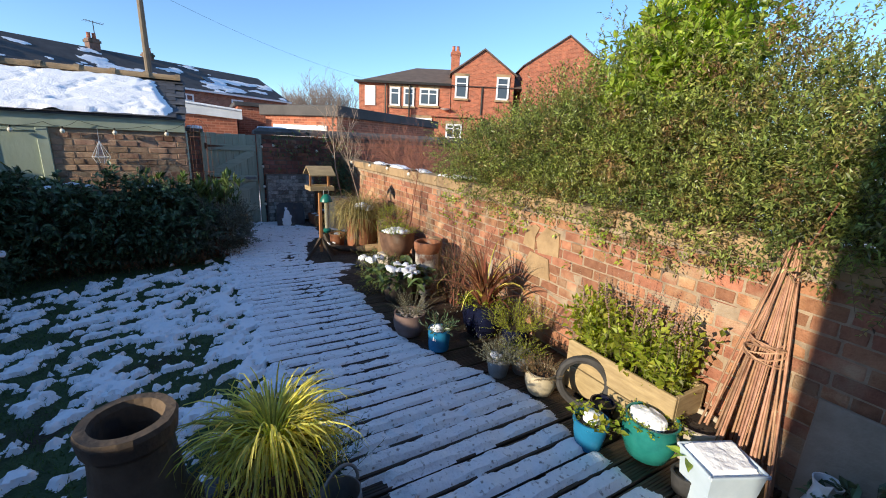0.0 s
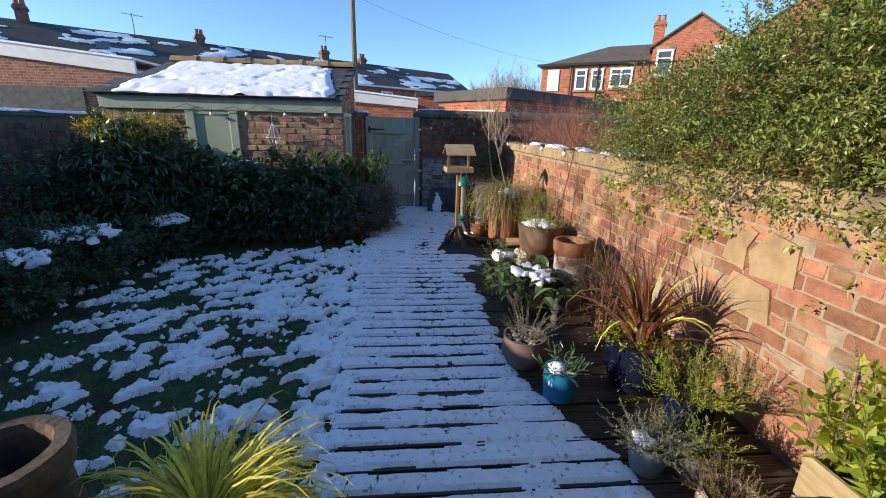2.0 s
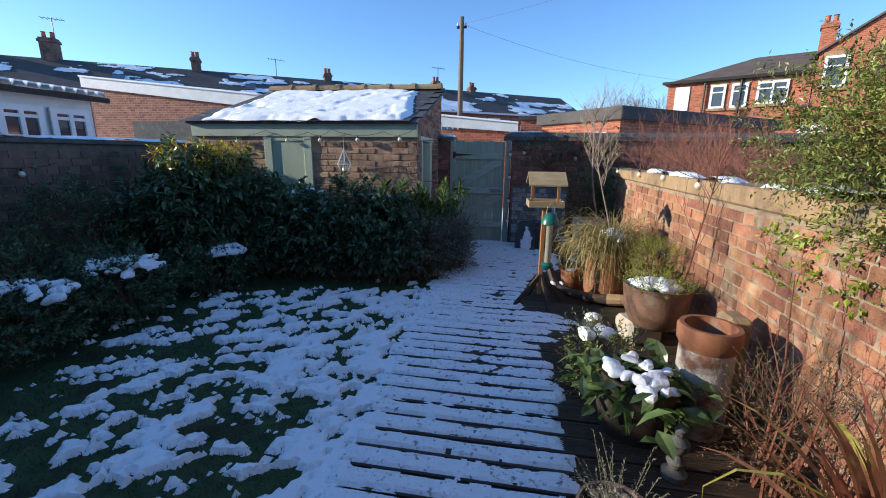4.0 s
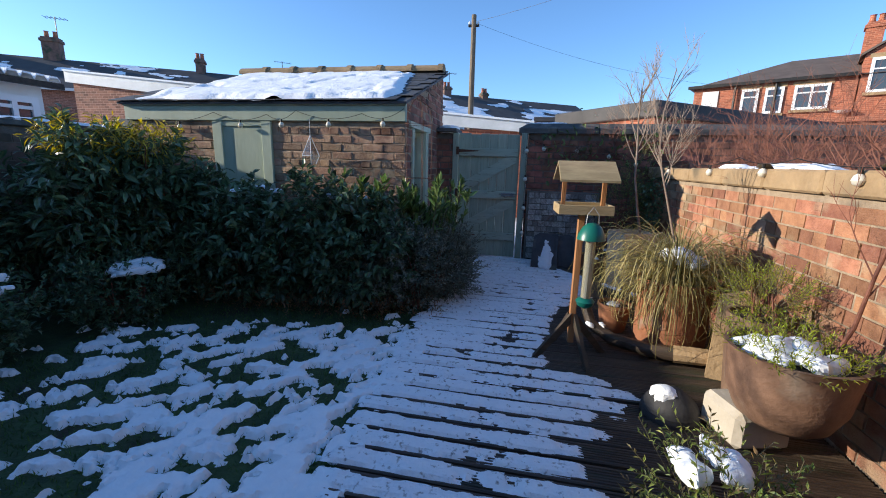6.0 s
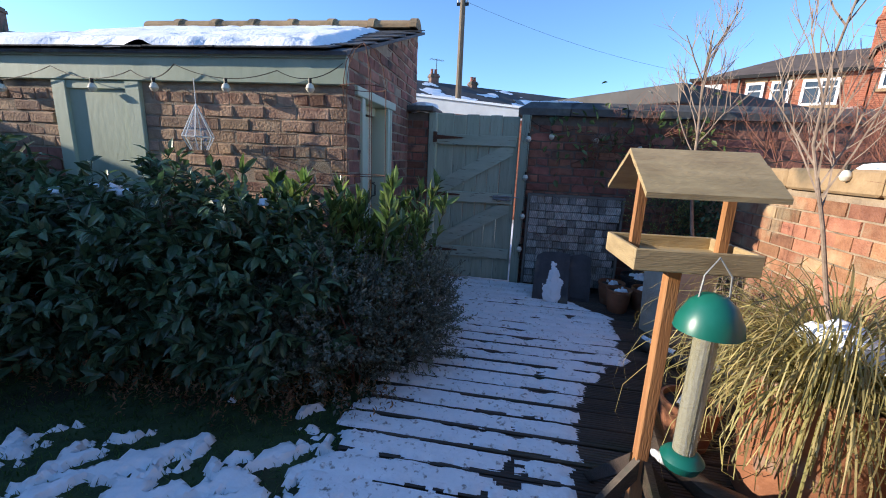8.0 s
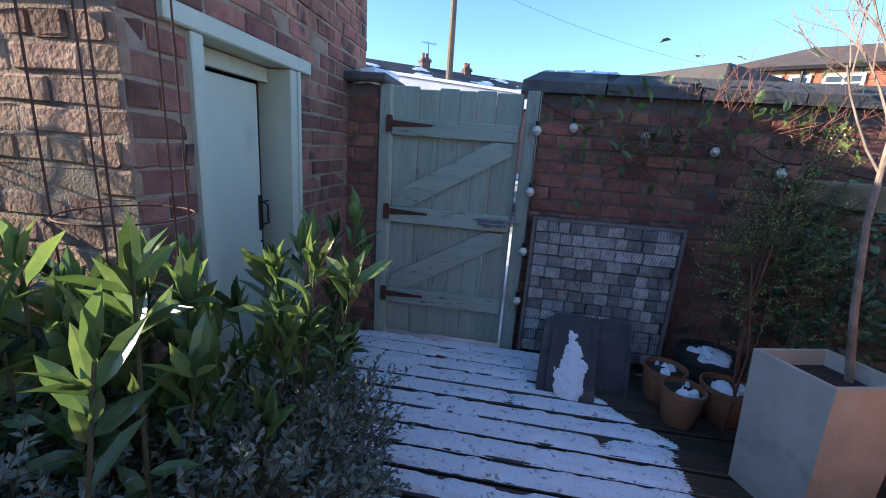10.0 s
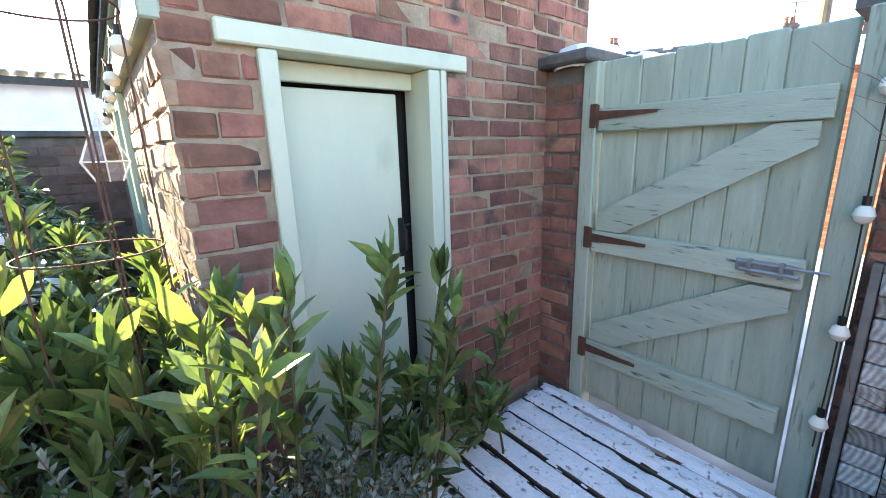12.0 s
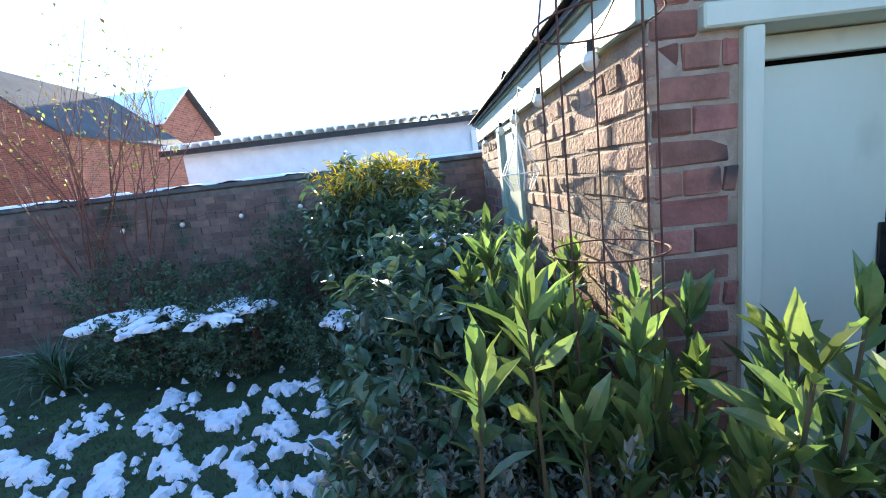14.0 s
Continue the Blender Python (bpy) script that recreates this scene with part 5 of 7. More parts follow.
shrub("withered_shrub", "tangle of withered brown stems and dead leaves by the wall", "shrub", [(3.14, 4.85, 0.4, 0.2, 0.34, 0.36), (3.1, 5.1, 0.25, 0.18, 0.25, 0.25)], 260, 0.16, 5, 0.022, 0.009, "leaf_brown", 88, rise=0.4, inner=0.3, stems=14, keep=lambda p: p[:, 0] < 3.36)
# red-stemmed shrub beyond the wall
rs_ = thing("red_twig_shrub", "tangle of bare reddish twigs beyond the garden wall", "shrub", (4.2, 8.6, 0.0))
rnd = random.Random(19)
for k in range(56):
    g = Geo()
    branch(g, (rnd.uniform(-0.5, 0.8), rnd.uniform(-2.0, 1.6), 0.9), (rnd.uniform(-0.9, 0.9), rnd.uniform(-0.9, 0.9), 1), rnd.uniform(0.45, 0.85), 0.006, rnd, 3, 0.9, 0.0, 4)
    part("branch", g, "bark_red", rs_)
# twiggy dark bush and ivy on the back wall
shrub("twiggy_bush", "dim twiggy evergreen bush in the corner by the back wall", "shrub", [(2.95, 9.85, 0.95, 0.28, 0.25, 0.35), (3.15, 10.1, 1.2, 0.2, 0.2, 0.4)], 420, 0.13, 9, 0.022, 0.01, "leaf_hedge", 51, rise=0.5, inner=0.3, foot=(2.95, 9.75, 0.0), stems=4)
cl = thing("wall_climber", "withered climber and old nest on the back wall", "climber", (2.5, BY - 0.03, 1.55))
g = Geo()
rnd = random.Random(23)
for i in range(40):
    branch(g, (rnd.uniform(-0.3, 0.95), -0.02, rnd.uniform(-0.3, 0.15) if i < 20 else rnd.uniform(-1.1, 0.0)), (rnd.uniform(-1, 1), -0.12, rnd.uniform(-0.5, 0.6)), rnd.uniform(0.3, 0.6), 0.004, rnd, 2, 0.8, 0, 3)
tagged(part("branchwork", g, "bark_red", cl), kind="stuff")
rng = np.random.default_rng(24)
n = 150
P = np.stack([rng.uniform(-0.6, 1.2, n), rng.uniform(-0.09, -0.02, n), rng.normal(0.05, 0.2, n)], 1)
part("foliage", leaf_geo(P, rng.normal(size=(n, 3)) + np.array([0, -0.5, -0.8]), rng.uniform(0.05, 0.1, n), rng.uniform(0.03, 0.055, n), rng, True), "leaf_laurel", cl)
g = Geo()
for i in range(60):
    a, r_ = rnd.uniform(0, 6.28), rnd.uniform(0.04, 0.09)
    p = Vector((r_ * math.cos(a) - 0.02, -0.05 + rnd.uniform(-0.03, 0.02), r_ * math.sin(a) * 0.8))
    d = Vector((-math.sin(a), rnd.uniform(-0.3, 0.3), math.cos(a))) * 0.09
    g.tube([p - d, p, p + d * 0.8], 0.002, 0.0015, 3)
tagged(part("nest", g, "bark_pale", cl, "round nest of dry twigs"), kind="stuff")
# ivy in the dark corner
n = 240
P = np.stack([rng.normal(3.28, 0.05, n), rng.uniform(9.45, 10.4, n), rng.uniform(0.4, 1.25, n)], 1)
ob = thing("corner_ivy", "dark ivy climbing the shaded end of the wall", "ivy", (3.35, 9.6, 0.0))
part("foliage", sprigs(P - np.array([3.35, 9.6, 0.0]), rng.normal(size=(n, 3)) + np.array([-0.5, 0, -0.2]), np.full(n, 0.08), 5, 0.05, 0.035, rng), "leaf_dark", ob)

# straggling rose on the left-hand wall
rr_ = thing("straggling_rose", "tall straggling rose with sparse leaves above the boundary wall", "shrub", (-2.95, 4.3, 0.0))
rnd = random.Random(91)
rng = np.random.default_rng(91)
g, LP, LD = Geo(), [], []
for i in range(16):
    d = Vector((rnd.uniform(-0.2, 0.25), rnd.uniform(-0.5, 0.6), 1.0))
    k0 = len(g.v)
    branch(g, (rnd.uniform(-0.1, 0.1), rnd.uniform(-0.4, 0.4), 0.0 if i < 6 else rnd.uniform(0.8, 1.4)), d, rnd.uniform(1.0, 1.5) + (0.9 if i < 6 else 0), 0.009, rnd, 3, 0.55, 0.3, 3)
    tips = g.v[k0::7]
    for p in tips:
        if p[2] > 1.1 and rnd.random() < 0.5:
            LP.append(p)
            LD.append((rnd.gauss(0, 1), rnd.gauss(0, 1), rnd.gauss(0, 1)))
part("branchwork", g, "bark_red", rr_)
part("foliage", leaf_geo(np.array(LP), np.array(LD), rng.uniform(0.03, 0.06, len(LP)), rng.uniform(0.02, 0.035, len(LP)), rng), "leaf_hedge", rr_)

# ---- pots and garden things ----
M["terracotta"] = surf("terracotta", (0.22, 0.085, 0.04), (0.36, 0.15, 0.075), 8, 0.85, 0.3, 60, (0.3, 0.24, 0.19), 6, 0.66)
M["brown_clay"] = surf("brown_clay", (0.1, 0.06, 0.04), (0.19, 0.115, 0.075), 8, 0.7, 0.2, 50, (0.24, 0.17, 0.12), 5, 0.68)
M["mauve_clay"] = surf("mauve_clay", (0.13, 0.085, 0.075), (0.2, 0.135, 0.115), 8, 0.75, 0.2, 60)
M["old_clay"] = surf("sooty_buff_clay", (0.075, 0.052, 0.034), (0.17, 0.118, 0.075), 6, 0.9, 0.5, 50, (0.04, 0.034, 0.03), 4, 0.54)
M["teal_glaze"] = surf("teal_glaze", (0.01, 0.13, 0.12), (0.025, 0.22, 0.19), 7, 0.22, 0.05, 40)
M["blue_glaze"] = surf("turquoise_glaze", (0.01, 0.12, 0.24), (0.02, 0.2, 0.36), 7, 0.25, 0.05, 40)
M["navy_glaze"] = surf("navy_glaze", (0.005, 0.006, 0.018), (0.01, 0.013, 0.035), 7, 0.2, 0.0)
M["cream_glaze"] = surf("cream_stoneware", (0.42, 0.36, 0.24), (0.58, 0.5, 0.35), 8, 0.6, 0.2, 60, (0.25, 0.2, 0.13), 6, 0.62)
M["white_enamel"] = surf("chipped_white_enamel", (0.62, 0.65, 0.68), (0.74, 0.76, 0.78), 8, 0.35, 0.05, 50, (0.35, 0.3, 0.26), 10, 0.74)
M["blue_tub"] = surf("pale_blue_tub", (0.42, 0.52, 0.6), (0.52, 0.61, 0.68), 6, 0.5, 0.1, 40)
M["buff_stone"] = surf("buff_stone_planter", (0.38, 0.33, 0.26), (0.52, 0.46, 0.37), 5, 0.85, 0.3, 60, (0.2, 0.17, 0.13), 3, 0.64)
M["rubber"] = surf("grey_rubber", (0.02, 0.02, 0.02), (0.055, 0.052, 0.05), 10, 0.75, 0.3, 60)
M["pine"] = surf("pale_pine", (0.28, 0.2, 0.1), (0.45, 0.34, 0.18), 6, 0.65, 0.3, 40, (0.28, 0.2, 0.1), 4, 0.66, stretch=(1, 1, 6), rnd=0.1)
M["pine_dark"] = surf("orange_post", (0.28, 0.12, 0.045), (0.4, 0.19, 0.075), 6, 0.7, 0.3, 40, stretch=(5, 5, 0.6), rnd=0.1)
M["willow"] = surf("willow_sticks", (0.22, 0.11, 0.065), (0.44, 0.25, 0.155), 14, 0.75, 0.3, 60, rnd=0.35)
M["green_plastic"] = surf("green_plastic", (0.005, 0.1, 0.075), (0.012, 0.15, 0.11), 5, 0.35, 0.0)
M["seed"] = surf("bird_seed", (0.4, 0.33, 0.22), (0.6, 0.52, 0.38), 90, 0.7, 0.3, 120)
M["bulb"] = surf("frosted_bulb", (0.7, 0.66, 0.54), (0.8, 0.76, 0.64), 5, 0.3, 0.0)
M["pebble"] = surf("pebbles", (0.12, 0.1, 0.09), (0.34, 0.28, 0.23), 10, 0.7, 0.2, 60, rnd=0.4, island=True)
M["end_grain"] = surf("end_grain_block", (0.22, 0.21, 0.19), (0.62, 0.59, 0.53), 20, 0.75, 0.4, 90, rnd=0.5)
eg = M["end_grain"].node_tree
ep = eg.nodes["Principled BSDF"]
tc, oi, ad, wv, mxr = (eg.nodes.new(k) for k in ("ShaderNodeTexCoord", "ShaderNodeObjectInfo", "ShaderNodeVectorMath", "ShaderNodeTexWave", "ShaderNodeMix"))
wv.wave_type, wv.rings_direction = "RINGS", "Y"
wv.inputs["Scale"].default_value, wv.inputs["Distortion"].default_value = 17, 2.0
sc_ = eg.nodes.new("ShaderNodeVectorMath")
sc_.operation = "SCALE"
sc_.inputs[0].default_value = (0.16, 0.0, -0.11)
eg.links.new(oi.outputs["Random"], sc_.inputs["Scale"])
eg.links.new(tc.outputs["Object"], ad.inputs[0])
eg.links.new(sc_.outputs[0], ad.inputs[1])
eg.links.new(ad.outputs[0], wv.inputs[0])
mxr.data_type, mxr.blend_type = "RGBA", "MULTIPLY"
mxr.inputs[0].default_value = 0.45
src_ = ep.inputs["Base Color"].links[0].from_socket
eg.links.new(src_, mxr.inputs[6])
eg.links.new(wv.outputs[0], mxr.inputs[7])
eg.links.new(mxr.outputs[2], ep.inputs["Base Color"])
M["frame_wood"] = surf("grey_frame", (0.12, 0.115, 0.1), (0.22, 0.2, 0.17), 9, 0.8, 0.3, 50)
clear = bpy.data.materials.new("clear_plastic")
clear.use_nodes = True
cl_n, cl_l = clear.node_tree.nodes, clear.node_tree.links
see_, shine, both = cl_n.new("ShaderNodeBsdfTransparent"), cl_n.new("ShaderNodeBsdfGlossy"), cl_n.new("ShaderNodeMixShader")
see_.inputs[0].default_value, shine.inputs["Roughness"].default_value, both.inputs[0].default_value = (0.93, 0.95, 0.94, 1), 0.12, 0.13
cl_l.new(see_.outputs[0], both.inputs[1])
cl_l.new(shine.outputs[0], both.inputs[2])
cl_l.new(both.outputs[0], cl_n["Material Output"].inputs[0])
M["clear"] = clear


def pot(name, label, at, prof, material, soil_z=None, n=28, wob=0.006, seed=0, extra=None, turn=0, group="", sq=0.0):
    """A hollow pot turned from its outline, with soil inside."""
    ob = thing(name, label, "plant pot", at, turn, group)
    r_top, z_top = prof[-1]
    th = max(0.012, r_top * 0.07)
    inner = [(r_top - th, z_top), (r_top - th * 1.3, z_top * 0.75), (max(r_top - th * 2.2, 0.02), z_top * 0.62)]
    part("body", Geo().lathe(prof + inner, n, wob=wob, seed=seed, sq=sq), material, ob, smooth=True)
    sz = soil_z if soil_z is not None else z_top - 0.03
    part("soil", Geo().lathe([(r_top - th * 1.15, sz - 0.02), (r_top - th * 1.15, sz), ((r_top - th) * 0.5, sz + 0.012), (0.004, sz + 0.016)], 18), "soil", ob)
    return ob


def planted(ob, g, material, name="foliage", label=""):
    return part(name, g, material, ob, label)


def tuft(rng, r, hh, n, L, W, per=8, open_=0.9, z0=0.0, rise=0.8):
    """Sprigs rising from a pot."""
    a, q = rng.uniform(0, 6.28, n), r * np.sqrt(rng.uniform(0, 1, n))
    P = np.stack([np.cos(a) * q, np.sin(a) * q, np.full(n, z0)], 1)
    D = np.stack([np.cos(a) * q / r, np.sin(a) * q / r, np.full(n, rise)], 1) + rng.normal(size=(n, 3)) * 0.25
    st = Geo()
    g = sprigs(P, D, rng.uniform(0.55, 1.1, n) * hh, per, L, W, rng, False, st, 0.25, None, open_)
    return g, st


rng = np.random.default_rng(101)


def herb_pot(name, label, at, prof, material, r, hh, n, L, W, leafm, per=9, open_=0.9, rise=0.8):
    ob = pot(name, label, at, prof, material)
    g, st = tuft(rng, r, hh, n, L, W, per, open_, prof[-1][1] - 0.03, rise)
    planted(ob, g, leafm)
    planted(ob, st, "stem", "branchwork")
    return ob


def snow_in(cx, cy, r, z, seed, cut=0.46, label="snow lying on the soil of a plant pot"):
    snow_cap("pot_snow", label, cx, cy, r, r, z, 0.025, seed, cut, 0.025, 0.012)


# old chimney pot on the patio
cpz = 0.06
ch = thing("chimney_pot_planter", "old sooty buff clay chimney pot standing on the patio", "chimney pot", (0.39, 2.98, cpz), 12)
part("base", Geo().lathe([(0.215, 0), (0.22, 0.02), (0.215, 0.2), (0.2, 0.218), (0.1, 0.218)], 24, wob=0.006, sq=0.03), "old_clay", ch)
part("body", Geo().lathe([(0.198, 0.219), (0.165, 0.3), (0.145, 0.47), (0.138, 0.575), (0.116, 0.575), (0.116, 0.3), (0.11, 0.22)], 24, wob=0.006, sq=0.02, cap=False), "old_clay", ch)
part("rim", Geo().lathe([(0.112, 0.56), (0.139, 0.56), (0.158, 0.585), (0.165, 0.645), (0.158, 0.665), (0.122, 0.665), (0.114, 0.64), (0.112, 0.56)], 24, wob=0.008, cap=False, sq=0.03), "old_clay", ch)
# sedge in a clay pot
sg = pot("sedge_pot", "clay pot of arching yellow variegated sedge", (0.9, 2.98, 0.03), [(0.12, 0), (0.15, 0.06), (0.2, 0.3), (0.22, 0.34), (0.22, 0.38)], "brown_clay")
g = blades((0, 0, 0.36), 640, 0.5, 0.0115, rng, 0.75, 1.9, 7, foot=0.09)
planted(sg, g, "blade_sedge", "grass_tuft")
g, st = tuft(rng, 0.12, 0.3, 40, 0.05, 0.012, 7, 0.8, 0.0)
ob = thing("dark_edge_plant", "small dark evergreen beside the sedge pot", "plant", (1.15, 3.1, 0.0))
planted(ob, g, "leaf_dark")
planted(ob, st, "stem", "branchwork")
# glass watering jug with a hoop handle
wj = thing("watering_can", "grey metal watering can with a hoop handle", "watering can", (1.14, 2.72, 0.0), 20)
part("body", Geo().lathe([(0.1, 0), (0.105, 0.01), (0.1, 0.2), (0.095, 0.26), (0.09, 0.26), (0.093, 0.02), (0.01, 0.015)], 24), "grey_zinc", wj, smooth=True)
part("handle", Geo().tube([(-0.1 * math.cos(a), 0, 0.26 + 0.13 * math.sin(a)) for a in [math.pi * i / 14 for i in range(15)]], 0.008, 0.008, 8), "grey_zinc", wj)
part("spout", Geo().tube([(-0.09, 0.0, 0.07), (-0.16, 0, 0.16), (-0.22, 0, 0.27)], 0.02, 0.014, 8), "grey_zinc", wj)
sd_ = thing("round_stone", "smooth round grey stone disc leaning by the pots", "stone", (0.66, 3.06, 0.06), 30)
part("disc", Geo().lathe([(0.02, 0), (0.09, 0.004), (0.1, 0.02), (0.09, 0.036), (0.02, 0.04)], 20), "slate", sd_).rotation_euler = (1.1, 0, 0)
pr_ = pot("primrose_pot", "small pot with a yellow winter flower", (0.98, 2.74, 0.0), [(0.06, 0), (0.08, 0.11), (0.085, 0.12)], "brown_clay")
g = leaf_geo(np.array([[0, 0, 0.12]] * 8), np.array([[math.cos(i * 0.8), math.sin(i * 0.8), 0.35] for i in range(8)]), np.full(8, 0.03), np.full(8, 0.02), rng, True)
planted(pr_, g, "leaf_yellow", "flower")
g, st = tuft(rng, 0.06, 0.1, 14, 0.04, 0.02, 5, 0.9, 0.1)
planted(pr_, g, "leaf_dark")

# row of pots along the wall
P0 = [(0.6, 0.0), (0.95, 0.06), (1.06, 0.4), (1.0, 0.8), (0.94, 0.88), (1.0, 0.92), (1.0, 1.0)]


def prof(r, h, shape=((0.7, 0), (0.78, 0.06), (0.95, 0.6), (0.98, 0.85), (1.05, 0.88), (1.05, 1.0))):
    return [(r * a, h * b) for a, b in shape]


ROUND = ((0.6, 0), (0.78, 0.08), (1.0, 0.42), (1.04, 0.62), (0.96, 0.9), (1.0, 1.0))
ob = herb_pot("turquoise_pot", "small turquoise glazed pot of strawberry leaves", (2.68, 2.61, 0), prof(0.105, 0.2), "blue_glaze", 0.09, 0.13, 22, 0.055, 0.042, "leaf_herb", 3)
snow_in(2.69, 2.61, 0.06, 0.19, 301)
ob = herb_pot("teal_pot", "large teal glazed pot with creeping plants and snow", (2.95, 2.39, 0), prof(0.155, 0.265, ROUND), "teal_glaze", 0.15, 0.09, 70, 0.022, 0.018, "leaf_herb", 6, 1.0, 0.4)
snow_cap("pot_snow", "thick snow slab on the teal pot", 2.92, 2.4, 0.085, 0.11, 0.265, 0.02, 305, 0.47, 0.025, 0.008, 0.03)
herb_pot("cream_pot", "speckled cream stoneware pot of trimmed heather", (2.8, 3.18, 0), prof(0.115, 0.19, ROUND), "cream_glaze", 0.1, 0.13, 130, 0.016, 0.005, "leaf_brown", 12, 0.7)
herb_pot("grey_pot", "grey pot of bushy green lavender", (2.66, 3.52, 0), prof(0.095, 0.17), "grey_zinc", 0.09, 0.2, 90, 0.03, 0.006, "leaf_grey", 12, 0.7)
snow_cap("pot_snow", "a little snow on the lavender pot's soil", 2.63, 3.53, 0.06, 0.06, 0.165, 0.008, 311, 0.5, 0.012, 0.007)
herb_pot("grey_pot", "grey metal pot of rosemary", (2.86, 3.46, 0), prof(0.09, 0.17), "grey_zinc", 0.08, 0.18, 60, 0.03, 0.008, "leaf_herb", 10, 0.7)
herb_pot("rosemary_pot", "blue glazed pot with bright green rosemary", (3.02, 3.75, 0), prof(0.13, 0.26), "navy_glaze", 0.12, 0.32, 90, 0.034, 0.007, "leaf_herb", 16, 0.6)
herb_pot("blue_pot", "turquoise glazed pot with a spiky plant and snow", (2.43, 4.1, 0), prof(0.1, 0.2, ((0.85, 0), (0.95, 0.05), (1.0, 0.6), (1.0, 1.0))), "blue_glaze", 0.06, 0.17, 26, 0.06, 0.014, "leaf_dark", 6, 0.6)
snow_in(2.4, 4.09, 0.06, 0.19, 317, 0.42)
bp = pot("bowl_pot", "round mauve-brown clay pot topped with pebbles", (2.31, 4.47, 0), prof(0.15, 0.23, ROUND), "mauve_clay", 0.19)
g = Geo()
rnd = random.Random(5)
for i in range(70):
    a, q = rnd.uniform(0, 6.28), 0.125 * math.sqrt(rnd.random())
    s = rnd.uniform(0.012, 0.022)
    g.lathe([(s * 0.5, -s * 0.5), (s, 0), (s * 0.5, s * 0.5)], 6, (q * math.cos(a), q * math.sin(a), 0.205 + rnd.uniform(0, 0.012)), 0.15, seed=i)
tagged(part("pebbles", g, "pebble", bp), kind="stuff")
g, st = tuft(rng, 0.06, 0.27, 46, 0.022, 0.006, 12, 0.6, 0.2)
planted(bp, g, "leaf_grey")
planted(bp, st, "stem", "branchwork")
# bronze flax
fx = pot("flax_pot", "navy glazed pot of bronze New Zealand flax", (2.97, 4.18, 0), prof(0.2, 0.34, ROUND), "navy_glaze")
planted(fx, blades((0, 0, 0.32), 95, 0.6, 0.034, rng, 0.45, 0.55, 6, foot=0.07), "blade_bronze", "grass_tuft")
planted(fx, blades((0, 0, 0.32), 8, 0.75, 0.03, rng, 0.85, 1.3, 7, foot=0.05), "blade_sedge", "yellow_tuft")
g, st = tuft(rng, 0.19, 0.12, 70, 0.03, 0.022, 6, 1.0, 0.33, 0.3)
planted(fx, g, "leaf_herb", "trailing_foliage")
g, st = tuft(rng, 0.2, 0.35, 26, 0.025, 0.014, 8, 0.7, 0.28, -0.35)
planted(fx, g, "leaf_grey", "hanging_foliage")
# big snowy shrub in a barrel
br = pot("barrel_pot", "dark wooden barrel planter of leafy evergreen", (2.62, 5.35, 0), prof(0.225, 0.36, ((0.85, 0), (0.98, 0.4), (1.0, 0.7), (0.97, 1.0))), "deck")
g = leaf_geo(np.stack([rng.normal(0, 0.15, 260), rng.normal(0, 0.15, 260), rng.uniform(0.2, 0.4, 260)], 1), np.stack([rng.normal(0, 1, 260), rng.normal(0, 1, 260), rng.uniform(-0.7, 0.6, 260)], 1), rng.uniform(0.1, 0.18, 260), rng.uniform(0.045, 0.08, 260), rng, True, 0.5)
planted(br, g, "leaf_laurel")
snow_lumps("pot_snow", "snow caught on the barrel plant's leaves", 2.6, 5.3, 0.2, 0.2, 0.37, 0.07, 15, 331, 0.058)
shrub("fern_plant", "sprawling evergreen beside the barrel", "plant", [(2.5, 5.75, 0.2, 0.22, 0.25, 0.25)], 170, 0.14, 8, 0.035, 0.012, "leaf_hedge", 63, rise=0.3, stems=6)
snow_lumps("pot_snow", "snow caught on a low evergreen", 2.48, 5.8, 0.12, 0.15, 0.36, 0.04, 5, 337, 0.07)
# rusted chimney pot
rcz = thing("rusted_chimney_pot", "flaking whitewashed terracotta chimney pot", "chimney pot", (2.98, 5.42, 0))
M["flaking"] = surf("flaking_whitewash", (0.11, 0.06, 0.04), (0.27, 0.12, 0.07), 9, 0.85, 0.5, 60, (0.46, 0.43, 0.38), 7, 0.41)
part("body", Geo().lathe([(0.142, 0), (0.147, 0.03), (0.14, 0.53), (0.122, 0.53), (0.122, 0.3)], 28, wob=0.004), "flaking", rcz, smooth=True)
part("rim", Geo().lathe([(0.139, 0.515), (0.148, 0.535), (0.16, 0.56), (0.165, 0.63), (0.155, 0.65), (0.13, 0.65), (0.125, 0.6), (0.123, 0.515), (0.139, 0.515)], 28, wob=0.006, cap=False), "terracotta", rcz, "bare orange terracotta rim", smooth=True)
part("soil", Geo().lathe([(0.126, 0.5), (0.126, 0.56), (0.01, 0.57)], 16), "soil", rcz)
fin = thing("turned_finial", "small dark turned garden ornament", "ornament", (2.72, 4.98, 0))
part("body", Geo().lathe([(0.06, 0), (0.06, 0.03), (0.025, 0.05), (0.045, 0.09), (0.02, 0.13), (0.05, 0.17), (0.05, 0.2), (0.02, 0.23), (0.03, 0.27), (0.005, 0.3)], 16), "coping", fin, smooth=True)
st_ = thing("stone_post", "upright tan stone post against the wall", "stone post", (3.24, 5.7, 0))
part("stone", Geo().box(-0.07, -0.09, 0, 0.07, 0.09, 0.62, 0.025), "stone", st_)
M["rusty_bowl"] = surf("rust_streaked_iron", (0.12, 0.065, 0.042), (0.24, 0.135, 0.085), 7, 0.7, 0.4, 50, (0.2, 0.155, 0.12), 4, 0.58)
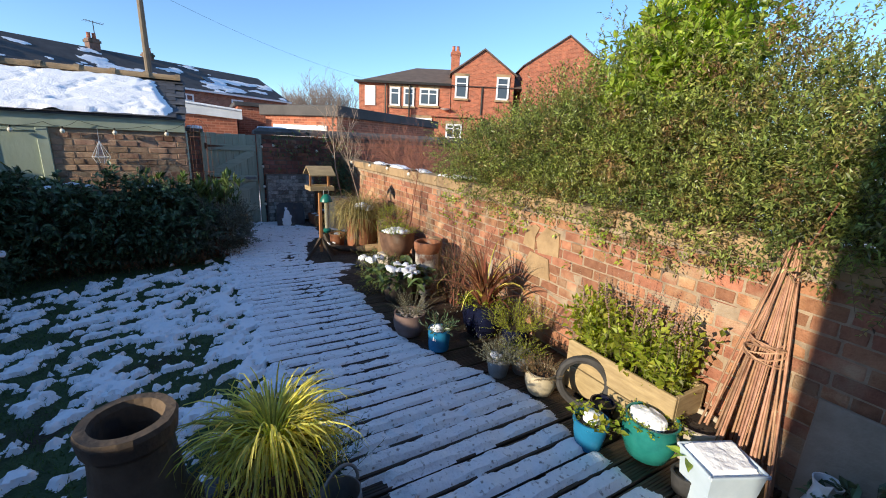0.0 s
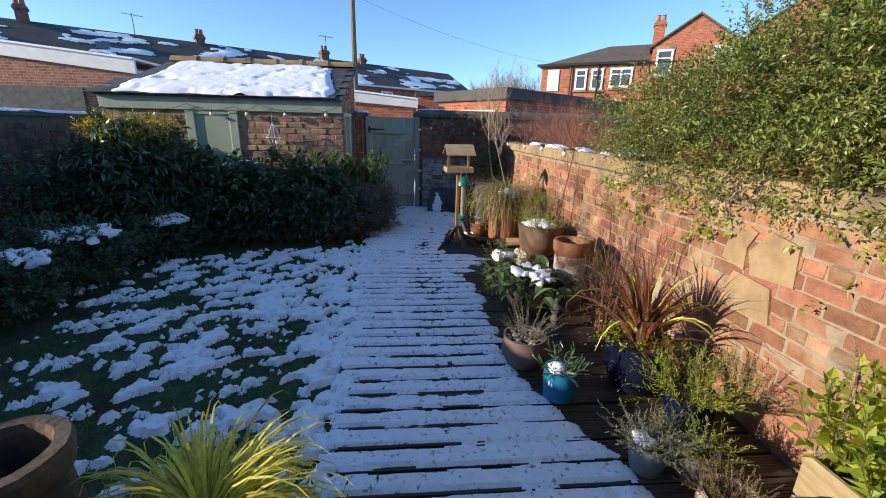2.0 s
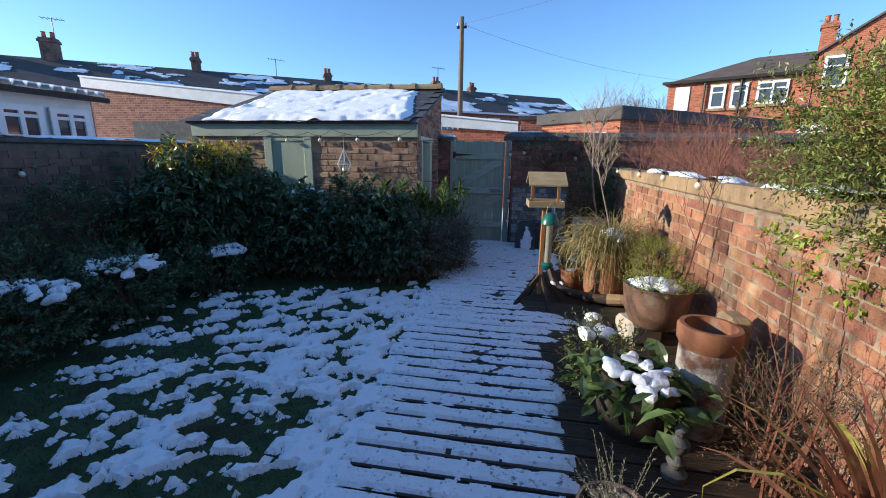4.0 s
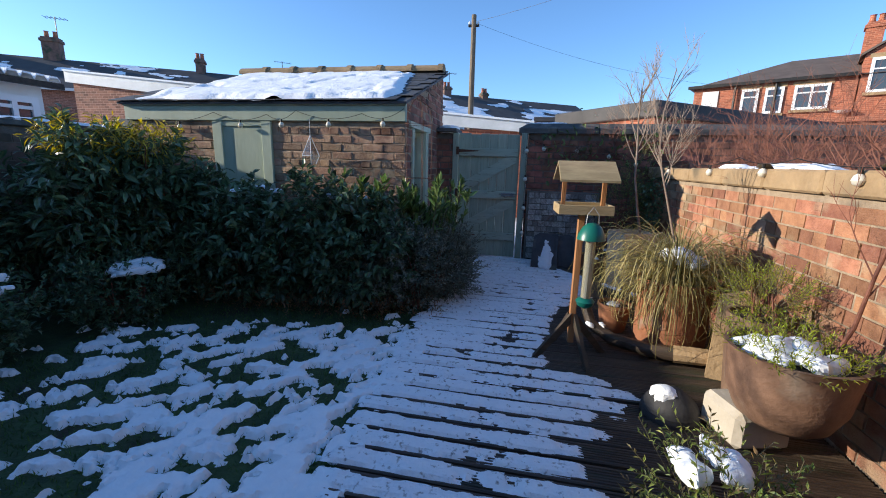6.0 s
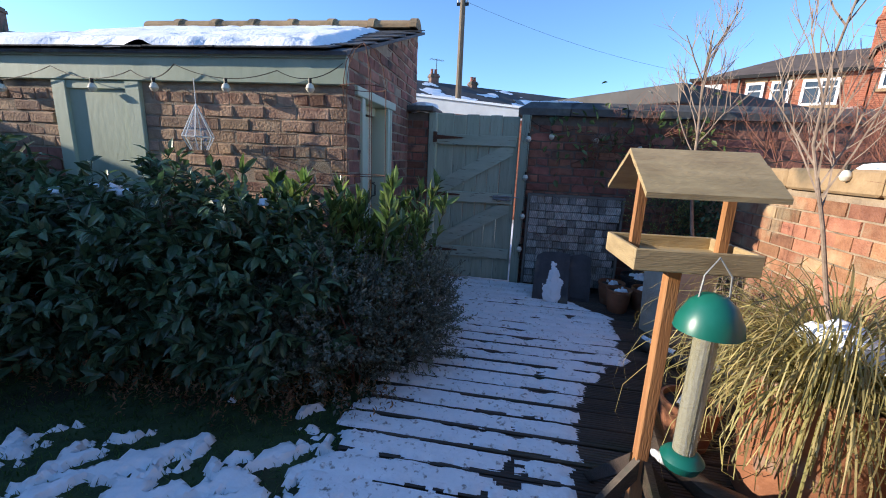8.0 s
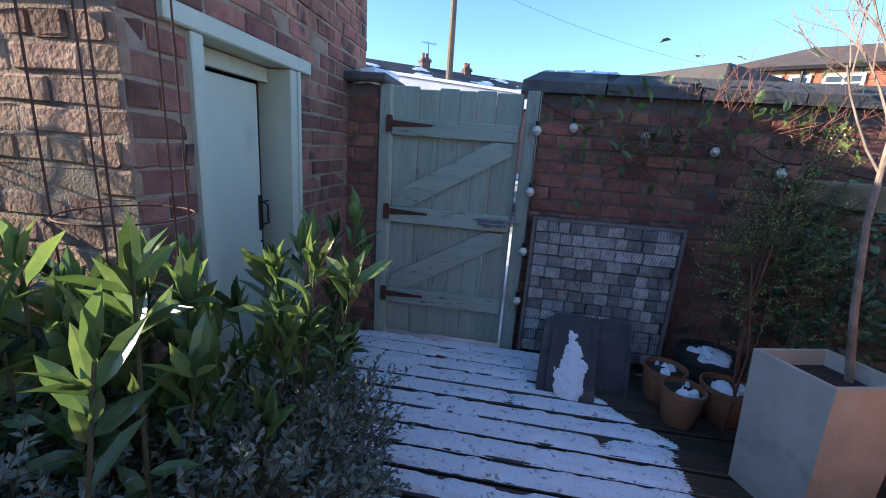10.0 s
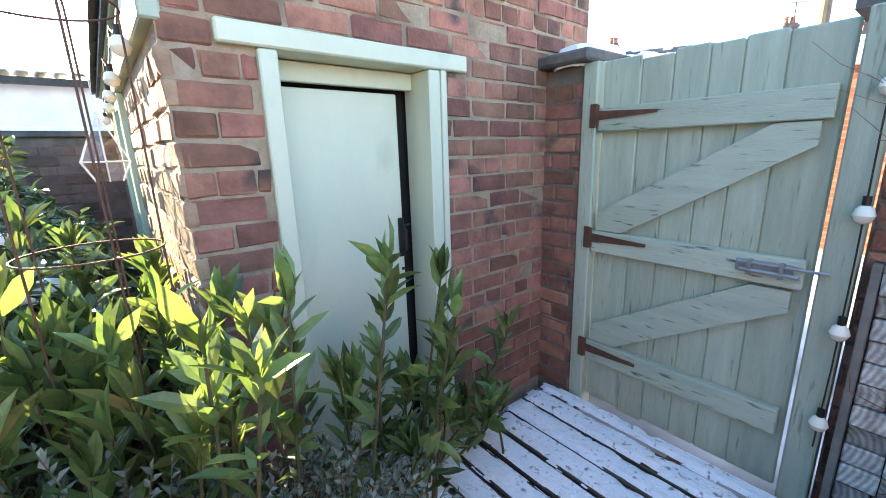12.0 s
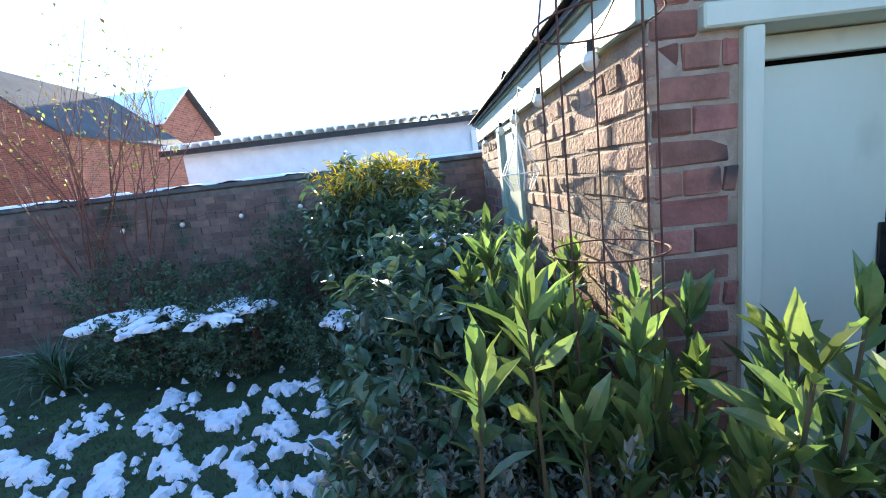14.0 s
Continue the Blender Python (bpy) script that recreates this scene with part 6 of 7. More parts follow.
# large brown bowl on a stone block
bk = thing("stone_block", "rough buff stone block under the big bowl", "stone block", (2.98, 6.62, 0), 15)
part("stone", Geo().box(-0.15, -0.14, 0, 0.15, 0.14, 0.2, 0.03), "buff_stone", bk)
sp = thing("stone_slab", "upright buff stone slab beside the big bowl", "stone slab", (3.17, 7.22, 0), -20)
part("stone", Geo().prism([(-0.13, -0.03, 0), (0.15, -0.03, 0), (0.14, -0.03, 0.52), (0.04, -0.03, 0.63), (-0.12, -0.03, 0.57)], (0, 0.06, 0)), "stone", sp)
bw = pot("big_bowl", "big rust-brown metal bowl planter with snowy heathers", (3.04, 6.47, 0.2), prof(0.26, 0.36, ((0.55, 0), (0.72, 0.1), (0.9, 0.4), (0.97, 0.8), (1.0, 0.97), (1.02, 1.0))), "rusty_bowl")
g, st = tuft(rng, 0.24, 0.16, 130, 0.03, 0.008, 10, 0.7, 0.33)
planted(bw, g, "leaf_herb")
planted(bw, st, "stem", "branchwork")
snow_lumps("pot_snow", "snow among the heathers in the bowl", 3.0, 6.44, 0.14, 0.17, 0.54, 0.03, 10, 341, 0.075)
shrub("gold_heather", "feathery yellow-green heather in a pot", "plant", [(3.14, 6.95, 0.66, 0.18, 0.2, 0.13)], 190, 0.12, 14, 0.022, 0.005, "leaf_herb", 65, rise=0.7, foot=(3.12, 6.95, 0.3), stems=8)
pot("back_pot", "plain brown clay pot behind the bowl", (3.15, 6.98, 0), prof(0.15, 0.55), "brown_clay")
# grass in a rusty tank
tk = pot("rusty_tank", "tall rusty iron tank planted with straw-coloured grass", (2.93, 7.68, 0), [(0.24, 0), (0.25, 0.02), (0.25, 0.5), (0.262, 0.52), (0.262, 0.56)], "terracotta")
planted(tk, blades((0, 0, 0.54), 950, 0.84, 0.0065, rng, 0.9, 2.3, 7, foot=0.2), "blade_straw", "grass_tuft")
snow_lumps("pot_snow", "snow lying in the clump of grass", 2.93, 7.66, 0.14, 0.13, 0.7, 0.03, 7, 345, 0.11)
p2 = pot("clay_pot", "small terracotta pot with snow on its rim", (2.58, 7.95, 0), prof(0.13, 0.24), "terracotta")
snow_in(2.57, 7.95, 0.07, 0.2, 351, 0.56)
# driftwood log
dw = thing("driftwood", "gnarled dark driftwood log, its cut end coloured pale as sunlit", "driftwood", (2.3, 7.6, 0))
part("log", Geo().tube([(0, 0.1, 0.3), (0.06, 0.05, 0.14), (0.2, -0.06, 0.08), (0.42, -0.17, 0.07), (0.6, -0.22, 0.08)], 0.04, 0.055, 9), "deck", dw, smooth=True)
# Cut end's pale colour also holds the sunlight falling on it.
part("cut_end", Geo().tube([(0.58, -0.215, 0.08), (0.7, -0.25, 0.095), (0.82, -0.27, 0.1)], 0.062, 0.058, 9), "stone", dw)
snow_lumps("log_snow", "strip of snow on the driftwood", 2.4, 7.62, 0.06, 0.03, 0.15, 0.0, 4, 355, 0.035)
rk = thing("upturned_pot", "upturned dark ridged clay pot on the decking with snow", "plant pot", (2.66, 6.72, 0))
part("body", Geo().lathe([(0.15, 0), (0.152, 0.012)] + [(0.148 - 0.11 * (k / 14) ** 2.2 + (0.004 if k % 2 else 0), 0.015 + 0.0105 * k) for k in range(1, 15)] + [(0.005, 0.168)], 24, wob=0.01, seed=4), "rubber", rk, smooth=True)
snow_cap("pot_snow", "thin snow on the upturned pot", 2.62, 6.71, 0.075, 0.07, 0.135, 0.03, 361, 0.47, 0.015, 0.009)

# bird table
bt = thing("bird_table", "wooden bird table with a pitched roof on a splayed base", "bird table", (2.17, 7.36, 0), 4)
bt.scale = (0.88, 0.88, 1.0)
part("post", Geo().box(-0.024, -0.024, 0.1, 0.024, 0.024, 1.06, 0.004), "pine_dark", bt)
for i, a in enumerate((195, 285, 15, 105)):
    r_ = math.radians(a)
    c, s = math.cos(r_), math.sin(r_)
    part("leg", Geo().prism([(0.02 * c, 0.02 * s, 0.33), (0.02 * c, 0.02 * s, 0.25), (0.27 * c, 0.27 * s, 0.0), (0.33 * c, 0.33 * s, 0.0)], (-s * 0.03, c * 0.03, 0)), "deck", bt)
part("tray", Geo().box(-0.19, -0.15, 1.06, 0.19, 0.15, 1.075), "pine", bt)
for b in ((-0.2, -0.16, 1.05, 0.2, -0.145, 1.115), (-0.2, 0.145, 1.05, 0.2, 0.16, 1.115), (-0.2, -0.144, 1.05, -0.185, 0.144, 1.115), (0.185, -0.144, 1.05, 0.2, 0.144, 1.115)):
    part("tray_edge", Geo().box(*b, 0.003), "pine", bt)
for xx in (-0.15, 0.15):
    part("upright", Geo().box(xx - 0.015, -0.015, 1.075, xx + 0.015, 0.015, 1.36), "pine_dark", bt)
for sgn in (-1, 1):
    for j in range(3):
        a, b = j * 0.065, (j + 1) * 0.068
        part("roof_board", Geo().prism([(-0.21, sgn * a, 1.385 - a * 0.62 + j * 0.003), (-0.21, sgn * b, 1.385 - b * 0.62 + j * 0.003), (-0.21, sgn * b, 1.4 - b * 0.62 + j * 0.003), (-0.21, sgn * a, 1.4 - a * 0.62 + j * 0.003)], (0.42, 0, 0)), "pine", bt)
fd = thing("bird_feeder", "hanging seed feeder with green lid and base", "bird feeder", (2.22, 7.18, 0.43))
part("tube", Geo().lathe([(0.035, 0.07), (0.035, 0.5), (0.033, 0.5), (0.033, 0.07)], 20, cap=False), "clear", fd, smooth=True)
part("seed", Geo().lathe([(0.031, 0.075), (0.031, 0.49)], 16), "seed", fd)
part("lid", Geo().lathe([(0.09, 0.47), (0.085, 0.5), (0.06, 0.55), (0.03, 0.575), (0.0, 0.58)], 20, cap=False), "green_plastic", fd, smooth=True)
part("base", Geo().lathe([(0.015, 0), (0.05, 0.02), (0.062, 0.05), (0.05, 0.065), (0.036, 0.075)], 20), "green_plastic", fd, smooth=True)
part("hook", Geo().tube([(-0.04, 0, 0.56), (-0.035, 0, 0.63), (0.0, 0.01, 0.68), (0.035, 0, 0.63), (0.04, 0, 0.56)], 0.003, None, 5), "grey_zinc", fd)

# trough with salvias, tyre
tr_ = thing("wooden_trough", "pale pine trough planted with flowering herbs", "planter", (3.18, 2.74, 0))
for j in range(2):
    part("front_board", Geo().box(-0.15, -0.42, 0.02 + j * 0.2, -0.125, 0.42, 0.21 + j * 0.2, 0.005), "pine", tr_)
    part("back_board", Geo().box(0.15, -0.42, 0.02 + j * 0.2, 0.175, 0.42, 0.21 + j * 0.2, 0.005), "pine", tr_)
    for yy in (-0.42, 0.395):
        part("end_board", Geo().box(-0.124, yy, 0.02 + j * 0.2, 0.149, yy + 0.025, 0.21 + j * 0.2, 0.005), "pine", tr_)
part("soil", Geo().box(-0.12, -0.39, 0.05, 0.145, 0.39, 0.36), "soil", tr_)
n = 150
P = np.stack([rng.uniform(-0.12, 0.14, n), rng.uniform(-0.4, 0.42, n), np.full(n, 0.36)], 1)
D = np.stack([rng.normal(-0.25, 0.3, n), rng.normal(0, 0.25, n), np.full(n, 1.0)], 1)
st = Geo()
part("foliage", sprigs(P, D, rng.uniform(0.24, 0.5, n), 11, 0.066, 0.044, rng, False, st, 0.5), "leaf_herb", tr_)
g = Geo()
for i in range(60):
    b = Vector((rng.uniform(-0.14, 0.14), rng.uniform(-0.4, 0.42), rng.uniform(0.6, 0.78)))
    t = b + Vector((rng.normal(-0.03, 0.04), rng.normal(0, 0.05), rng.uniform(0.16, 0.32)))
    m_ = b.lerp(t, 0.5) + Vector((0.01, 0, 0))
    st.tube([b - Vector((0, 0, 0.25)), b], 0.002, None, 3)
    g = Geo()
    for k in range(14):
        q = b.lerp(t, k / 13)
        s = 0.009 * (1 - k / 18)
        g.lathe([(s * 0.3, -s), (s, 0), (s * 0.3, s)], 5, q, 0.2, seed=k)
    part("flower_spike", g, "flower_spike", tr_)
part("branchwork", st, "stem", tr_)
ty = thing("old_tyre", "worn grey rubber tyre leaning on the trough", "tyre", (2.93, 2.9, 0.0), -53)
g = Geo()
n_, k_ = 36, 8
vs, fs = [], []
for i in range(n_):
    a = 2 * math.pi * i / n_
    for j in range(k_):
        b = 2 * math.pi * j / k_
        r_ = 0.165 + 0.03 * math.cos(b)
        vs.append((r_ * math.cos(a), 0.034 * math.sin(b), 0.195 + r_ * math.sin(a)))
        fs.append((i * k_ + j, i * k_ + (j + 1) % k_, ((i + 1) % n_) * k_ + (j + 1) % k_, ((i + 1) % n_) * k_ + j))
tyre = part("tyre", g.add(vs, fs), "rubber", ty, smooth=True)
tyre.rotation_euler = (math.radians(-10), 0, 0)
nb = pot("cobalt_pot", "small cobalt blue glazed pot behind the tyre", (2.93, 2.72, 0), prof(0.08, 0.17), "navy_glaze")
gw = pot("stone_urn", "buff stone urn in front of the trough", (3.2, 2.26, 0), prof(0.14, 0.25), "buff_stone")
# willow bundle
wl = thing("willow_bundle", "bundle of brown willow sticks tied with a twisted withy", "stick bundle", (3.2, 2.05, 0))
g = Geo()
rnd = random.Random(41)
for i in range(30):
    a, q = rnd.uniform(0, 6.28), 0.2 * math.sqrt(rnd.random())
    b = Vector((q * math.cos(a) * 0.7, q * math.sin(a) * 1.2, rnd.uniform(0.0, 0.05)))
    t = Vector((0.12 + 0.02 * math.cos(a), 0.0 + 0.025 * math.sin(a), rnd.uniform(1.2, 1.44)))
    w = b.lerp(t, 0.55) + Vector((rnd.uniform(-0.012, 0.012), rnd.uniform(-0.012, 0.012), 0))
    part("stick", Geo().tube([b, w, t], 0.0068, 0.0042, 6), "willow", wl)
g = Geo()
for k in range(9):
    g = Geo()
    zc = 0.78 + 0.012 * k
    c = Vector((0.068, 0, zc))
    rr = 0.085 - k * 0.002
    g.tube([c + Vector((rr * math.cos(a), rr * 1.15 * math.sin(a), 0.03 * math.sin(a + k))) for a in [2 * math.pi * i / 14 for i in range(15)]], 0.005, None, 4)
    part("binding", g, "willow", wl)
# pale tub with snow, jug, leafy seedling
tb = thing("pale_tub", "pale blue rectangular tub heaped with snow", "tub", (2.95, 2.0, 0), -25)
g = Geo()
for (a, b, z0, z1) in ((0.15, 0.12, 0.0, 0.27),):
    k = 0.8
    g.add([(-a * k, -b * k, z0), (a * k, -b * k, z0), (a * k, b * k, z0), (-a * k, b * k, z0), (-a, -b, z1), (a, -b, z1), (a, b, z1), (-a, b, z1), (-a + 0.015, -b + 0.015, z1), (a - 0.015, -b + 0.015, z1), (a - 0.015, b - 0.015, z1), (-a + 0.015, b - 0.015, z1), (-a + 0.03, -b + 0.03, 0.15), (a - 0.03, -b + 0.03, 0.15), (a - 0.03, b - 0.03, 0.15), (-a + 0.03, b - 0.03, 0.15)],
          [(3, 2, 1, 0)] + [(i, (i + 1) % 4, 4 + (i + 1) % 4, 4 + i) for i in range(4)] + [(4 + i, 4 + (i + 1) % 4, 8 + (i + 1) % 4, 8 + i) for i in range(4)] + [(8 + i, 8 + (i + 1) % 4, 12 + (i + 1) % 4, 12 + i) for i in range(4)] + [(12, 13, 14, 15)])
part("body", g, "blue_tub", tb)
part("rim", Geo().box(-0.162, -0.132, 0.262, 0.162, -0.118, 0.282, 0.004).box(-0.162, 0.118, 0.262, 0.162, 0.132, 0.282, 0.004).box(-0.162, -0.117, 0.262, -0.148, 0.117, 0.282, 0.004).box(0.148, -0.117, 0.262, 0.162, 0.117, 0.282, 0.004), "blue_tub", tb)


def tub_snow(x, y):
    e = np.minimum(0.137 - np.abs(x), 0.107 - np.abs(y)) + 0.012 * (fbm(x, y, 0.05, 371, 3) - 0.5)
    return e * 6, 0.265 + np.clip(e * 1.6, -0.01, 0.035) + 0.12 * y + 0.012 * (fbm(x, y, 0.06, 375, 3) - 0.5)


tagged(sheet("tub_snow", -0.14, -0.115, 0.14, 0.115, 0.006, tub_snow, m=pose(2.95, 2.0, 0, 0, 0, -25)), "thick slab of snow filling the pale tub", "snow", kind="stuff")
jg = thing("enamel_jug", "chipped white enamel jug on the decking", "jug", (3.22, 1.66, 0.0), 200)
part("body", Geo().lathe([(0.075, 0), (0.085, 0.02), (0.09, 0.1), (0.06, 0.2), (0.05, 0.26), (0.062, 0.31), (0.056, 0.31), (0.045, 0.25), (0.05, 0.1)], 22), "white_enamel", jg, smooth=True)
part("spout", Geo().prism([(0.05, -0.03, 0.29), (0.11, 0, 0.35), (0.05, 0.03, 0.29), (0.045, 0, 0.24)], (0.004, 0, 0.012)), "white_enamel", jg)
part("handle", Geo().tube([(-0.055, 0, 0.28), (-0.12, 0, 0.26), (-0.13, 0, 0.16), (-0.085, 0, 0.08)], 0.008, None, 6), "white_enamel", jg)
sl_ = pot("seedling_pot", "dark plastic pot with a broad-leaved seedling", (2.88, 2.12, 0), prof(0.07, 0.12), "rubber")
g = leaf_geo(np.array([[0, 0, 0.22]] * 7), np.array([[math.cos(i * 0.9), math.sin(i * 0.9), 0.35 - 0.1 * (i % 3)] for i in range(7)]), np.full(7, 0.12), np.full(7, 0.045), rng, True, 0.5)
planted(sl_, g, "leaf_lime", "foliage")
planted(sl_, Geo().tube([(0, 0, 0.08), (0.01, 0, 0.22)], 0.004), "stem", "stalk")
shrub("shade_plant", "dark leafy plant in the shade of the house", "plant", [(3.2, 1.45, 0.15, 0.16, 0.2, 0.15)], 80, 0.1, 6, 0.09, 0.045, "leaf_dark", 71, big=True, stems=5)
part("render_patch", Geo().box(WX - 0.035, -1.0, -0.1, WX - 0.013, 1.82, 0.62, 0.004), "render_grey", wall_e, "smooth cement render at the foot of the wall")

# wood-block panel, slates, corner pots
pn = thing("wood_block_panel", "framed panel of weathered end-grain wood blocks", "panel", (1.79, 10.4, 0.0))
part("backing", Geo().box(0, 0.03, 0, 0.98, 0.06, 1.01), "deck", pn)
for b in ((0, -0.01, 0, 0.025, 0.029, 1.01), (0.955, -0.01, 0, 0.98, 0.029, 1.01), (0.026, -0.01, 0.985, 0.954, 0.029, 1.01)):
    part("frame", Geo().box(*b, 0.003), "frame_wood", pn)
rnd = random.Random(61)
bl = {}
z = 0.03
r_ = 0
while z < 0.94:
    h_ = 0.078
    x = 0.028 + (0.0 if r_ % 2 else -0.0)
    while x < 0.93:
        w_ = min(rnd.choice((0.075, 0.095, 0.105)), 0.952 - x)
        if w_ > 0.03:
            key = round(w_, 3)
            if key not in bl:
                me = Geo().box(0.0015, 0, 0.002, key - 0.0015, 0.05, h_ - 0.002, 0.004).mesh("block")
                me.materials.append(M["end_grain"])
                bl[key] = me
            ob = new("block", bl[key])
            ob.parent = pn
            ob.matrix_basis = pose(x, rnd.uniform(-0.012, 0.012), z, rnd.uniform(-2, 2), rnd.uniform(-1.5, 1.5), rnd.uniform(-2, 2))
        x += w_
    z += h_ + 0.002
    r_ += 1


def rough_slate(name, label, at, w, h, lean, turn, seed):
    """An uneven dark slab of slate that leans back."""
    rnd = random.Random(seed)
    ob = thing(name, label, "slate", at, turn)
    out = [(-w / 2, 0), (w / 2, 0), (w / 2 * 0.98, h * 0.5), (w / 2 * 0.96, h * 0.95), (w * 0.2, h), (-w * 0.3, h * 0.97), (-w / 2, h * 0.9), (-w / 2 * 1.02, h * 0.45)]
    ol = [(x + rnd.uniform(-0.012, 0.012), 0, max(z + rnd.uniform(-0.012, 0.012), 0)) for x, z in out]
    s = part("slab", Geo().prism(ol, (0, 0.035, 0)).prism([(x * 0.7, -0.018, z * 0.8 + 0.03) for x, _, z in ol], (0, 0.019, 0)), "slate", ob)
    s.rotation_euler = (math.radians(-lean), 0, 0)
    return ob


rough_slate("slate_slab", "thick dark slate slab leaning on the panel with snow", (2.07, 9.88, 0.0), 0.33, 0.52, 24, -4, 1)
rough_slate("slate_slab", "thick dark slate slab leaning beside another", (2.34, 9.98, 0.0), 0.26, 0.48, 22, 4, 2)


def slate_snow(x, z):
    w = np.interp(z, [0.0, 0.05, 0.2, 0.28, 0.34, 0.4, 0.43], [0.05, 0.085, 0.085, 0.055, 0.035, 0.025, -0.02])
    c = w - np.abs(x - 0.015 + 0.05 * (z - 0.2)) + 0.1 * (fbm(x, z, 0.05, 401, 4) - 0.5)
    return c * 4, np.clip(c * 0.35, -0.004, 0.02)


sn = sheet("slate_snow", -0.12, 0.0, 0.14, 0.46, 0.0045, slate_snow)
tagged(sn, "tongue of snow lying on the leaning slate", "snow", kind="stuff")
sn.matrix_basis = pose(2.07, 9.86, 0.01, 90 - 24, 0, -4)
for i, (x, y, r) in enumerate(((2.66, 10.04, 0.12), (2.68, 9.82, 0.11), (2.95, 9.92, 0.13))):
    pot("corner_pot", "terracotta pot of dead plants with snow in the corner", (x, y, 0), prof(r, 0.22), "terracotta", group="corner pots")
    snow_in(x, y, r * 0.85, 0.188, 411 + i * 5, 0.74)
pot("black_pot", "wide black plastic pot with snow in the wall corner", (3.0, 10.25, 0), prof(0.2, 0.25), "rubber")
snow_in(3.0, 10.25, 0.15, 0.215, 433, 0.68)
# tall planter
tp_ = thing("square_planter", "tall tapered buff stone planter tilted on the decking", "planter", (3.0, 9.4, 0), 0)
g = Geo()
bot = [(-0.22, 0.05), (-0.11, -0.24), (0.19, -0.16), (0.08, 0.13)]
topc = [(-0.25, 0.07), (-0.12, -0.22), (0.24, -0.12), (0.11, 0.17)]
g.add([(x, y, 0) for x, y in bot] + [(x, y, 0.65) for x, y in topc] + [(x * 0.9, y * 0.9, 0.65) for x, y in topc] + [(x * 0.85, y * 0.85, 0.57) for x, y in topc], [(3, 2, 1, 0)] + [(i, (i + 1) % 4, 4 + (i + 1) % 4, 4 + i) for i in range(4)] + [(4 + i, 4 + (i + 1) % 4, 8 + (i + 1) % 4, 8 + i) for i in range(4)] + [(8 + i, 8 + (i + 1) % 4, 12 + (i + 1) % 4, 12 + i) for i in range(4)])
part("body", g, "buff_stone", tp_)
part("soil", Geo().add([(x * 0.86, y * 0.86, 0.58) for x, y in topc], [(0, 1, 2, 3)]), "soil", tp_)
lg_ = thing("edging_log", "bent dark log on the deck edge with snow along it", "log", (2.95, 8.75, 0))
part("log", Geo().tube([(-0.28, 0.3, 0.05), (-0.2, 0.12, 0.06), (-0.05, -0.05, 0.06), (0.2, -0.2, 0.06)], 0.045, 0.05, 9), "deck", lg_, smooth=True)
tagged(part("log_snow", Geo().tube([(2.685, 9.03, 0.09), (2.71, 8.95, 0.1), (2.75, 8.87, 0.102), (2.82, 8.79, 0.1), (2.9, 8.7, 0.103), (3.0, 8.64, 0.1), (3.1, 8.58, 0.1)], 0.02, 0.024, 8), "snow", smooth=True), "line of snow along the bent log", "snow", kind="stuff")
cw = thing("twisted_willow", "tangle of corkscrew twigs beside the wall", "twigs", (3.08, 8.62, 0))
g = Geo()
rnd = random.Random(81)
for i in range(30):
    p = Vector((rnd.uniform(-0.15, 0.15), rnd.uniform(-0.25, 0.25), 0))
    pts, a = [], rnd.uniform(0, 6)
    for k in range(12):
        pts.append(p + Vector((0.03 * math.cos(a + k * 1.1) + rnd.uniform(-0.01, 0.01) - 0.01 * k * rnd.random(), 0.03 * math.sin(a + k * 1.1) + 0.008 * k * math.cos(a), 0.066 * k * rnd.uniform(0.8, 1.1))))
    g.tube(pts, 0.006, 0.0015, 4)
part("branchwork", g, "bark_pale", cw)

# wire obelisk by the shed corner
ob = thing("wire_obelisk", "rusty wire plant obelisk with hoops", "plant support", (0.7, 8.46, 0))
for i in range(5):
    a = math.pi * i / 2.5 + 0.3
    c, s = math.cos(a) * 0.135, math.sin(a) * 0.135
    part("upright", Geo().tube([(c, s, 0), (c, s, 1.75), (c * 0.85, s * 0.85, 1.86), (c * 0.45, s * 0.45, 1.95), (0, 0, 1.98)], 0.0026, None, 5), "rust_iron", ob)
for z in (0.6, 1.21, 1.73):
    part("hoop", Geo().tube([(0.138 * math.cos(t), 0.138 * math.sin(t), z) for t in [2 * math.pi * i / 28 for i in range(29)]], 0.0026, None, 5), "rust_iron", ob)

# lantern and strings of bulbs
ln_ = thing("glass_lantern", "faceted glass and metal lantern hanging on the shed", "lantern", (-0.5, SY - 0.17, 1.32))
tops, mids = [(0.0, 0.0, 0.24)], [(0.075 * math.cos(math.pi * i / 3), 0.075 * math.sin(math.pi * i / 3), 0.07) for i in range(6)]
part("glass", Geo().add(tops + mids + [(0.04 * math.cos(math.pi * i / 3), 0.04 * math.sin(math.pi * i / 3), 0.0) for i in range(6)], [(0, 1 + i, 1 + (i + 1) % 6) for i in range(6)] + [(1 + i, 7 + i, 7 + (i + 1) % 6, 1 + (i + 1) % 6) for i in range(6)] + [tuple(range(12, 6, -1))]), "clear", ln_)
g = Geo()
for i in range(6):
    a, b = Vector(mids[i]), Vector(mids[(i + 1) % 6])
    g.tube([(0, 0, 0.24), a], 0.003, None, 4).tube([a, b], 0.003, None, 4).tube([a, (a.x * 0.55, a.y * 0.55, 0)], 0.003, None, 4)
g.tube([(0, 0, 0.24), (0, 0, 0.37)], 0.002, None, 4)
part("frame", g, "white_paint", ln_)
ln_.scale = (1.35, 1.35, 1.25)


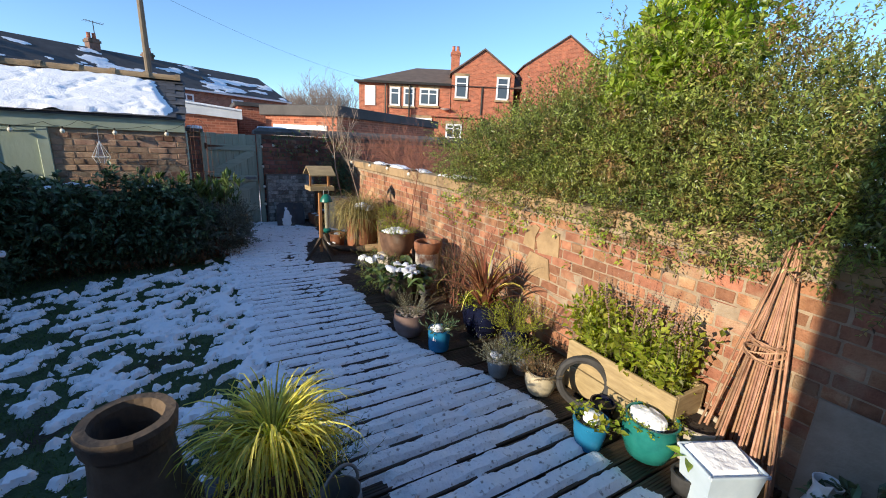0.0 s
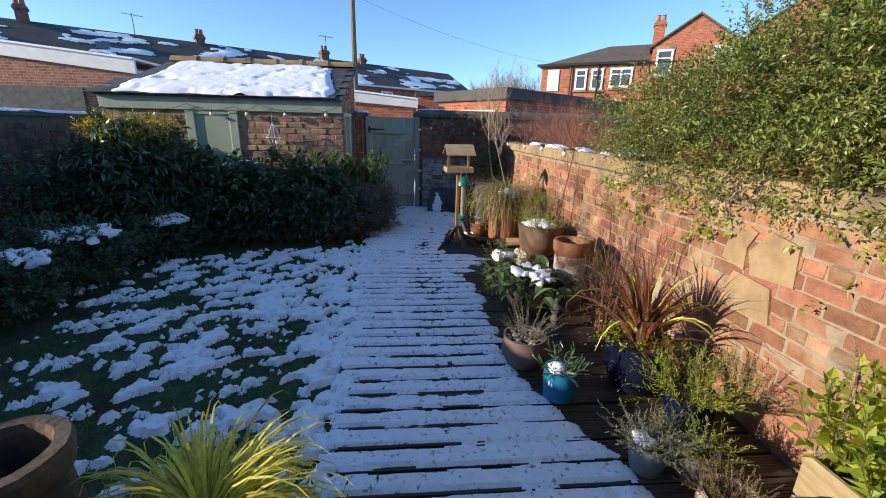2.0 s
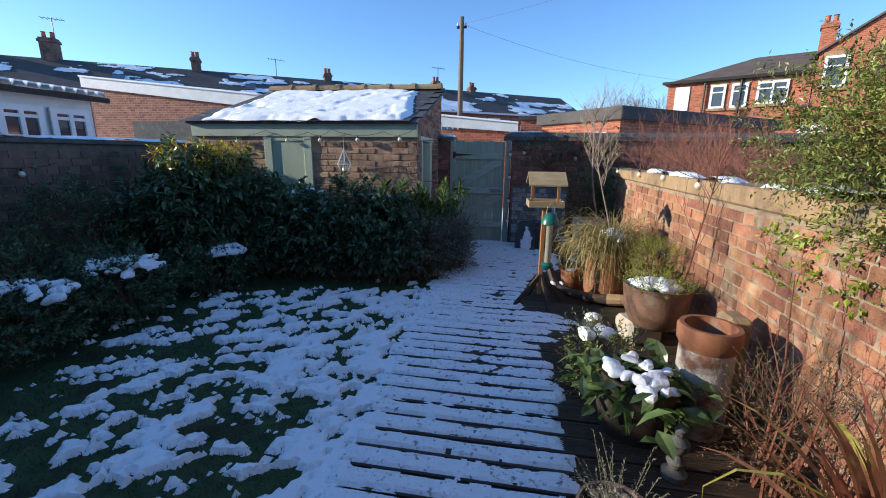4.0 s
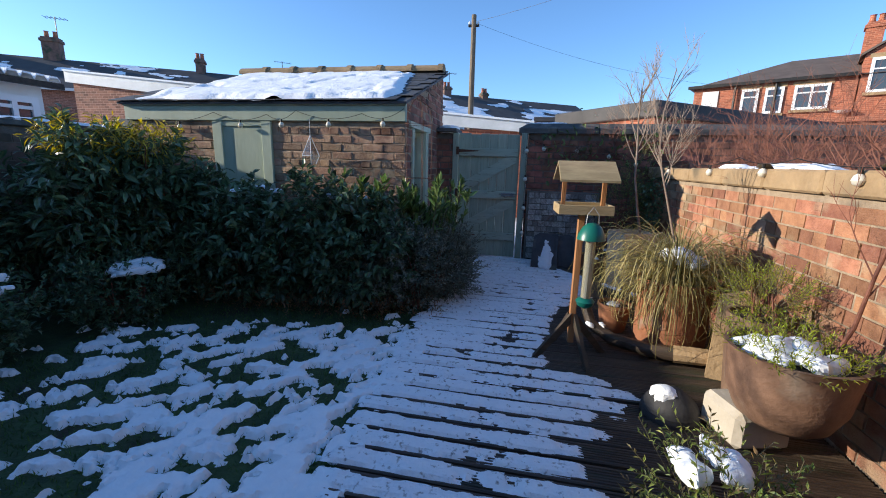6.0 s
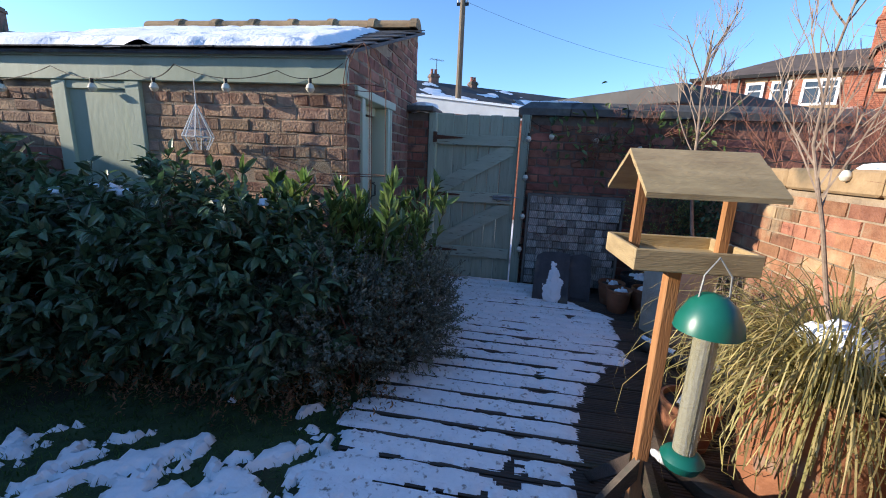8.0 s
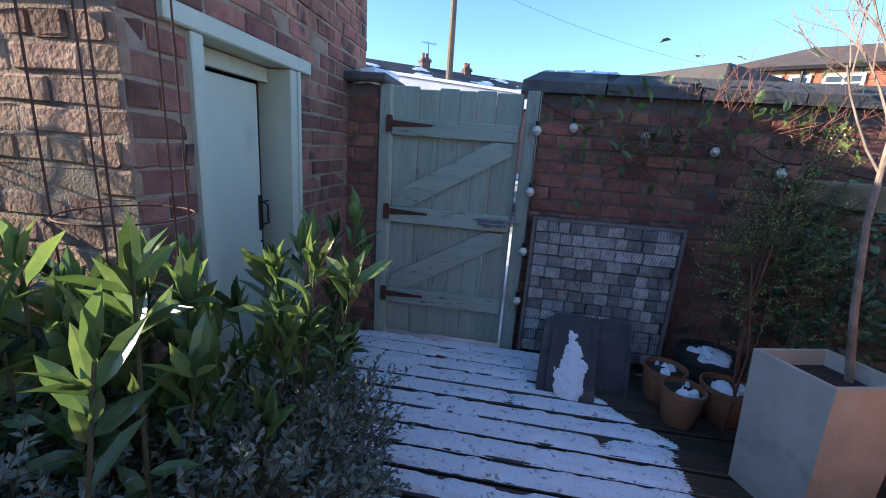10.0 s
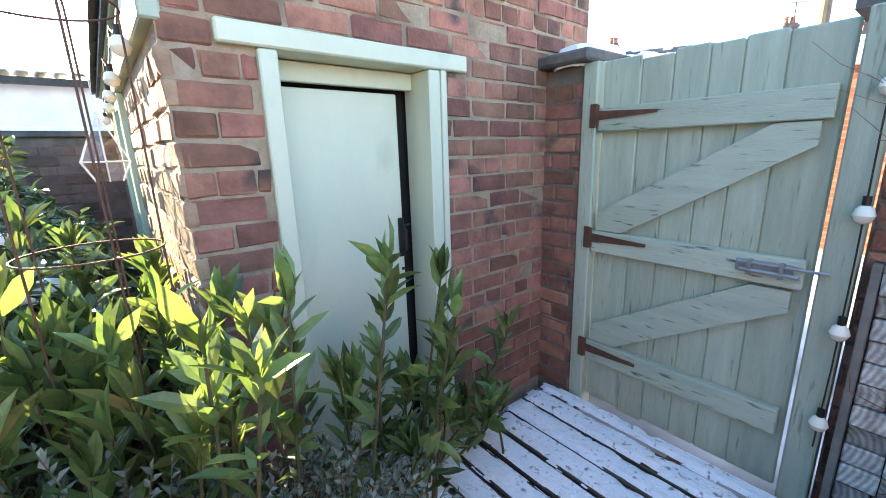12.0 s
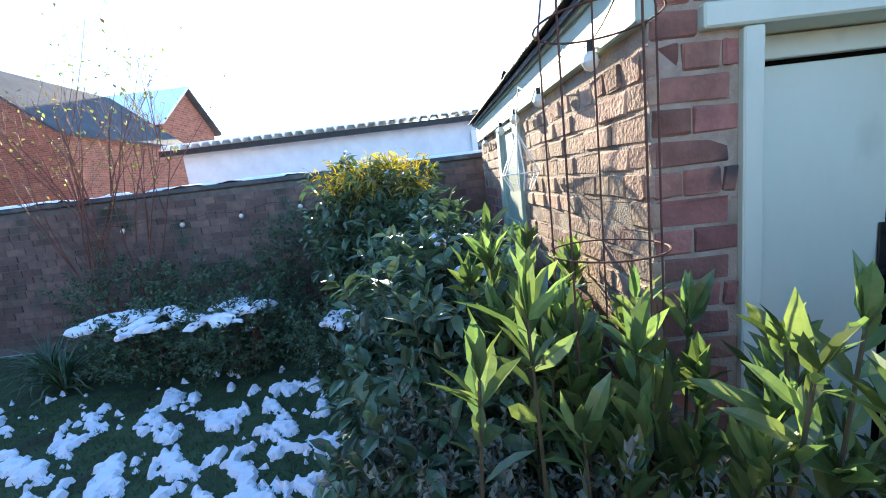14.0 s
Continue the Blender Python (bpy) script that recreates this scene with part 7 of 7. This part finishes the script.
def lights(label, knots, sag, per):
    """A slack cable with a bulb under each step."""
    ob = thing("string_lights", label, "string lights", knots[0])
    o = Vector(knots[0])
    for a, b in zip(knots, knots[1:]):
        pts = [p - o for p in hang(a, b, sag, 10)]
        part("cable", Geo().tube(pts, 0.0035, None, 4), "dark_iron", ob)
        for k in range(per):
            p = pts[int((k + 0.5) * 10 / per)]
            part("socket", Geo().lathe([(0.011, -0.03), (0.011, 0.0)], 8, p), "dark_iron", ob)
            part("bulb", Geo().lathe([(0.005, -0.09), (0.02, -0.082), (0.029, -0.062), (0.022, -0.04), (0.011, -0.03)], 12, p), "bulb", ob, smooth=True)


lights("slack string of white globe bulbs along the shed fascia", [ASKEW @ Vector(p) for p in ((-2.6, SY - 0.06, 1.8), (-1.7, SY - 0.06, 1.86), (-1.05, SY - 0.06, 1.84), (-0.7, SY - 0.07, 1.88), (0.05, SY - 0.07, 1.85), (0.5, SY - 0.06, 1.9))], 0.07, 1)
lights("string of globe bulbs down the gate post", [(1.745, 10.38, 0.3), (1.75, 10.38, 0.62), (1.75, 10.38, 1.02), (1.745, 10.38, 1.44), (1.745, 10.38, 1.8)], 0.0, 1)
lights("string of globe bulbs along the back wall", [(1.76, BY - 0.03, 1.75), (2.2, BY - 0.04, 1.68), (2.65, BY - 0.04, 1.7), (3.05, BY - 0.04, 1.55), (3.3, 10.2, 1.5)], 0.06, 1)
lights("string of globe bulbs on the dark boundary wall", [(LX + 0.06, 4.0, 1.38), (LX + 0.06, 4.7, 1.36), (LX + 0.06, 5.4, 1.36), (LX + 0.06, 6.1, 1.4), (LX + 0.06, 6.8, 1.42)], 0.04, 1)
lights("string of globe bulbs along the brick wall", [(WX - 0.06, 10.2, 1.44), (WX - 0.06, 9.0, 1.42), (WX - 0.06, 8.0, 1.46), (WX - 0.06, 7.3, 1.44), (WX - 0.06, 6.3, 1.42)], 0.04, 1)


def coping_snow(x, y):
    n = fbm(x, y, 0.35, 431, 4)
    c = np.minimum(0.2 - np.abs(x - WX - 0.12) * 1.6, 0.1) + (n - 0.58) * 1.2
    return c, 1.385 + np.clip(c * 0.25, -0.01, 0.03)


tagged(sheet("coping_snow", WX - 0.03, 5.2, WX + 0.25, 8.6, 0.025, coping_snow), "broken patches of snow on the wall coping", "snow", kind="stuff")
snow_cap("pier_snow", "snow cap on the gate pier", 0.6, 10.6, 0.15, 0.22, 1.858, 0.03, 441, 0.25, 0.03)
snow_cap("coping_snow", "thin snow on the back wall coping", 2.0, 10.65, 0.3, 0.12, 1.945, 0.01, 445, 0.5, 0.015)
